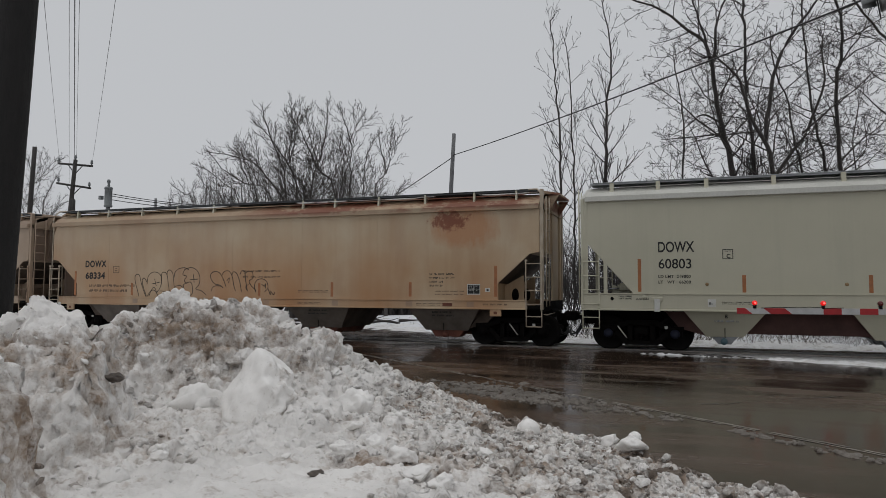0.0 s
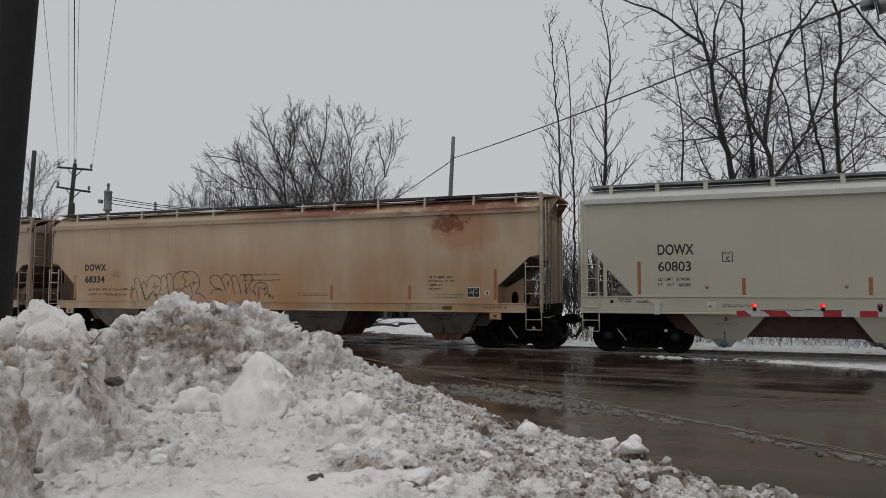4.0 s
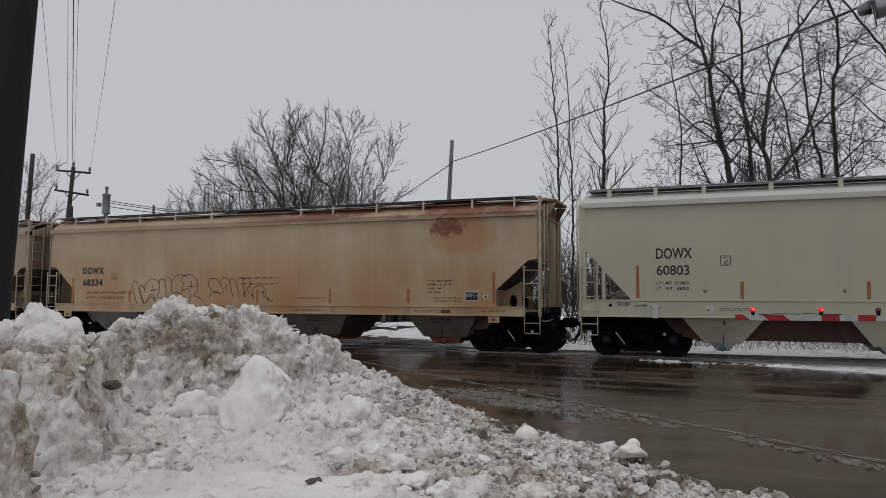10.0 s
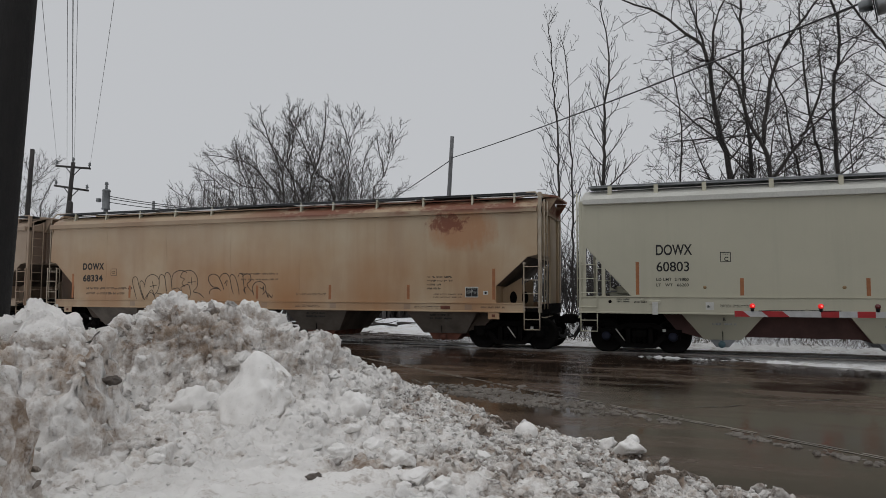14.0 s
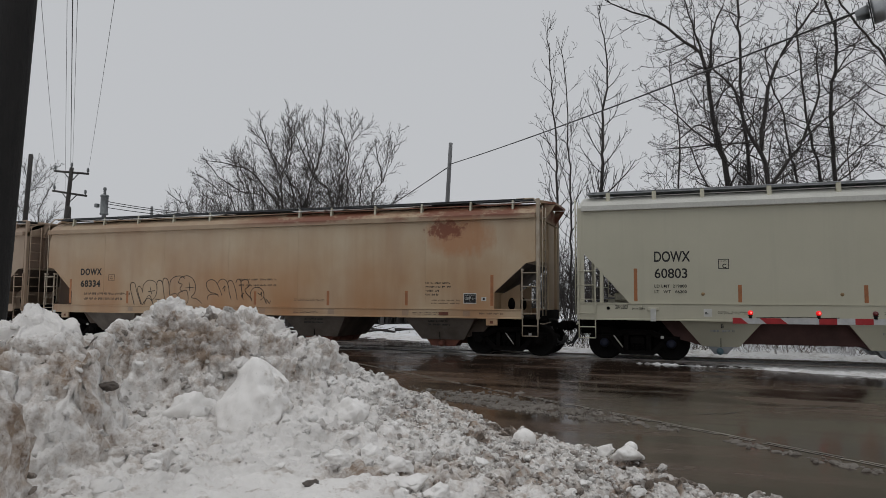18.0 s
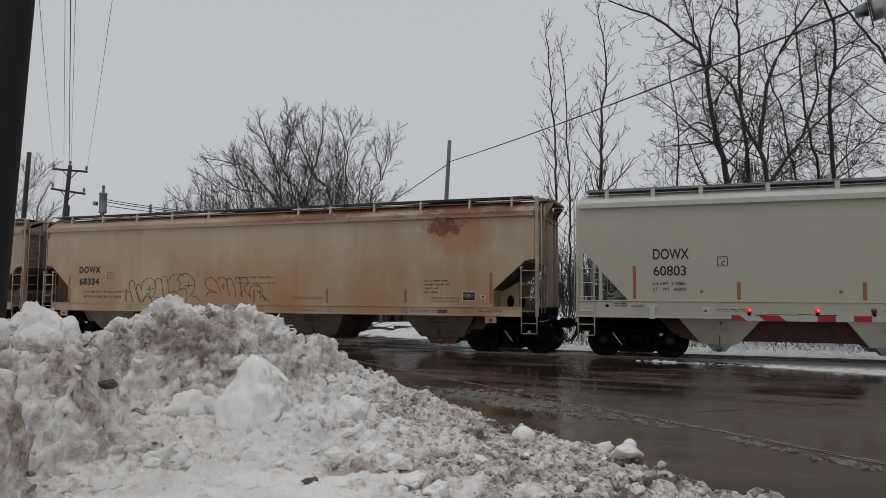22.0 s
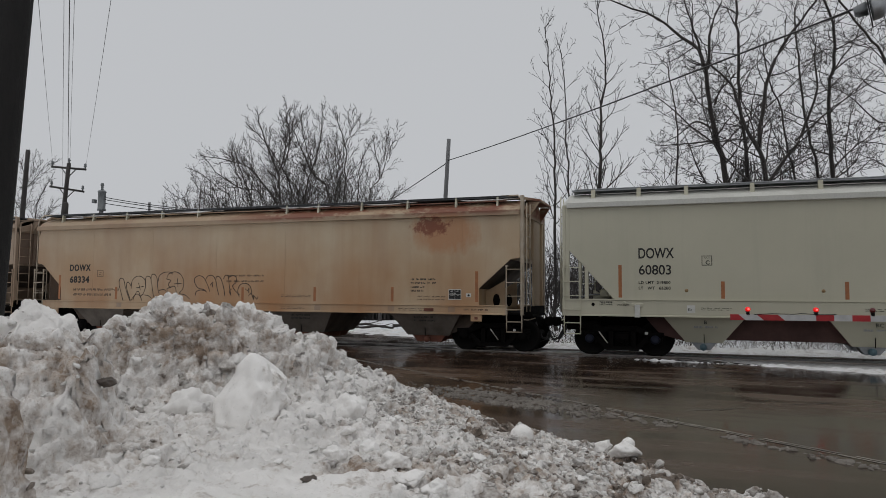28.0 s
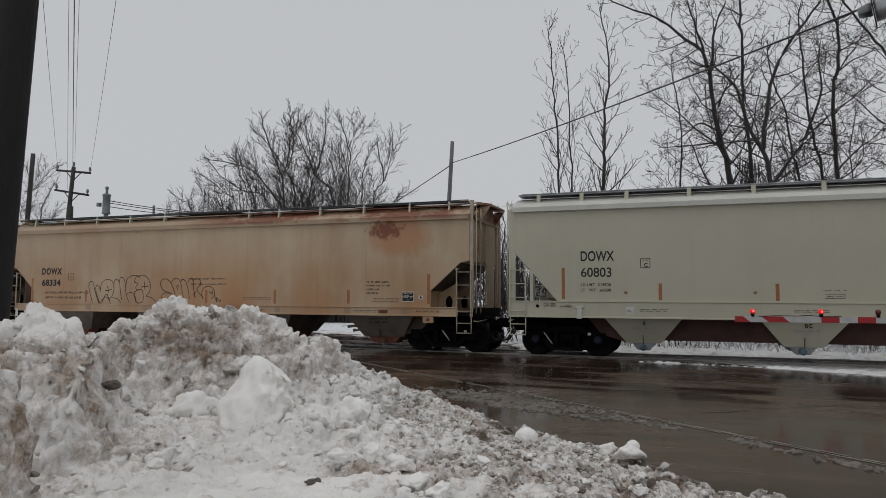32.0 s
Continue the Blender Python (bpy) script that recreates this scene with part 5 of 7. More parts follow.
def build_pile():
    us = np.concatenate([np.arange(-9, -4.6, 0.1), np.arange(-4.6, 2.9, 0.0175), np.arange(2.9, 5.2, 0.1)])
    vs = np.concatenate([np.arange(-5, 3.2, 0.16), np.arange(3.2, 10.0, 0.0175), np.arange(10.0, 16, 0.1)])
    U, V = np.meshgrid(us, vs)
    Z, dirt_shade = pile(U, V)
    X = U * math.cos(YAW) - V * math.sin(YAW)
    Y = U * math.sin(YAW) + V * math.cos(YAW)
    # broken relief stands out square to the slope
    su, sv = np.gradient(Z, us, axis=1), np.gradient(Z, vs, axis=0)
    for _ in range(6):
        su = (su + np.roll(su, 1, 0) + np.roll(su, -1, 0) + np.roll(su, 1, 1) + np.roll(su, -1, 1)) / 5
        sv = (sv + np.roll(sv, 1, 0) + np.roll(sv, -1, 0) + np.roll(sv, 1, 1) + np.roll(sv, -1, 1)) / 5
    ln = np.sqrt(1 + su * su + sv * sv)
    nu, nv, nz = -su / ln, -sv / ln, 1 / ln
    icy = np.exp(-((U + 0.95) / 0.75) ** 2 - ((V - 4.75) / 0.8) ** 2) + np.exp(-((U + 1.9) / 0.6) ** 2 - ((V - 4.3) / 0.5) ** 2)
    edge = (U - 2.08) * -0.874 + (V - 7.0) * -0.487
    push = crumble(np.stack([U, V, Z], -1), 210) * np.clip(1 - 0.7 * icy, 0.3, 1) * step(-0.2, 0.5, edge) * (0.5 + 0.6 * np.clip(Z - 0.1, 0, 1)) * (1 - 0.4 * step(1.2, 1.5, Z))
    X = X + push * (nu * math.cos(YAW) - nv * math.sin(YAW))
    Y = Y + push * (nu * math.sin(YAW) + nv * math.cos(YAW))
    Z = Z + push * nz
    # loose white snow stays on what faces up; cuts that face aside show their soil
    # push term: shade of the creases put into the soil colour, lump tops whiter
    dirt_shade = dirt_shade - 1.9 * push + 0.3 * step(0.75, 0.45, nz) * np.clip(Z - 0.3, 0, 1) - 0.45 * step(0.86, 0.97, nz) * step(0.7, 1.1, Z)
    dirt_shade = np.where((U < -2.7) & (V > 5.6) & (V < 7.6), dirt_shade - 0.7 * step(1.22, 1.34, Z), dirt_shade)
    dirt_shade = np.minimum(dirt_shade, 1.0 + 0.7 * step(0.5, 0.3, Z))
    BANK.update(us=us, vs=vs, Z=Z)
    co = np.stack([X, Y, Z], -1).reshape(-1, 3)
    ny, nx = U.shape
    idx = np.arange(ny * nx).reshape(ny, nx)
    q = np.stack([idx[:-1, :-1], idx[:-1, 1:], idx[1:, 1:], idx[1:, :-1]], -1).reshape(-1, 4)
    zq = Z.reshape(-1)[q].max(1)
    q = q[zq > -0.075]
    me = bpy.data.meshes.new("snow_bank")
    me.vertices.add(len(co))
    me.vertices.foreach_set("co", co.ravel())
    me.loops.add(q.size)
    me.loops.foreach_set("vertex_index", q.ravel())
    me.polygons.add(len(q))
    me.polygons.foreach_set("loop_start", np.arange(0, q.size, 4))
    me.polygons.foreach_set("use_smooth", np.ones(len(q), bool))
    at = me.attributes.new("dirt_shade", "FLOAT", "POINT")
    at.data.foreach_set("value", dirt_shade.ravel())
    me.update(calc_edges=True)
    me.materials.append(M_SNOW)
    ob = new("snow_bank", me)
    tagged(ob, "dirty ploughed snow bank beside the road", "snow bank", kind="stuff")


build_pile()


def lump_mesh(seed, flat=0.8, rough=0.3, cuts=0, sub=4):
    rng = random.Random(seed)
    bm = bmesh.new()
    bmesh.ops.create_icosphere(bm, subdivisions=sub, radius=0.5)
    planes = []
    for _ in range(cuts):
        nrm = Vector((rng.gauss(0, 1), rng.gauss(0, 1), rng.gauss(0, 1))).normalized()
        planes.append((nrm, rng.uniform(0.2, 0.38)))
    off = Vector((seed * 3.1, seed * 1.7, seed * 0.9))
    for v in bm.verts:
        d = v.co.normalized()
        k = 1 + rough * noise.noise(d * 1.6 + off) + 0.5 * rough * noise.noise(d * 4 + off) + 0.3 * rough * noise.noise(d * 9 + off) + 0.16 * rough * noise.noise(d * 20 + off)
        p = d * 0.5 * k
        for nrm, lim in planes:
            e = p.dot(nrm) - lim
            if e > 0:
                p -= nrm * e * 0.85
        v.co = Vector((p.x, p.y, p.z * flat))
    for f in bm.faces:
        f.smooth = True
    me = bpy.data.meshes.new("snow_lump")
    bm.to_mesh(me)
    bm.free()
    me.materials.append(M_LUMP)
    return me


LUMPS = [lump_mesh(i + 40, 0.8 - 0.03 * i, 0.42, 2 + i % 3) for i in range(6)]
BALL = lump_mesh(11, 0.95, 0.12)
ROUND = lump_mesh(52, 0.9, 0.34)


def lump(me, u, v, size, label, sink=0.25, turn=0.0, lift=0.0):
    z = bank_height(np.array([u]), np.array([v]))
    x, y = place(u, v)
    ob = new("snow_lump", me)
    ob.matrix_basis = pose(x, y, float(z[0]) + size * (0.4 - sink) + lift, 0, 0, turn) @ Matrix.Diagonal((size, size, size, 1))
    return tagged(ob, label, "snow lump", "lumps of snow on the bank")


lump(BALL, 0.90, 7.5, 0.25, "rounded white snowball on dirty slush", 0.05)
lump(LUMPS[1], 1.69, 7.2, 0.2, "white lump of snow on dirty slush")
lump(LUMPS[2], 1.78, 6.72, 0.34, "white lump of snow on dirty slush", 0.3)
lump(BALL, 1.82, 6.72, 0.12, "small white lump of snow on a larger one", 0.0, 40, 0.08)
lump(ROUND, -3.05, 4.25, 0.5, "white cap of snow on the bank", 0.3, 120)
lump(LUMPS[3], -0.87, 6.05, 0.19, "white lump of snow on the bank", 0.2, 80)
lump(LUMPS[4], -0.34, 5.68, 0.25, "white lump of snow on the bank", 0.2, 20)
lump(LUMPS[2], -0.18, 5.15, 0.19, "white lump of snow on the bank", 0.2, 130)
lump(LUMPS[5], -0.03, 4.95, 0.19, "white lump of snow on the bank", 0.2, 60)
lump(LUMPS[1], 0.36, 6.3, 0.14, "white lump of snow on the bank", 0.2, 200)
lump(LUMPS[0], -0.6, 6.2, 0.2, "white lump of snow on the bank", 0.2, 210)
lump(LUMPS[2], -0.85, 6.7, 0.17, "white lump of snow on the bank", 0.2, 45)
lump(LUMPS[0], -2.3, 5.7, 0.14, "greyish clod of snow on the bank", 0.2, 15)
lump(LUMPS[3], -2.2, 5.45, 0.13, "greyish clod of snow on the bank", 0.15, 250)
lump(ROUND, -2.72, 7.7, 0.52, "rounded lump of snow on the bank", 0.26, 10)
lump(ROUND, -0.98, 7.75, 0.42, "greyish lump of snow on the bank", 0.3, 300)


def block_mesh():
    """A wedge of packed snow: a broad smooth face that slopes to one side, a broken dirty flank."""
    bm = bmesh.new()
    for p in ((0.0, 0.1, 0.8), (0.1, 0.5, 0.7), (-0.42, -0.05, 0.2), (-0.4, 0.4, 0.22), (-0.3, -0.25, 0.0), (0.06, -0.33, -0.05), (0.05, 0.06, 0.77), (0.13, -0.14, 0.45), (0.36, 0.05, 0.45),
              (0.42, 0.0, 0.1), (0.4, 0.4, 0.3), (0.38, -0.15, -0.1), (-0.38, 0.4, -0.15), (0.4, 0.5, -0.1), (-0.3, -0.2, -0.15)):
        bm.verts.new(p)
    bmesh.ops.convex_hull(bm, input=bm.verts)
    for _ in range(4):
        bmesh.ops.triangulate(bm, faces=bm.faces)
        bmesh.ops.subdivide_edges(bm, edges=bm.edges, cuts=1, use_grid_fill=True)
        bmesh.ops.smooth_vert(bm, verts=bm.verts, factor=0.1, use_axis_x=True, use_axis_y=True, use_axis_z=True)
    bmesh.ops.triangulate(bm, faces=bm.faces)
    bm.normal_update()
    off = Vector((3.3, 8.1, 1.2))
    push = []
    for v in bm.verts:
        p = v.co
        broken = min(1.0, max(0.0, (p.x - 0.08) * 5))
        push.append(v.normal * (0.05 * noise.noise(p * 3 + off) + 0.022 * noise.noise(p * 8 + off) + 0.01 * noise.noise(p * 22 + off)
                                + broken * (0.07 * noise.noise(p * 7 + off) + 0.04 * noise.noise(p * 15 + off))))
    for v, d in zip(bm.verts, push):
        v.co += d
    for f in bm.faces:
        f.smooth = True
    soil = [min(1.0, max(0.0, (v.co.x - 0.1 + 0.12 * noise.noise(v.co * 5)) * 5)) * (0.75 + 0.8 * noise.noise(v.co * 4)) + max(0.0, 0.15 - v.co.z) * 1.5 for v in bm.verts]
    me = bpy.data.meshes.new("snow_block")
    bm.to_mesh(me)
    me.attributes.new("dirt_shade", "FLOAT", "POINT").data.foreach_set("value", soil)
    bm.free()
    me.materials.append(M_LUMP)
    return me


big = lump(block_mesh(), -1.88, 7.0, 0.86, "large white angular block of packed snow", 0.4, 20.1, -0.1)
rng = random.Random(12)
for i in range(34):
    u = rng.uniform(-2.8, 2.2)
    v = rng.uniform(4.6, 8.6)
    if (u - 2.08) * -0.874 + (v - 7.0) * -0.487 < 0.15 or u < -2.0:
        continue
    s = rng.choice((0.05, 0.06, 0.07, 0.08, 0.1, 0.12))
    lump(rng.choice(LUMPS), u, v, s, "small lump of snow on the bank", 0.2, rng.uniform(0, 360))


def build_rubble():
    """Countless broken bits of snow and ice lying on the bank."""
    rng = random.Random(77)
    protos = []
    for sub, count in ((2, 6), (3, 6)):
        for i in range(count):
            bm = bmesh.new()
            bmesh.ops.create_icosphere(bm, subdivisions=sub, radius=0.5)
            off = Vector((i * 2.7 + sub, i * 1.3, 5 * sub))
            cut = [(Vector((rng.gauss(0, 1), rng.gauss(0, 1), rng.gauss(0, 1))).normalized(), rng.uniform(0.22, 0.4)) for _ in range(4)]
            for v in bm.verts:
                p = v.co * (1 + 0.7 * noise.noise(v.co * 2.5 + off) + 0.45 * noise.noise(v.co * 6 + off) + 0.25 * noise.noise(v.co * 13 + off))
                for nn, lim in cut:
                    e = p.dot(nn) - lim
                    if e > 0:
                        p = p - nn * e * 0.8
                v.co = p
            bm.verts.ensure_lookup_table()
            protos.append((sub, np.array([v.co[:] for v in bm.verts]), np.array([[q.index for q in f.verts] for f in bm.faces])))
            bm.free()
    n = 22000
    us = np.array([rng.uniform(-4.3, 2.7) for _ in range(n)])
    vs = np.array([rng.uniform(3.6, 9.8) for _ in range(n)])
    edge = (us - 2.08) * -0.874 + (vs - 7.0) * -0.487
    icy = np.exp(-((us + 0.95) / 0.75) ** 2 - ((vs - 4.75) / 0.8) ** 2) + np.exp(-((us + 1.9) / 0.7) ** 2 - ((vs - 4.3) / 0.6) ** 2)
    patch = fbm(us * 1.3, vs * 1.3, 101)
    chance = np.clip(0.10 + 1.2 * step(2.6, 0.9, edge) + 0.7 * (patch - 0.45) + 0.12 * step(7.6, 8.6, vs), 0, 1) * np.clip(1 - icy, 0, 1) * step(-0.12, 0.15, edge)
    _, ds = pile(us, vs)
    zs = bank_height(us, vs) + 0.004
    V, F, D, S, k = [], [], [], [], 0
    for u, v, z, c, e in zip(us, vs, zs, chance, ds):
        if rng.random() > c:
            continue
        size = min(0.09 if (u - 2.08) * -0.874 + (v - 7.0) * -0.487 < 2.0 else 0.2, 0.021 * rng.random() ** -0.5) * (0.55 if e > 0.75 else 1.0)
        sub, pv, pf = rng.choice(protos[6:] if size > 0.075 else protos[:6])
        a, b, c2 = rng.uniform(0, 6.28), rng.uniform(-0.6, 0.6), rng.uniform(-0.6, 0.6)
        m = np.array((Matrix.Rotation(a, 3, "Z") @ Matrix.Rotation(b, 3, "X") @ Matrix.Rotation(c2, 3, "Y")))
        x, y = place(u, v)
        sc = np.array([size * rng.uniform(0.8, 1.3), size * rng.uniform(0.8, 1.3), size * rng.uniform(0.5, 0.9)])
        V.append((pv * sc) @ m.T + np.array([x, y, z - size * 0.02]))
        F.append(pf + k)
        D.append(np.full(len(pv), e))
        S.append(np.full(len(pf), True))
        k += len(pv)
    V, F = np.concatenate(V), np.concatenate(F)
    me = bpy.data.meshes.new("snow_rubble")
    me.vertices.add(len(V))
    me.vertices.foreach_set("co", V.ravel())
    me.loops.add(F.size)
    me.loops.foreach_set("vertex_index", F.ravel())
    me.polygons.add(len(F))
    me.polygons.foreach_set("loop_start", np.arange(0, F.size, 3))
    me.polygons.foreach_set("use_smooth", np.concatenate(S))
    me.update(calc_edges=True)
    at = me.attributes.new("dirt_shade", "FLOAT", "POINT")
    at.data.foreach_set("value", np.concatenate(D))
    me.materials.append(M_RUBBLE)
    tagged(new("snow_rubble", me), "broken bits of dirty snow and ice on the bank", "snow rubble", kind="stuff")


build_rubble()
stone = lump_mesh(31, 0.5, 0.42)
stone.materials.clear()
stone.materials.append(M_STONE)
for u, v, size, lift, label in ((-0.93, 5.2, 0.12, -0.035, "flat dark stone frozen into the snow"), (-2.82, 6.0, 0.15, -0.045, "flat dark stone frozen into the snow")):
    ob = lump(stone, u, v, size, label, 0.25, 20 + 70 * size, lift)
    ob.name = "stone"
    tagged(ob, category="stone", group="stones")


# slush thrown along the road's edge line and snow left beside the track
def build_slush():
    rng = random.Random(9)
    s = Shape()

    def blob(x, y, z, r, hgt):
        n, rings = 9, []
        ph = rng.uniform(0, 6)
        for k, (q, hh) in enumerate(((1, -0.01), (0.82, 0.6), (0.45, 0.95))):
            rings.append([(x + r * q * (1 + 0.35 * math.sin(2 * a + ph) + 0.2 * rng.uniform(-1, 1)) * math.cos(a),
                           y + r * q * (1 + 0.35 * math.sin(2 * a + ph) + 0.2 * rng.uniform(-1, 1)) * math.sin(a), z + hgt * hh * rng.uniform(0.8, 1.2) - 0.004)
                          for a in (2 * math.pi * j / n for j in range(n))])
        s.rings(rings)

    for i in range(420):
        t = rng.uniform(-3.2, 7.0)
        if math.sin(t * 2.3) + math.sin(t * 5.1 + 1) < rng.uniform(-1.5, 1.0):
            continue
        a = rng.gauss(-0.3 - 0.05 * max(0, t - 2), 0.07 + 0.06 * max(0, t - 2.5))
        x, y, _ = on_road(t, a)
        blob(x, y, -0.03, min(0.11, 0.02 * rng.random() ** -0.5), rng.uniform(0.012, 0.045))
    for i in range(1400):
        t = rng.gauss(5.3, 0.85)
        a = rng.gauss(-0.75 + 0.22 * (5.1 - t), 0.1) + 0.24 * (1 if rng.random() < 0.55 else -1)
        x, y, _ = on_road(t, a)
        blob(x, y, -0.035, min(0.075, 0.014 * rng.random() ** -0.5), rng.uniform(0.01, 0.045))
    ob = part("road_slush", s, M_SLUSH)
    tagged(ob, "grey slush scattered along the road's edge", "slush", kind="stuff")


build_slush()


def build_berm():
    nx, ny = 900, 34
    xs = np.linspace(-1.5, 42, nx)
    q = np.linspace(0, 1, ny)
    X, Q = np.meshgrid(xs, q)
    centre = 19.05 - 0.14 * X
    centre = np.maximum(centre, 13)
    width = 0.06 + 0.06 * np.clip(X, 0, 8) + 0.4 * fbm(X * 0.8, X * 0 + 2, 5) + 0.4 * (fbm(X * 4, X * 0 + 7, 6) - 0.4)
    width = width * step(0.2, 3.5, X)
    Y = centre + (Q - 0.5) * 2 * width + 0.25 * (fbm(X * 1.6, Q * 2, 15) - 0.47)
    body = np.sin(np.pi * Q)
    Z = -0.098 + 0.06 * body * (0.5 + fbm(X * 2.5, Y * 2.5, 25)) + body * (0.05 * clumps(X, Y, 0.22, 33) + 0.05 * clumps(X, Y, 0.1, 35) + 0.05 * (fbm(X * 1.4, Y * 4, 37) - 0.4) + 0.07 * (fbm(X * 7, Y * 12, 39) - 0.5))
    v = np.stack([X, Y, Z], -1).reshape(-1, 3).tolist()
    f = [(j * nx + i, j * nx + i + 1, (j + 1) * nx + i + 1, (j + 1) * nx + i) for j in range(ny - 1) for i in range(nx - 1)]
    s = Shape().add(v, f, True)
    tagged(part("snow_strip", s, M_STRIP), "strip of ploughed snow along the track", "snow", kind="stuff")
    # snow beyond the track
    nx, ny = 400, 40
    xs = np.linspace(-40, 42, nx)
    q = np.linspace(0, 1, ny)
    X, Q = np.meshgrid(xs, q)
    Y = 23.5 + 2.6 * step(-5.0, -8.5, X) + 5 * Q + 0.5 * (fbm(X * 0.5, Q * 2, 45) - 0.47)
    gap = np.clip(1 - step(0, 0.9, np.abs(((X - 1.74) * 0.626 + (Y - 8.19) * 0.78) - 0.6) - 3.2), 0, 1)
    Z = -0.2 + (0.09 * step(0, 0.15, Q) + 0.06 * Q + 0.12 * (fbm(X * 1.1, Y * 1.1, 55) - 0.4) + 0.12 * clumps(X, Y, 0.5, 63)) * (1 - gap) - 0.12 * gap
    v = np.stack([X, Y, Z], -1).reshape(-1, 3).tolist()
    f = [(j * nx + i, j * nx + i + 1, (j + 1) * nx + i + 1, (j + 1) * nx + i) for j in range(ny - 1) for i in range(nx - 1)]
    s = Shape().add(v, f, True)
    tagged(part("snow_bank_beyond_track", s, M_STRIP), "low white snow bank beyond the railway track", "snow bank", kind="stuff")


build_berm()


def build_cracks():
    """Open cracks in the asphalt: thin ragged dark bands that lie on the road."""
    rng = random.Random(5)
    for u0, v0, u1, v1 in ((3.6, 10.15, 4.66, 10.45), (5.18, 10.67, 6.46, 11.08), (3.0, 12.6, 4.6, 12.75)):
        s = Shape()
        n = 26
        rows = []
        for k in range(n + 1):
            t = k / n
            x, y = place(u0 + (u1 - u0) * t, v0 + (v1 - v0) * t + 0.035 * math.sin(9 * t) + rng.uniform(-0.012, 0.012))
            a = (Vector((x, y)) - ROAD_START).dot(ACROSS)
            z = -0.012 - 0.03 * (2 * (a + 2.4) / 10.8 - 1) ** 2 + 0.007
            w = (0.008 + 0.018 * rng.random()) * min(1, 4 * t + 0.1, 4 * (1 - t) + 0.1)
            rows.append(((x, y - w, z), (x, y + w, z)))
        for (a, b), (c, d) in zip(rows[:-1], rows[1:]):
            s.add([a, c, d, b], [(0, 1, 2, 3)])
        structure("road_crack", s, M_CRACK, "thin dark crack in the wet asphalt")


build_cracks()


# ---- bare trees ----
def kinked(rng, p, d, length, seg, wander, lift):
    """The bends of one limb: small kinks, and a slow turn towards the light."""
    pts = [p.copy()]
    turn = Vector((rng.gauss(0, 1), rng.gauss(0, 1), rng.gauss(0, 0.6))) * wander * 0.35
    for i in range(seg):
        if rng.random() < 0.4:
            turn = Vector((rng.gauss(0, 1), rng.gauss(0, 1), rng.gauss(0, 0.6))) * wander * 0.35
        d = d + turn + Vector((rng.gauss(0, wander), rng.gauss(0, wander), rng.gauss(0, wander * 0.7) + lift))
        d.normalize()
        p = p + d * (length / seg)
        pts.append(p.copy())
    return pts, d


def sprout(rng, pts, rad, length, level, spec, out, count, first):
    """Side limbs along a limb, thinner and shorter towards its tip."""
    seg = len(pts) - 1
    az = rng.uniform(0, 6.28)
    for k in range(count):
        t = min(0.999, first + (1 - first) * ((k + rng.uniform(0.05, 0.95)) / count))
        i = min(seg - 1, int(t * seg))
        q = pts[i].lerp(pts[i + 1], t * seg - i)
        dd = (pts[i + 1] - pts[i]).normalized()
        az += 2.4 + rng.uniform(-0.7, 0.7)
        side = dd.orthogonal().normalized()
        side.rotate(Matrix.Rotation(az, 3, dd))
        ang = radians(spec["angle"][level] * rng.uniform(0.6, 1.35))
        cd = dd * math.cos(ang) + side * math.sin(ang)
        ln = min(spec["longest"], length * spec["ratio"][level]) * rng.uniform(0.45, 1.2) * (1.15 - (spec["taper"] if level == 0 else 0.6) * t)
        here = rad[i] + (rad[i + 1] - rad[i]) * (t * seg - i)
        branch(rng, q, cd, ln, max(spec["fine"], min(here * 0.8, spec["thin"][level] * here * rng.uniform(0.75, 1.2))), level + 1, spec, out)


def branch(rng, p, d, length, radius, level, spec, out):
    """One limb and all that springs from it; out[level] collects (points, radii)."""
    seg = (12, 9, 7, 5, 4)[level]
    pts, d = kinked(rng, p, d, length, seg, spec["wander"][level], spec["lift"][level])
    end = (0.3, 0.3, 0.4, 0.55, 0.6)[level]
    rad = [radius * (1 - (1 - end) * i / seg) for i in range(seg + 1)]
    out[level].append((pts, rad))
    if level < spec["levels"]:
        count = max(2, int(spec["count"][level] * min(1.4, length / spec["usual"][level]) * rng.uniform(0.8, 1.2)))
        sprout(rng, pts, rad, length, level, spec, out, count, spec["first"][level])


def stem(rng, bends, v, r0, r1, drift, eye_z=1.61):
    """A trunk or main limb through its known bends (metres aside and up at the distance v), bowed a little in depth."""
    p = [Vector((u, z)) for u, z in bends]
    n = len(p)
    flat = []
    for i in range(n - 1):
        a, b, c, d = (p[max(0, min(n - 1, i + k))] for k in (-1, 0, 1, 2))
        cuts = max(2, int((c - b).length / 0.45))
        for q in range(cuts):
            t = q / cuts
            flat.append(0.5 * ((2 * b) + (c - a) * t + (2 * a - 5 * b + 4 * c - d) * t * t + (3 * b - a - 3 * c + d) * t ** 3))
    flat.append(p[-1])
    m = len(flat) - 1
    pts, rad = [], []
    for i, q in enumerate(flat):
        away = drift * i / m + 0.25 * math.sin(0.7 * q.y + 3 * drift)
        s = 1 + away / v
        x, y = place(q.x * s + rng.gauss(0, 0.0009 * v), v * s)
        pts.append(Vector((x, y, eye_z + (q.y - eye_z) * s)))
        rad.append(r0 + (r1 - r0) * i / m)
    return pts, rad


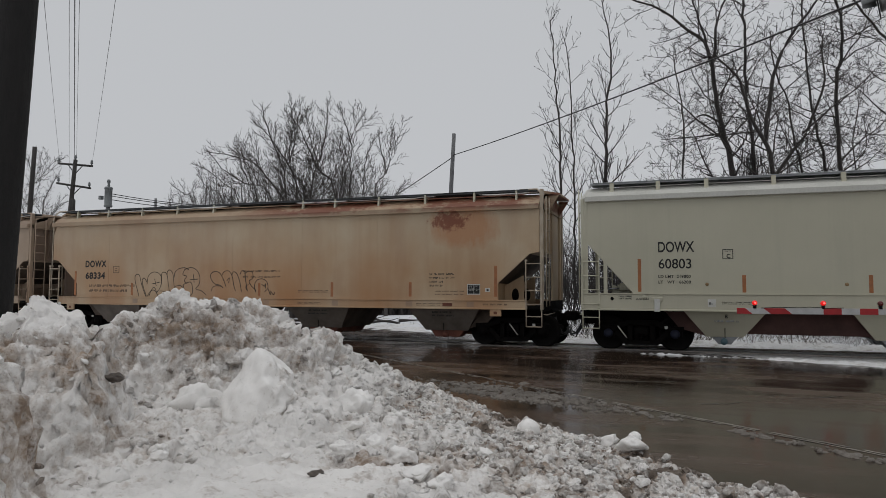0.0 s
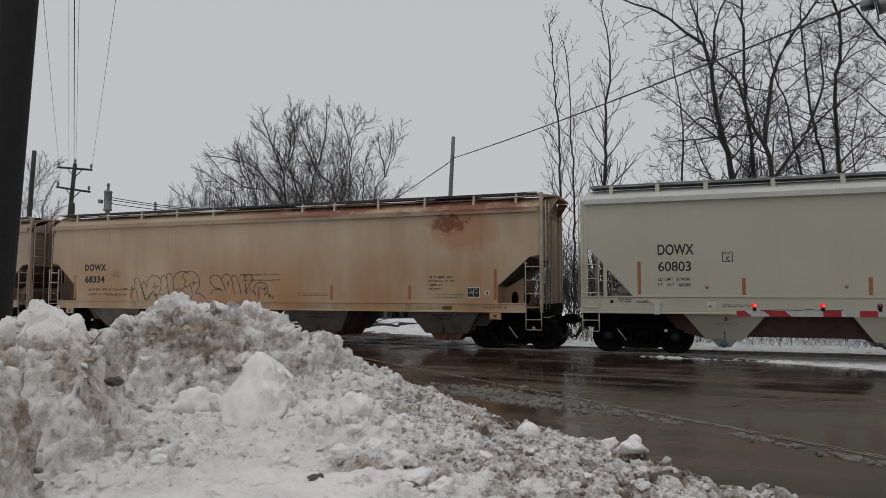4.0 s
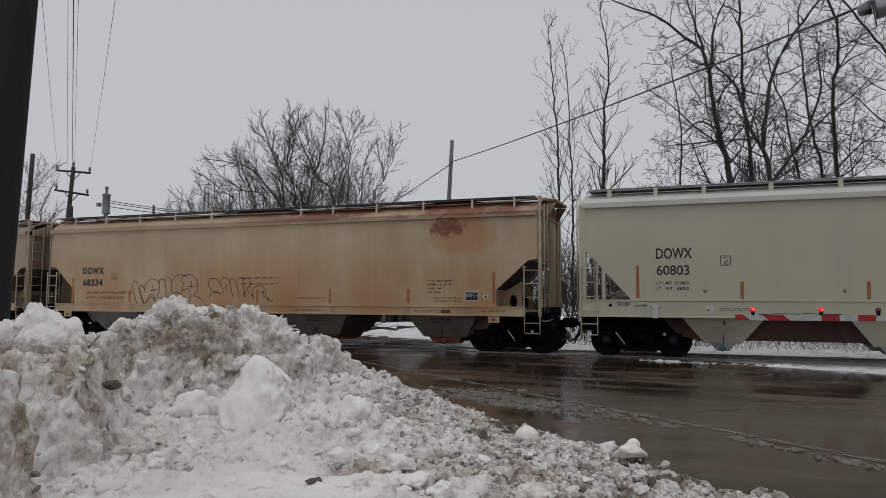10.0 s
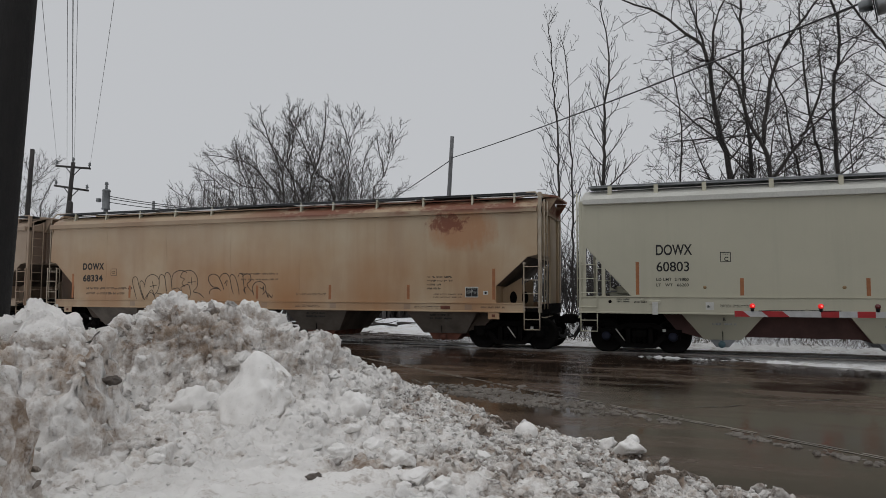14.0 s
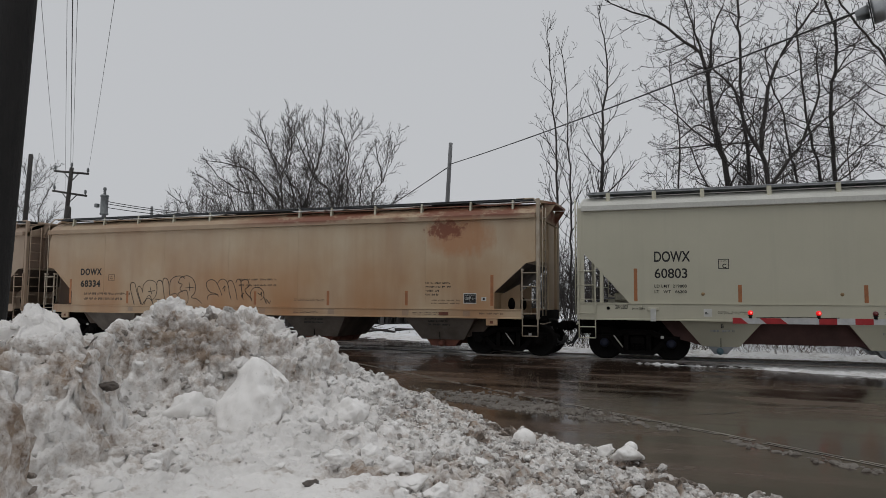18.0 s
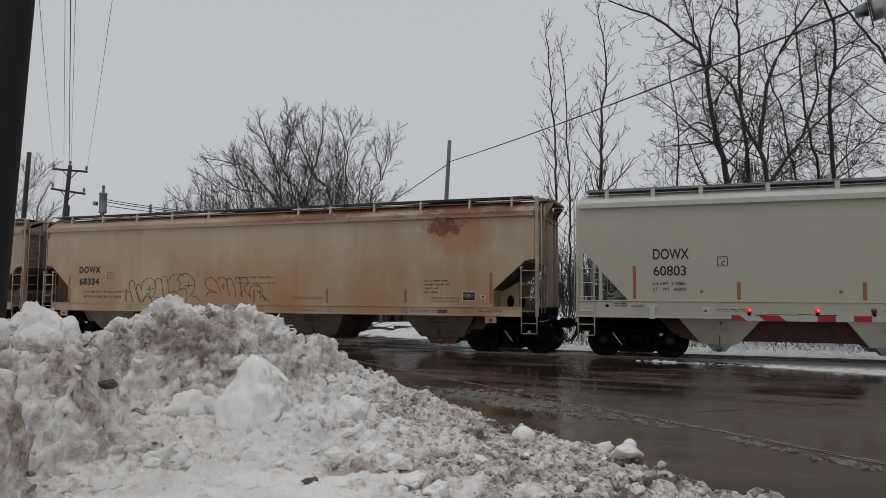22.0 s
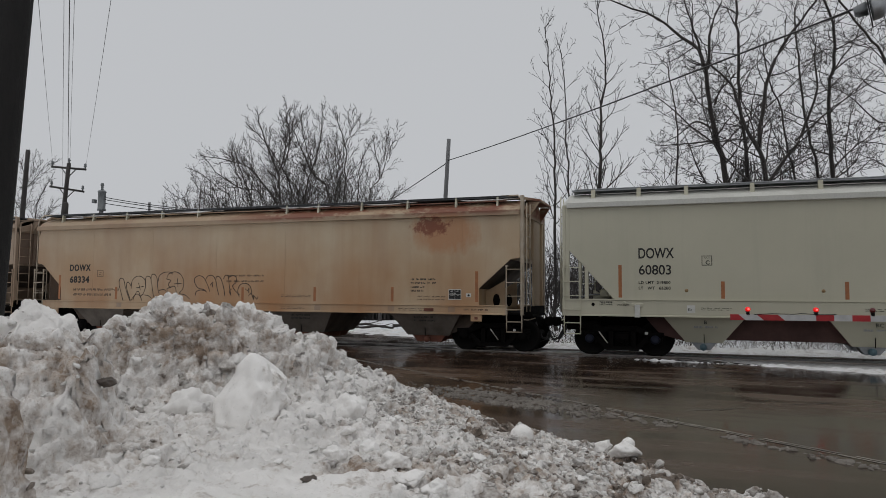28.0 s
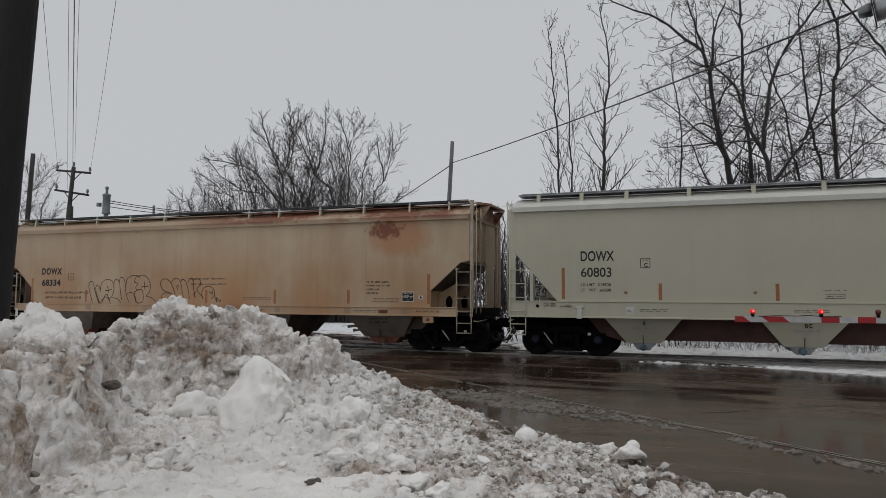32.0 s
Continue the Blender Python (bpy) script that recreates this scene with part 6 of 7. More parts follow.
def tubes_mesh(name, groups, material):
    """All limbs of the given groups as one mesh of tapered tubes."""
    V, F = [], []
    k = 0
    for limbs, sides in groups:
        if not limbs:
            continue
        by = {}
        for pts, rad in limbs:
            by.setdefault(len(pts), []).append((pts, rad))
        for m, rows in by.items():
            P = np.array([[tuple(q) for q in pts] for pts, _ in rows])
            R = np.array([rad for _, rad in rows])
            T = np.zeros_like(P)
            T[:, 1:-1] = P[:, 2:] - P[:, :-2]
            T[:, 0], T[:, -1] = P[:, 1] - P[:, 0], P[:, -1] - P[:, -2]
            T /= np.linalg.norm(T, axis=2, keepdims=True) + 1e-9
            ref = np.where(np.abs(T[..., 2:3]) < 0.9, np.array([0, 0, 1.0]), np.array([1.0, 0, 0]))
            S = np.cross(T, ref)
            S /= np.linalg.norm(S, axis=2, keepdims=True) + 1e-9
            U = np.cross(S, T)
            a = 2 * np.pi * np.arange(sides) / sides
            ring = P[:, :, None] + (S[:, :, None] * np.cos(a)[None, None, :, None] + U[:, :, None] * np.sin(a)[None, None, :, None]) * R[:, :, None, None]
            n = len(rows)
            V.append(ring.reshape(-1, 3))
            base = k + np.arange(n)[:, None, None] * (m * sides)
            i = np.arange(m - 1)[None, :, None] * sides
            j = np.arange(sides)[None, None, :]
            jn = (j + 1) % sides
            q = np.stack([base + i + j, base + i + jn, base + i + sides + jn, base + i + sides + j], -1).reshape(-1, 4)
            F.append(q)
            k += n * m * sides
    V, F = np.concatenate(V), np.concatenate(F)
    me = bpy.data.meshes.new(name)
    me.vertices.add(len(V))
    me.vertices.foreach_set("co", V.ravel())
    me.loops.add(F.size)
    me.loops.foreach_set("vertex_index", F.ravel())
    me.polygons.add(len(F))
    me.polygons.foreach_set("loop_start", np.arange(0, F.size, 4))
    me.polygons.foreach_set("use_smooth", np.ones(len(F), bool))
    me.update(calc_edges=True)
    me.materials.append(material)
    return me


TALL = dict(levels=4, density=2.4, longest=4.2, taper=0.6, usual=(9, 2.6, 1.2, 0.6), count=(0, 7, 5, 3), first=(0.36, 0.12, 0.1, 0.1), angle=(60, 50, 48, 46), ratio=(0.36, 0.48, 0.5, 0.55),
            wander=(0, 0.12, 0.13, 0.13, 0.12), lift=(0, 0.035, 0.02, 0.012, 0.0), thin=(0.4, 0.52, 0.6, 0.7), fine=0.0095)
SLIM = dict(levels=3, density=4.2, longest=2.6, taper=0.75, usual=(9, 1.7, 0.9, 0.5), count=(0, 6, 2, 0), first=(0.34, 0.2, 0.25, 0.2), angle=(46, 34, 30, 30), ratio=(0.24, 0.42, 0.5, 0.5),
            wander=(0, 0.045, 0.05, 0.05, 0.1), lift=(0, 0.085, 0.06, 0.04, 0.0), thin=(0.42, 0.6, 0.75, 0.7), fine=0.0095)
BROAD = dict(levels=3, density=3.5, longest=4.4, taper=0.85, usual=(9, 2.4, 1.1, 0.6), count=(0, 10, 6, 0), first=(0.32, 0.12, 0.1, 0.1), angle=(36, 36, 38, 40), ratio=(0.48, 0.44, 0.5, 0.5),
             wander=(0, 0.085, 0.09, 0.09, 0.1), lift=(0, 0.05, 0.05, 0.03, 0.0), thin=(0.42, 0.55, 0.7, 0.7), fine=0.0135)
SHRUB = dict(BROAD, density=2.6, first=(0.12, 0.12, 0.1, 0.1), angle=(36, 38, 42, 44), ratio=(0.55, 0.46, 0.48, 0.5), fine=0.011)


def tree(v, spec, seed, label, group, stems, bark_mat=None, twig_mat=None):
    """A bare tree at the distance v; stems: its trunk and main limbs, each with its two radii and its bends."""
    rng = random.Random(seed)
    bark_mat, twig_mat = bark_mat or M_BARK, twig_mat or M_TWIG
    x, y = place(stems[0][2][0][0], v)
    foot = Vector((x, y, stems[0][2][0][1]))
    out = [[], [], [], [], []]
    for k, (r0, r1, bends) in enumerate(stems):
        pts, rad = stem(rng, bends, v, r0, r1, 0.0 if k == 0 else rng.uniform(-1.2, 1.2))
        pts = [p - foot for p in pts]
        if k == 0:
            rad = [r * (1 + 0.4 * max(0, 1 - i / 2)) for i, r in enumerate(rad)]
        out[0].append((pts, rad))
        length = sum((b - a).length for a, b in zip(pts[:-1], pts[1:]))
        first = spec["first"][0] if k == 0 else 0.15
        thick = 1.0 if r0 > 0.1 or k > 0 else 0.7
        sprout(rng, pts, rad, max(length, 7.0), 0, spec, out, max(3, int(spec["density"] * thick * length * (1 - first))), first)
        # the tip runs on as a spray of thin limbs
        d = (pts[-1] - pts[-2]).normalized()
        for q in range(3 if r1 < 0.09 else 0):
            side = Vector((rng.gauss(0, 0.35), rng.gauss(0, 0.35), 0.1))
            branch(rng, pts[-1], (d + side).normalized(), rng.uniform(0.5, 0.9), max(min(0.025, rad[-1] * 0.7), spec["fine"]), 2, spec, out)
    ob = thing("bare_tree", label, "tree", group, Matrix.Translation(foot))
    part("trunk", tubes_mesh("trunk", [(out[0], 9), (out[1], 6)], bark_mat), bark_mat, ob)
    part("crown", tubes_mesh("crown", [(out[2], 4), (out[3], 3), (out[4], 3)], twig_mat), twig_mat, ob, "crown of fine leafless twigs")
    return ob


NEAR_GROUP = "bare trees behind the train"
tree(30, TALL, 1, "tall bare dark deciduous tree in winter", NEAR_GROUP, [(0.183, 0.075, [(12.8, -0.2), (12.5, 6.6), (12.2, 8.2), (11.9, 9.7), (11.7, 11.7), (11.6, 11.9)]), (0.085, 0.028, [(11.6, 11.9), (11.4, 12.6), (10.7, 13.1), (9.6, 14.0), (8.5, 14.4), (7.5, 14.8)]), (0.0723, 0.024, [(11.7, 11.7), (11.9, 12.3), (11.9, 13.2), (12.2, 14.2), (12.6, 15.1), (12.7, 16.1)]), (0.051, 0.0168, [(11.5, 12.4), (11.2, 13.5), (10.8, 14.8), (10.5, 15.9)]), (0.051, 0.0168, [(12.0, 9.0), (11.5, 9.3), (11.1, 9.3), (10.7, 8.9), (10.1, 8.5)]), (0.051, 0.0168, [(12.1, 10.1), (12.3, 10.7), (12.7, 11.1), (12.9, 11.4), (13.6, 11.9)]), (0.0425, 0.0136, [(12.1, 8.3), (11.1, 9.1), (10.0, 10.1), (9.1, 10.7)])])
vined = tree(33, TALL, 2, "tall bare dark deciduous tree in winter", NEAR_GROUP, [(0.128, 0.048, [(14.7, -0.2), (14.8, 7.1), (14.7, 9.4), (14.5, 11.1), (14.5, 13.2), (14.5, 15.0), (14.4, 17.3)])])
_rng, _strands = random.Random(71), []
for _k in range(150):
    _a, _z = Vector((_rng.gauss(0, 0.1), _rng.gauss(0, 0.1), _rng.uniform(6.2, 8.8))), Vector((_rng.gauss(0, 0.28), _rng.gauss(0, 0.28), -_rng.uniform(0.4, 1.6)))
    _strands.append(([_a, _a + Vector((_z.x, _z.y, 0.12)), _a + _z * 0.5 + Vector((_z.x * 0.6, _z.y * 0.6, 0)), _a + _z + Vector((_z.x * 0.3, 0, 0))], [0.016, 0.014, 0.012, 0.008]))
part("vine_tangle", tubes_mesh("vine_tangle", [(_strands, 3)], M_TWIG), M_TWIG, vined, "dark tangle of dead hanging vines")
tree(29, TALL, 3, "tall bare dark deciduous tree in winter", NEAR_GROUP, [(0.162, 0.04, [(13.8, -0.2), (13.8, 6.5), (13.5, 8.0), (13.1, 8.6), (12.8, 9.4), (12.6, 10.2), (12.4, 10.7), (11.6, 11.5)]), (0.0978, 0.032, [(13.5, 8.0), (13.7, 9.4), (13.9, 10.7), (14.3, 11.8), (14.8, 12.6), (15.4, 13.5), (16.1, 14.4), (16.5, 15.4)]), (0.085, 0.028, [(13.8, 6.4), (14.7, 7.6), (15.3, 8.5), (15.7, 9.5), (16.1, 10.6), (16.0, 11.4), (16.1, 12.4)]), (0.051, 0.0168, [(15.1, 8.3), (15.9, 9.0), (16.5, 9.6), (17.1, 10.0), (18.1, 10.7)])])
tree(31, TALL, 4, "tall bare dark deciduous tree in winter", NEAR_GROUP, [(0.085, 0.028, [(16.2, -0.2), (16.0, 6.9), (15.8, 8.1), (15.6, 9.5), (15.4, 10.6), (15.0, 11.5), (14.8, 12.9)])])
tree(31, TALL, 5, "tall bare dark deciduous tree in winter", NEAR_GROUP, [(0.0978, 0.032, [(17.1, -0.2), (17.1, 7.0), (16.8, 8.6), (16.6, 9.7), (16.5, 10.8), (16.3, 13.1), (16.2, 14.8)])])
tree(30, TALL, 7, "tall bare dark deciduous tree in winter", NEAR_GROUP, [(0.128, 0.048, [(17.3, -0.2), (17.2, 6.9), (17.2, 8.4), (17.1, 9.7), (17.2, 11.3), (17.4, 11.9), (17.4, 13.8), (17.1, 14.8), (16.8, 15.9)]), (0.0382, 0.0128, [(17.3, 11.5), (17.8, 12.3), (18.5, 13.3), (18.8, 14.6)])])
tree(27, TALL, 8, "tall bare dark deciduous tree in winter", NEAR_GROUP, [(0.102, 0.036, [(19.7, -0.2), (18.9, 6.0), (18.4, 8.3), (17.6, 11.3), (17.2, 11.9), (16.0, 13.5), (15.6, 14.5)]), (0.034, 0.0112, [(18.3, 8.6), (17.4, 8.6), (16.9, 9.0), (16.4, 9.5), (15.8, 9.9), (15.2, 10.1)]), (0.0425, 0.014, [(18.2, 8.9), (17.8, 10.8), (17.8, 12.6), (17.5, 14.2)])])
tree(31, TALL, 10, "tall bare dark deciduous tree in winter", NEAR_GROUP, [(0.0723, 0.024, [(10.7, -0.2), (10.7, 6.6), (10.8, 9.2), (10.5, 11.0), (10.4, 12.0)])])
tree(33, TALL, 11, "tall bare dark deciduous tree in winter", NEAR_GROUP, [(0.051, 0.024, [(19.6, -0.2), (19.6, 7.3), (19.6, 9.0), (19.9, 10.6)])])
tree(31, SLIM, 13, "slender bare young tree in winter", NEAR_GROUP, [(0.085, 0.018, [(5.2, -0.2), (5.2, 6.4), (5.2, 7.6), (5.1, 9.7), (5.0, 11.1), (4.9, 12.5), (4.8, 13.9)])])
tree(32, SLIM, 14, "slender bare young tree in winter", NEAR_GROUP, [(0.065, 0.018, [(6.0, -0.2), (6.0, 6.6), (5.9, 9.3), (5.8, 11.9), (5.6, 13.4)])])
tree(31, SLIM, 15, "slender bare young tree in winter", NEAR_GROUP, [(0.135, 0.02, [(7.1, -0.2), (7.2, 6.5), (7.3, 8.6), (7.3, 10.2), (7.5, 11.3), (7.5, 13.0), (7.2, 14.7)])])
FAR_GROUP = "distant bare trees"
tree(50, BROAD, 20, "bare deciduous tree in winter, grey with distance", FAR_GROUP, [(0.132, 0.033, [(-11.3, -0.2), (-11.5, 8.2), (-11.7, 10.4), (-12.3, 11.8), (-13.0, 13.6), (-13.3, 14.6)]), (0.072, 0.0231, [(-11.6, 8.2), (-12.9, 9.8), (-13.9, 10.9), (-15.6, 11.4), (-17.0, 11.6)]), (0.054, 0.0176, [(-11.7, 10.4), (-11.2, 12.4), (-10.9, 14.2)])], M_BARK_HAZED, M_TWIG_FAR)
tree(51, BROAD, 21, "bare deciduous tree in winter, grey with distance", FAR_GROUP, [(0.114, 0.0275, [(-10.8, -0.2), (-10.9, 8.4), (-11.2, 10.2), (-11.9, 11.4), (-13.0, 12.9), (-13.9, 13.9)])], M_BARK_HAZED, M_TWIG_FAR)
tree(52, BROAD, 22, "bare deciduous tree in winter, grey with distance", FAR_GROUP, [(0.102, 0.0275, [(-10.3, -0.2), (-10.5, 8.5), (-11.3, 10.3), (-11.8, 11.1), (-11.3, 13.1), (-11.7, 15.2)])], M_BARK_HAZED, M_TWIG_FAR)
tree(50, BROAD, 23, "bare deciduous tree in winter, grey with distance", FAR_GROUP, [(0.12, 0.0275, [(-9.7, -0.2), (-9.7, 8.3), (-9.2, 10.8), (-8.6, 13.1), (-8.6, 14.9)]), (0.048, 0.0154, [(-9.2, 10.8), (-9.8, 12.6), (-10.1, 14.6)])], M_BARK_HAZED, M_TWIG_FAR)
tree(51, BROAD, 24, "bare deciduous tree in winter, grey with distance", FAR_GROUP, [(0.114, 0.0275, [(-7.6, -0.2), (-8.0, 8.5), (-9.4, 10.6), (-10.2, 12.4), (-10.9, 13.9), (-10.8, 15.3)]), (0.048, 0.0154, [(-8.5, 9.2), (-7.7, 11.1), (-7.8, 12.9)])], M_BARK_HAZED, M_TWIG_FAR)
tree(53, BROAD, 25, "bare deciduous tree in winter, grey with distance", FAR_GROUP, [(0.09, 0.0275, [(-8.2, -0.2), (-8.3, 8.8), (-8.1, 9.8), (-7.4, 11.3), (-7.8, 12.8)])], M_BARK_HAZED, M_TWIG_FAR)
tree(50, BROAD, 26, "bare deciduous tree in winter, grey with distance", FAR_GROUP, [(0.102, 0.0275, [(-6.9, -0.2), (-6.9, 8.4), (-6.8, 10.6), (-6.9, 12.5), (-7.3, 13.8), (-7.5, 14.3)]), (0.042, 0.0138, [(-6.9, 12.4), (-6.4, 13.6), (-6.0, 14.2)])], M_BARK_HAZED, M_TWIG_FAR)
tree(52, BROAD, 27, "bare deciduous tree in winter, grey with distance", FAR_GROUP, [(0.078, 0.0275, [(-6.1, -0.2), (-6.1, 8.7), (-6.0, 11.4), (-5.4, 12.9)])], M_BARK_HAZED, M_TWIG_FAR)
tree(50, BROAD, 28, "bare deciduous tree in winter, grey with distance", FAR_GROUP, [(0.096, 0.0275, [(-5.3, -0.2), (-5.1, 8.4), (-4.3, 10.1), (-4.6, 11.6), (-4.8, 12.8)]), (0.036, 0.0116, [(-4.3, 10.1), (-3.9, 11.6), (-3.7, 12.8)])], M_BARK_HAZED, M_TWIG_FAR)
tree(52, BROAD, 29, "bare deciduous tree in winter, grey with distance", FAR_GROUP, [(0.09, 0.0275, [(-12.4, -0.2), (-13.0, 8.4), (-15.1, 9.7), (-16.8, 10.8), (-17.6, 11.8)]), (0.042, 0.0138, [(-14.7, 9.5), (-15.4, 11.3), (-15.8, 12.3)])], M_BARK_HAZED, M_TWIG_FAR)
tree(54, BROAD, 30, "bare deciduous tree in winter, grey with distance", FAR_GROUP, [(0.084, 0.022, [(-15.6, -0.2), (-16.1, 8.5), (-17.2, 9.8), (-18.5, 11.0), (-19.2, 11.3)])], M_BARK_HAZED, M_TWIG_FAR)
tree(54, BROAD, 31, "bare deciduous tree in winter, grey with distance", FAR_GROUP, [(0.072, 0.022, [(-17.0, -0.2), (-17.3, 8.4), (-18.2, 9.4), (-19.2, 10.3)])], M_BARK_HAZED, M_TWIG_FAR)
tree(55, BROAD, 32, "bare deciduous tree in winter, grey with distance", FAR_GROUP, [(0.066, 0.022, [(-19.7, -0.2), (-20.0, 8.4), (-20.7, 9.2), (-21.4, 9.7)])], M_BARK_HAZED, M_TWIG_FAR)
tree(52, BROAD, 33, "bare deciduous tree in winter, grey with distance", FAR_GROUP, [(0.09, 0.0275, [(-13.7, -0.2), (-14.1, 8.4), (-14.7, 10.1), (-15.1, 11.3), (-15.4, 12.3)])], M_BARK_HAZED, M_TWIG_FAR)
tree(52, BROAD, 34, "bare deciduous tree in winter, grey with distance", FAR_GROUP, [(0.096, 0.0275, [(-31.2, -0.2), (-31.2, 7.3), (-31.1, 9.7), (-31.4, 11.2)]), (0.036, 0.0116, [(-31.1, 9.3), (-30.3, 10.4), (-29.6, 11.2)])], M_BARK_HAZED, M_TWIG_FAR)
tree(58, BROAD, 35, "bare deciduous tree in winter, grey with distance", FAR_GROUP, [(0.084, 0.0275, [(-33.5, -0.2), (-33.7, 8.0), (-33.4, 9.7), (-32.8, 10.9)])], M_BARK_HAZED, M_TWIG_FAR)
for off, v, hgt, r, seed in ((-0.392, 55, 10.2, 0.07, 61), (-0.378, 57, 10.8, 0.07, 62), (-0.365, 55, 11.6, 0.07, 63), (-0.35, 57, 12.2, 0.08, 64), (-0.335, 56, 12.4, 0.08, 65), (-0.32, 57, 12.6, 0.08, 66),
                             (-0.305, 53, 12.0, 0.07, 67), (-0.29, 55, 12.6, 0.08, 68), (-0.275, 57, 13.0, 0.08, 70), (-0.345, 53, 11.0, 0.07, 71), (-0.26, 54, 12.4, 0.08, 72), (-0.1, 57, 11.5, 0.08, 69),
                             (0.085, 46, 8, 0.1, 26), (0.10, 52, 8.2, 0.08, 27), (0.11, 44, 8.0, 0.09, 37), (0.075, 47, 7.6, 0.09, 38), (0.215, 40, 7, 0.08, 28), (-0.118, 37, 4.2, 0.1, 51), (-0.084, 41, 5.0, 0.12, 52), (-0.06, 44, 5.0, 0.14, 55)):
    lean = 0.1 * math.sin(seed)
    tree(v, dict(SHRUB, first=(0.7, 0.12, 0.1, 0.1)) if seed in (51, 52, 55) else SHRUB, seed, "low bare scrubby tree in the snow", FAR_GROUP, [(r, r * 0.3, [(off * v, -0.2), (off * v + lean, hgt * 0.45), (off * v + 3 * lean, hgt * 0.85)])], M_BARK_HAZED, M_TWIG_FAR)


def build_brush():
    """Dry stems and twigs poking from the snow beyond the track, and far thickets."""
    rng = random.Random(44)
    limbs = []
    for i in range(11000):
        x = rng.uniform(-30, 26)
        y = 25.0 + 7 * rng.random() ** 1.3
        p = Vector((x, y, -0.1))
        d = Vector((rng.gauss(0, 0.5), rng.gauss(0, 0.5), 1)).normalized()
        if -4 < (x - 1.74) * 0.626 + (y - 8.19) * 0.78 < 7.5 and x < -4:
            continue
        if x < -6 and rng.random() < 0.93:
            continue
        ln = rng.uniform(0.2, 0.65)
        pts = [p]
        for k in range(3):
            d = (d + Vector((rng.gauss(0, 0.25), rng.gauss(0, 0.25), -0.05))).normalized()
            pts.append(pts[-1] + d * ln / 3)
        limbs.append((pts, [0.006, 0.0055, 0.0045, 0.0025]))
    ob = new("brush", tubes_mesh("brush", [(limbs, 3)], M_BRUSH))
    tagged(ob, "dry leafless brush poking out of the snow", "brush", kind="stuff")
    limbs = []
    for i in range(900):
        x, y = rng.uniform(-10, 20), rng.uniform(26.0, 38)
        p = Vector((x, y, -0.15))
        ln = rng.uniform(2.0, 5.0)
        d = Vector((rng.gauss(0, 0.22), rng.gauss(0, 0.2), 1)).normalized()
        pts = [p + d * ln * k / 4 + Vector((rng.gauss(0, 0.05), rng.gauss(0, 0.05), 0)) * k for k in range(5)]
        limbs.append((pts, [0.022, 0.018, 0.015, 0.011, 0.006]))
        for k in range(11):
            b = pts[1].lerp(pts[4], rng.random())
            dd = Vector((rng.gauss(0, 0.7), rng.gauss(0, 0.5), 0.7)).normalized() * rng.uniform(0.3, 1.3)
            limbs.append(([b, b + dd * 0.35, b + dd * 0.7 + Vector((rng.gauss(0, 0.04), 0, 0.04)), b + dd], [0.011, 0.01, 0.008, 0.005]))
    tagged(new("thicket", tubes_mesh("thicket", [(limbs, 3)], M_TWIG)), "tangled leafless thicket behind the train", "thicket", kind="stuff")
    limbs = []
    for i in range(1300):
        v = 43.5 + 12 * rng.random() ** 1.5
        x, y = place(rng.uniform(-0.22, 0.02) * v, v)
        ln = rng.uniform(1.2, 4.2)
        d = Vector((rng.gauss(0, 0.12), rng.gauss(0, 0.1), 1)).normalized()
        pts = [Vector((x, y, -0.1)) + d * ln * k / 4 + Vector((rng.gauss(0, 0.05), rng.gauss(0, 0.05), 0)) * k for k in range(5)]
        r = rng.choice((0.03, 0.04, 0.06, 0.1))
        limbs.append((pts, [r, r * 0.85, r * 0.7, r * 0.5, r * 0.3]))
        for k in range(6):
            b = pts[1].lerp(pts[4], rng.random())
            dd = Vector((rng.gauss(0, 0.7), rng.gauss(0, 0.5), 0.6)).normalized() * rng.uniform(0.3, 1.2)
            limbs.append(([b, b + dd * 0.35, b + dd * 0.7, b + dd], [0.016, 0.014, 0.011, 0.006]))
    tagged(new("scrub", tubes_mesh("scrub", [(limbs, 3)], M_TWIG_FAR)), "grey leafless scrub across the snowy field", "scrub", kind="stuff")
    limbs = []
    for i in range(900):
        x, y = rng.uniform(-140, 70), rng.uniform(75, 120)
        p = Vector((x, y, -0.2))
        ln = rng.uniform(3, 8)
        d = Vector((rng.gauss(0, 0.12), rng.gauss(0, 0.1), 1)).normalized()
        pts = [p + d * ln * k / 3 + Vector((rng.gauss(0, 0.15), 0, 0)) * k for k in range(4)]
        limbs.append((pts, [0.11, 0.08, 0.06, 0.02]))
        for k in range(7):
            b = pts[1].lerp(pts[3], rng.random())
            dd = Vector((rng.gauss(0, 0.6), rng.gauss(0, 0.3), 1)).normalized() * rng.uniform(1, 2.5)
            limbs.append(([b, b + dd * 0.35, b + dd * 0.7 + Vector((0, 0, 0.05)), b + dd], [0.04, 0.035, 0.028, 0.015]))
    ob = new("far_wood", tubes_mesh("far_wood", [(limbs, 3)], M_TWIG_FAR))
    tagged(ob, "far leafless wood beyond the snowy field", "wood", kind="stuff")


build_brush()


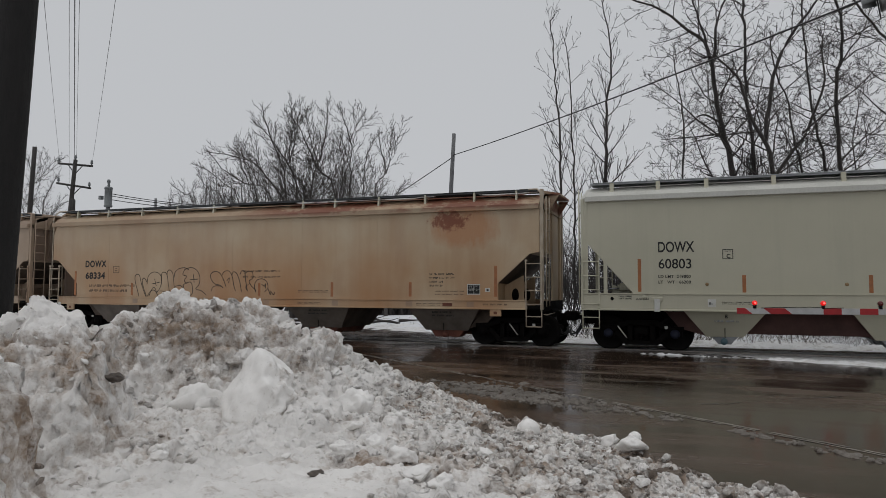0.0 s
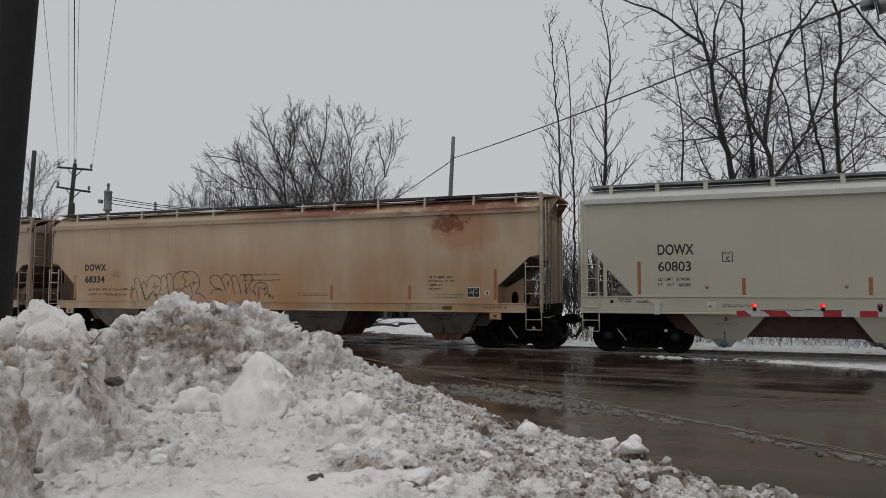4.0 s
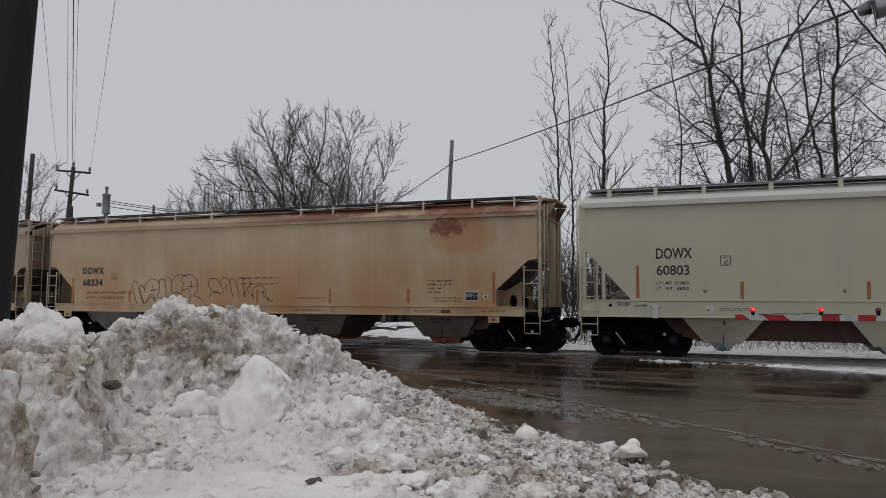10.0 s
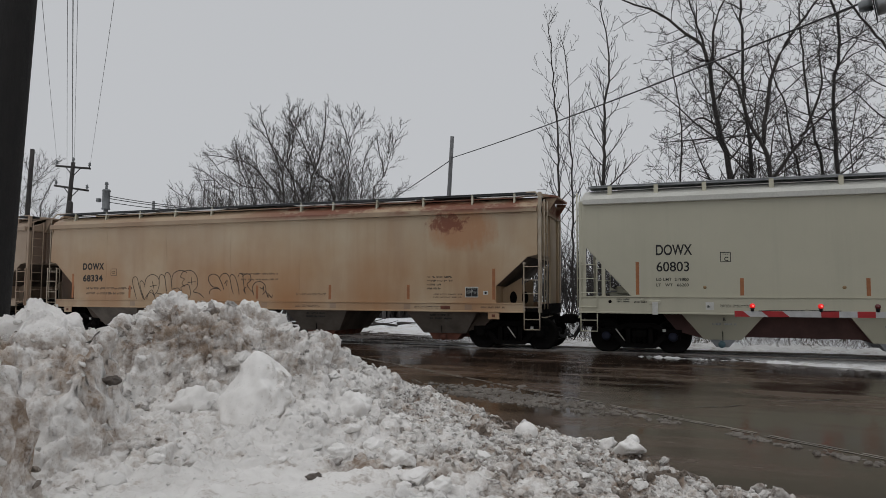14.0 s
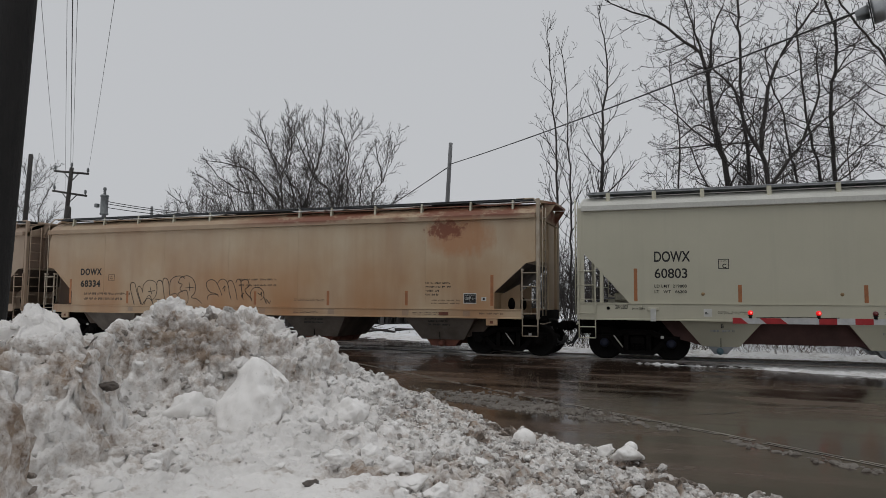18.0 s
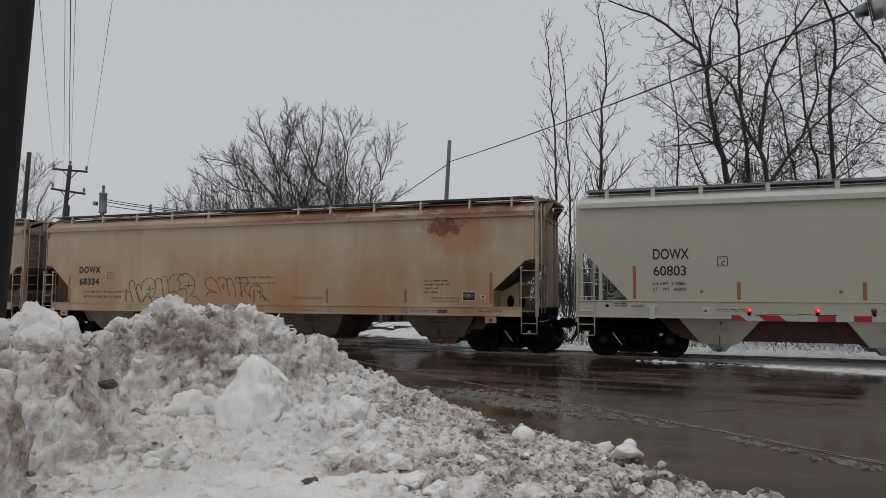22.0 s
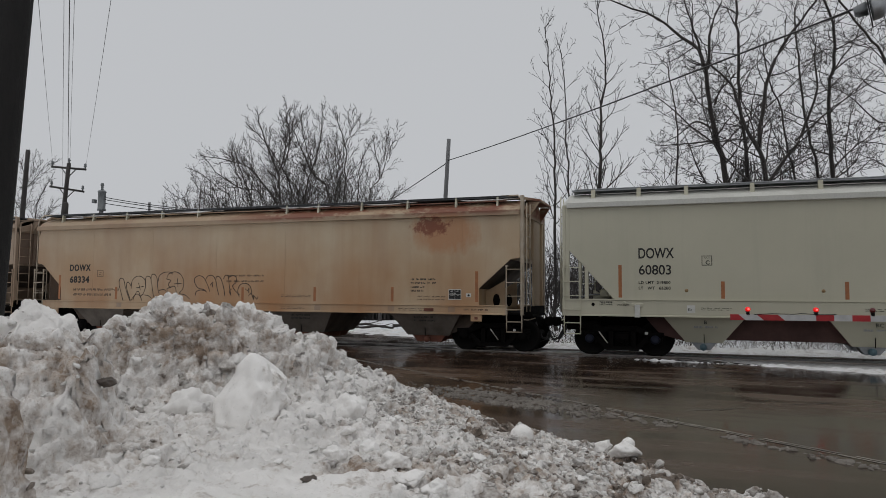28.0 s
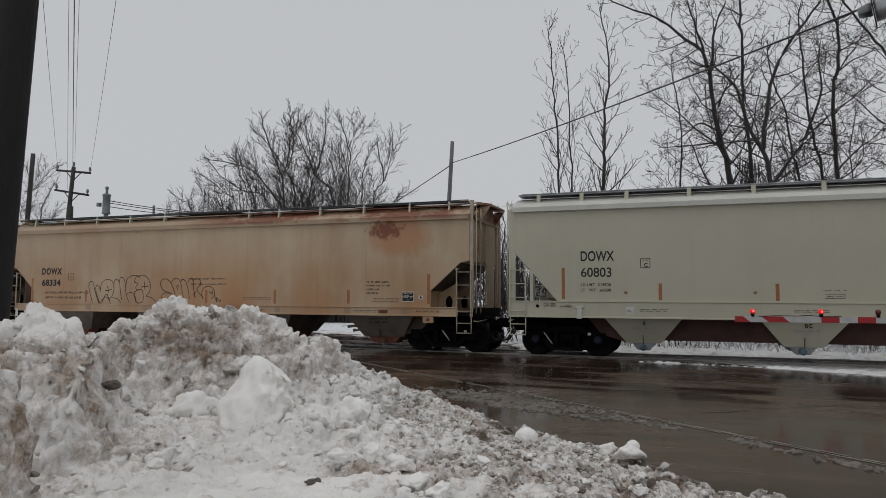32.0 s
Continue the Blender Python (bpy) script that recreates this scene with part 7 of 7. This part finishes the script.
def fallen_log(u, v, length, r, turn, label):
    x, y = place(u, v)
    ob = thing("fallen_log", label, "log", "fallen logs", pose(x, y, 0.02 + r * 0.5, 0, 0, turn))
    rng = random.Random(int(u * 100 + v))
    pts = [(length * (q / 6 - 0.5), rng.gauss(0, 0.04), rng.gauss(0, 0.03)) for q in range(7)]
    part("trunk", Shape().tube(pts, [r * (1.1 - 0.06 * q) for q in range(7)], 9), M_BARK, ob)
    part("branch", Shape().tube([pts[4], (pts[4][0] + 0.3, 0.25, 0.1), (pts[4][0] + 0.7, 0.4, 0.22)], [r * 0.5, r * 0.35, r * 0.15], 6), M_BARK, ob)


fallen_log(-3.3, 34.5, 2.2, 0.07, 15, "dark fallen log half sunk in snow")
fallen_log(-1.6, 36.5, 1.6, 0.08, 40, "dark fallen log half sunk in snow")
fallen_log(-4.2, 38.0, 2.0, 0.07, 5, "dark fallen log half sunk in snow")


# ---- poles and wires ----
def pole(u0, v0, u1, v1, z1, r, mat_, label, z0=-0.2):
    x0, y0 = place(u0, v0)
    x1, y1 = place(u1, v1)
    ob = thing("utility_pole", label, "utility pole", m=pose(x0, y0, z0))
    top = Vector((x1 - x0, y1 - y0, z1 - z0))
    s = Shape().tube([top * k / 8 for k in range(9)], [r * (1.12 - 0.3 * k / 8) for k in range(9)], 20)
    part("shaft", s, mat_, ob)
    return ob, top


pole(-4.61, 6.9, -4.18, 6.9, 8.0, 0.205, M_POLE_DARK, "thick dark wooden utility pole, leaning slightly")

cross_pole, ctop = pole(-23.2, 42, -22.54, 42, 9.52, 0.14, M_POLE, "dark wooden utility pole with two crossarms")


def arm(ob, base, half, tilt, insulators, mat_):
    s = Shape()
    cx, sx = math.cos(YAW), math.sin(YAW)
    a = base + Vector((-half * cx, -half * sx, tilt))
    b = base + Vector((half * cx, half * sx, -tilt))
    s.tube([a, b], 0.07, 6)
    for k in (-1, 1):
        s.tube([base + Vector((k * half * 0.45 * cx, k * half * 0.45 * sx, -k * tilt * 0.45)), base + Vector((0, 0, -0.55))], 0.03, 5)
    bar = part("crossarm", s, mat_, ob)
    for q in insulators:
        p = base + Vector((q * half * cx, q * half * sx, -q * tilt))
        part("insulator", Shape().lathe([(0.02, 0), (0.05, 0.08), (0.09, 0.12), (0.06, 0.2), (0.08, 0.24), (0.03, 0.32)], "z", 10, (p.x, p.y, p.z + 0.05)), M_TRANSFORMER, bar)
    return a, b


arm(cross_pole, ctop + Vector((0, 0, -0.3)), 1.05, 0.08, (-0.95, 0.95), M_POLE)
arm(cross_pole, ctop + Vector((-0.08, 0, -1.58)), 1.04, 0.155, (-0.9, 0.92), M_POLE)
part("insulator", Shape().lathe([(0.02, 0), (0.06, 0.1), (0.09, 0.16), (0.05, 0.3)], "z", 10, tuple(ctop)), M_TRANSFORMER, cross_pole)
part("transformer", Shape().lathe([(0.0, 0), (0.14, 0), (0.16, 0.05), (0.16, 0.7), (0.1, 0.78), (0.0, 0.78)], "z", 14, tuple(ctop + Vector((0.1, -0.2, -3.2)))), M_POLE, cross_pole)

pole(-21.84, 36, -21.48, 36, 9.07, 0.13, M_POLE, "plain dark wooden utility pole")
pole(-0.03, 36, 0.48, 36, 9.84, 0.12, M_POLE_GREY, "weathered grey wooden utility pole, leaning")

pole(-25.1, 60, -25.1, 60, 9.55, 0.13, M_POLE_GREY, "short grey pole under the strung cables")

# transformer on its own pole beyond the train
can_pole, cantop = pole(-22.5, 46, -22.41, 46, 7.7, 0.16, M_POLE_GREY, "pole carrying a grey transformer")
part("tank", Shape().lathe([(0.0, 0), (0.25, 0), (0.27, 0.06), (0.27, 0.12), (0.24, 0.14), (0.24, 1.2), (0.27, 1.22), (0.27, 1.3), (0.2, 1.36), (0.0, 1.38)], "z", 18, tuple(cantop + Vector((0, 0, -0.6)))), M_TRANSFORMER, can_pole, "grey transformer tank")
part("bushing", Shape().lathe([(0.06, 0), (0.1, 0.06), (0.06, 0.12), (0.1, 0.18), (0.06, 0.24), (0.12, 0.3), (0.1, 0.45), (0.0, 0.5)], "z", 12, tuple(cantop + Vector((0, 0, 0.78)))), M_TRANSFORMER, can_pole)
part("side_box", Shape().box(-0.45, -0.22, -0.3, -0.05, cantop.z - 0.1, cantop.z + 0.15, 0.02), M_TRANSFORMER, can_pole)


def wire(a, b, sag, r, label, n=24):
    """a, b: u, v, z of both ends."""
    pts = []
    for k in range(n + 1):
        t = k / n
        u, v, z = (p + (q - p) * t for p, q in zip(a, b))
        x, y = place(u, v)
        pts.append((x, y, z - sag * 4 * t * (1 - t)))
    o = Vector(pts[0])
    s = Shape().tube([Vector(p) - o for p in pts], r, 5)
    ob = part("overhead_wire", s, M_WIRE)
    ob.matrix_basis = Matrix.Translation(o)
    return tagged(ob, label, "wire", "overhead wires")


wire((-23.51, 42, 9.4), (-5.69, 9, 8.31), 0.12, 0.006, "thin overhead wire to the crossarm pole")
wire((-22.87, 42, 8.1), (-5.09, 9, 8.31), 0.12, 0.006, "thin overhead wire to the crossarm pole")
wire((-22.60, 42, 9.5), (-5.01, 9, 8.31), 0.12, 0.013, "overhead cable to the crossarm pole")
wire((-22.48, 42, 9.3), (-4.90, 9, 8.31), 0.12, 0.006, "thin overhead wire to the crossarm pole")
wire((-21.53, 42, 9.2), (-4.08, 9, 8.31), 0.12, 0.006, "thin overhead wire to the crossarm pole")
wire((0.43, 36, 8.70), (8.18, 12, 7.1), 0.13, 0.022, "black overhead cable from the leaning pole")
wire((0.43, 36, 8.61), (-12.77, 70, 6.5), 0.2, 0.025, "black overhead cable from the leaning pole")
for dz, du in ((0.15, 0), (0.0, 0.3), (-0.25, 0.5)):
    wire((-22.2, 46, 7.85 + dz), (-15.5, 46, 7.1 + dz * 0.6), 0.1, 0.025, "cable strung from the transformer")


# ---- crossing gate and flashing lights ----
def build_gate():
    tip, mast = Vector((0.70, 15.2, 1.18)), Vector((7.2, 16.6, 1.18))
    ob = thing("crossing_gate", "lowered railway crossing gate with striped arm and red lights", "crossing gate", m=pose(mast.x, mast.y, -0.05))
    way = (tip - mast)
    length = way.length
    way.normalize()
    turn = math.degrees(math.atan2(way.y, way.x))
    local = pose(0, 0, 1.285, 0, 0, turn)

    def along(s):
        return s

    arm_ = part("arm", Shape().box(0.3, length, -0.012, 0.012, -0.03, 0.03), M_ALU, ob, "thin gate arm", local)
    # stripes: slanted near the tip, upright beyond the joint; each 0.4 m
    cuts = [0.0, 0.22, 0.57, 0.97, 1.29] + [1.29 + 0.335 * i for i in range(1, 15)]
    for k, (d, d2) in enumerate(zip(cuts[:-1], cuts[1:])):
        if d2 > length - 0.3:
            break
        slant = d < 1.25
        xa, xb = length - d, length - d2
        hgt = 0.058 if slant else 0.06
        a_sl = 0.07 if slant and k else 0.0
        b_sl = 0.07 if slant and d2 < 1.25 else 0.0
        # slanted red and white first, then upright grey-white and red beyond the joint
        red = k % 2 == 0 if slant else (k - 4) % 2 == 1
        s = Shape().prism([(xa - a_sl, -hgt), (xa + a_sl, hgt), (xb + b_sl, hgt), (xb - b_sl, -hgt)], -0.018, 0.018)
        part("stripe", s, M_GATE_RED if red else M_GATE_WHITE, arm_)
    for d, lit in ((0.34, True), (1.63, True), (2.68, False), (4.1, False)):
        x = length - d
        base = part("lamp", Shape().lathe([(0.0, 0.05), (0.035, 0.05), (0.035, 0.10), (0.055, 0.115), (0.0, 0.12)], "z", 14, (x, 0, 0)), M_HOUSING, arm_, "small warning light on the gate arm")
        lens = Shape().lathe([(0.0, -0.05), (0.032, -0.04), (0.047, -0.027), (0.052, 0.0), (0.047, 0.027), (0.032, 0.04), (0.0, 0.05)], "y", 18, (x, 0, 0.16))
        part("lens", lens, M_LAMP_LIT if lit else M_LAMP_DARK, arm_, "glowing red lens" if lit else "unlit dark red lens")
        if lit:
            part("bulb", Shape().lathe([(0.0, -0.012), (0.02, -0.008), (0.02, 0.008), (0.0, 0.012)], "y", 12, (x, 0.055, 0.16)), M_LAMP_CORE, arm_)
    part("lamp_cable", Shape().tube([(length - 0.45, 0.02, 0.06), (length - 0.8, 0.02, 0.075), (length - 1.2, 0.02, 0.07), (length - 1.35, 0.02, 0.085), (length - 1.7, 0.02, 0.065), (length - 2.0, 0.02, 0.07)], 0.008, 5), M_RUBBER, arm_)
    # mast, mechanism and cantilever outside the picture
    part("mast", Shape().tube([(0, 0, 0), (0, 0, 7.6)], 0.1, 16), M_ALU, ob)
    part("mechanism", Shape().box(-0.3, 0.3, -0.25, 0.25, 0.75, 1.55, 0.03), M_ALU, ob)
    part("base", Shape().box(-0.4, 0.4, -0.4, 0.4, -0.1, 0.3, 0.03), M_BALLAST, ob)
    part("counterweight", Shape().box(-0.9, 0.0, -0.05, 0.05, 1.05, 1.35, 0.02), M_ALU, ob)
    # flashing-light head, seen from its side
    hx, hy = place(7.72, 12.0)
    head = Vector((hx - mast.x, hy - mast.y, 6.80 + 0.05))
    part("cantilever", Shape().tube([(0, 0, 7.2), (head.x * 1.0, head.y * 1.0, 7.2)], 0.06, 10), M_ALU, ob)
    face = math.degrees(YAW) + 180
    lamp = part("flasher", Shape().lathe([(0.0, -0.16), (0.12, -0.15), (0.19, -0.08), (0.2, 0.02), (0.2, 0.06), (0.0, 0.06)], "x", 22), M_ALU, ob, "grey bowl of a crossing flasher", Matrix.Translation(head) @ pose(0, 0, 0, 0, 8, 165) @ Matrix.Scale(1.15, 4))
    part("background_disc", Shape().lathe([(0.0, 0.065), (0.3, 0.065), (0.31, 0.075), (0.3, 0.085), (0.0, 0.085)], "x", 30), M_HOUSING, lamp)
    s = Shape()
    rings = []
    for x, r in ((0.09, 0.13), (0.18, 0.115), (0.28, 0.09)):
        rings.append([(x, r * math.cos(a), r * math.sin(a)) for a in (math.pi * (-0.15 + 1.3 * j / 14) for j in range(15))] + [(x, (r - 0.008) * math.cos(a), (r - 0.008) * math.sin(a)) for a in (math.pi * (1.15 - 1.3 * j / 14) for j in range(15))])
    s.rings(rings)
    part("visor", s, M_TRANSFORMER, lamp, "short grey visor")
    part("bracket", Shape().tube([tuple(head + Vector((0.02, 0, 0.15))), (head.x, head.y, 7.2)], 0.03, 8), M_ALU, ob)


build_gate()


# ---- the train starts to roll ----
BEIGE_RUN = [(0, 0.0), (26.5, 0.0), (27.0, -0.075), (27.5, -0.233), (28.0, -0.403), (28.5, -0.548), (29.0, -0.693), (29.5, -0.853), (30.0, -1.02), (30.5, -1.223), (31.0, -1.465), (31.5, -1.733), (32.0, -2.04)]
PALE_RUN = [(0, 0.0), (26.7, 0.0), (27.0, -0.04), (27.5, -0.183), (28.0, -0.35), (28.5, -0.487), (29.0, -0.63), (29.5, -0.797), (30.0, -0.976), (30.5, -1.198), (31.0, -1.436), (31.5, -1.713), (32.0, -2.02)]


def motions():
    for car, x, run in ((beige_car, BEIGE_X, BEIGE_RUN), (third_car, THIRD_X, BEIGE_RUN), (white_car, WHITE_X, PALE_RUN)):
        walk(car, [(t, pose(x + s, TRACK_Y - 0.03, 0)) for t, s in run])
        for owner, wheel, dx in WHEELS:
            if owner == car:
                walk(wheel, [(t, pose(dx, 0, WHEEL_R, 0, math.degrees(s / WHEEL_R), 0)) for t, s in run])


motions()
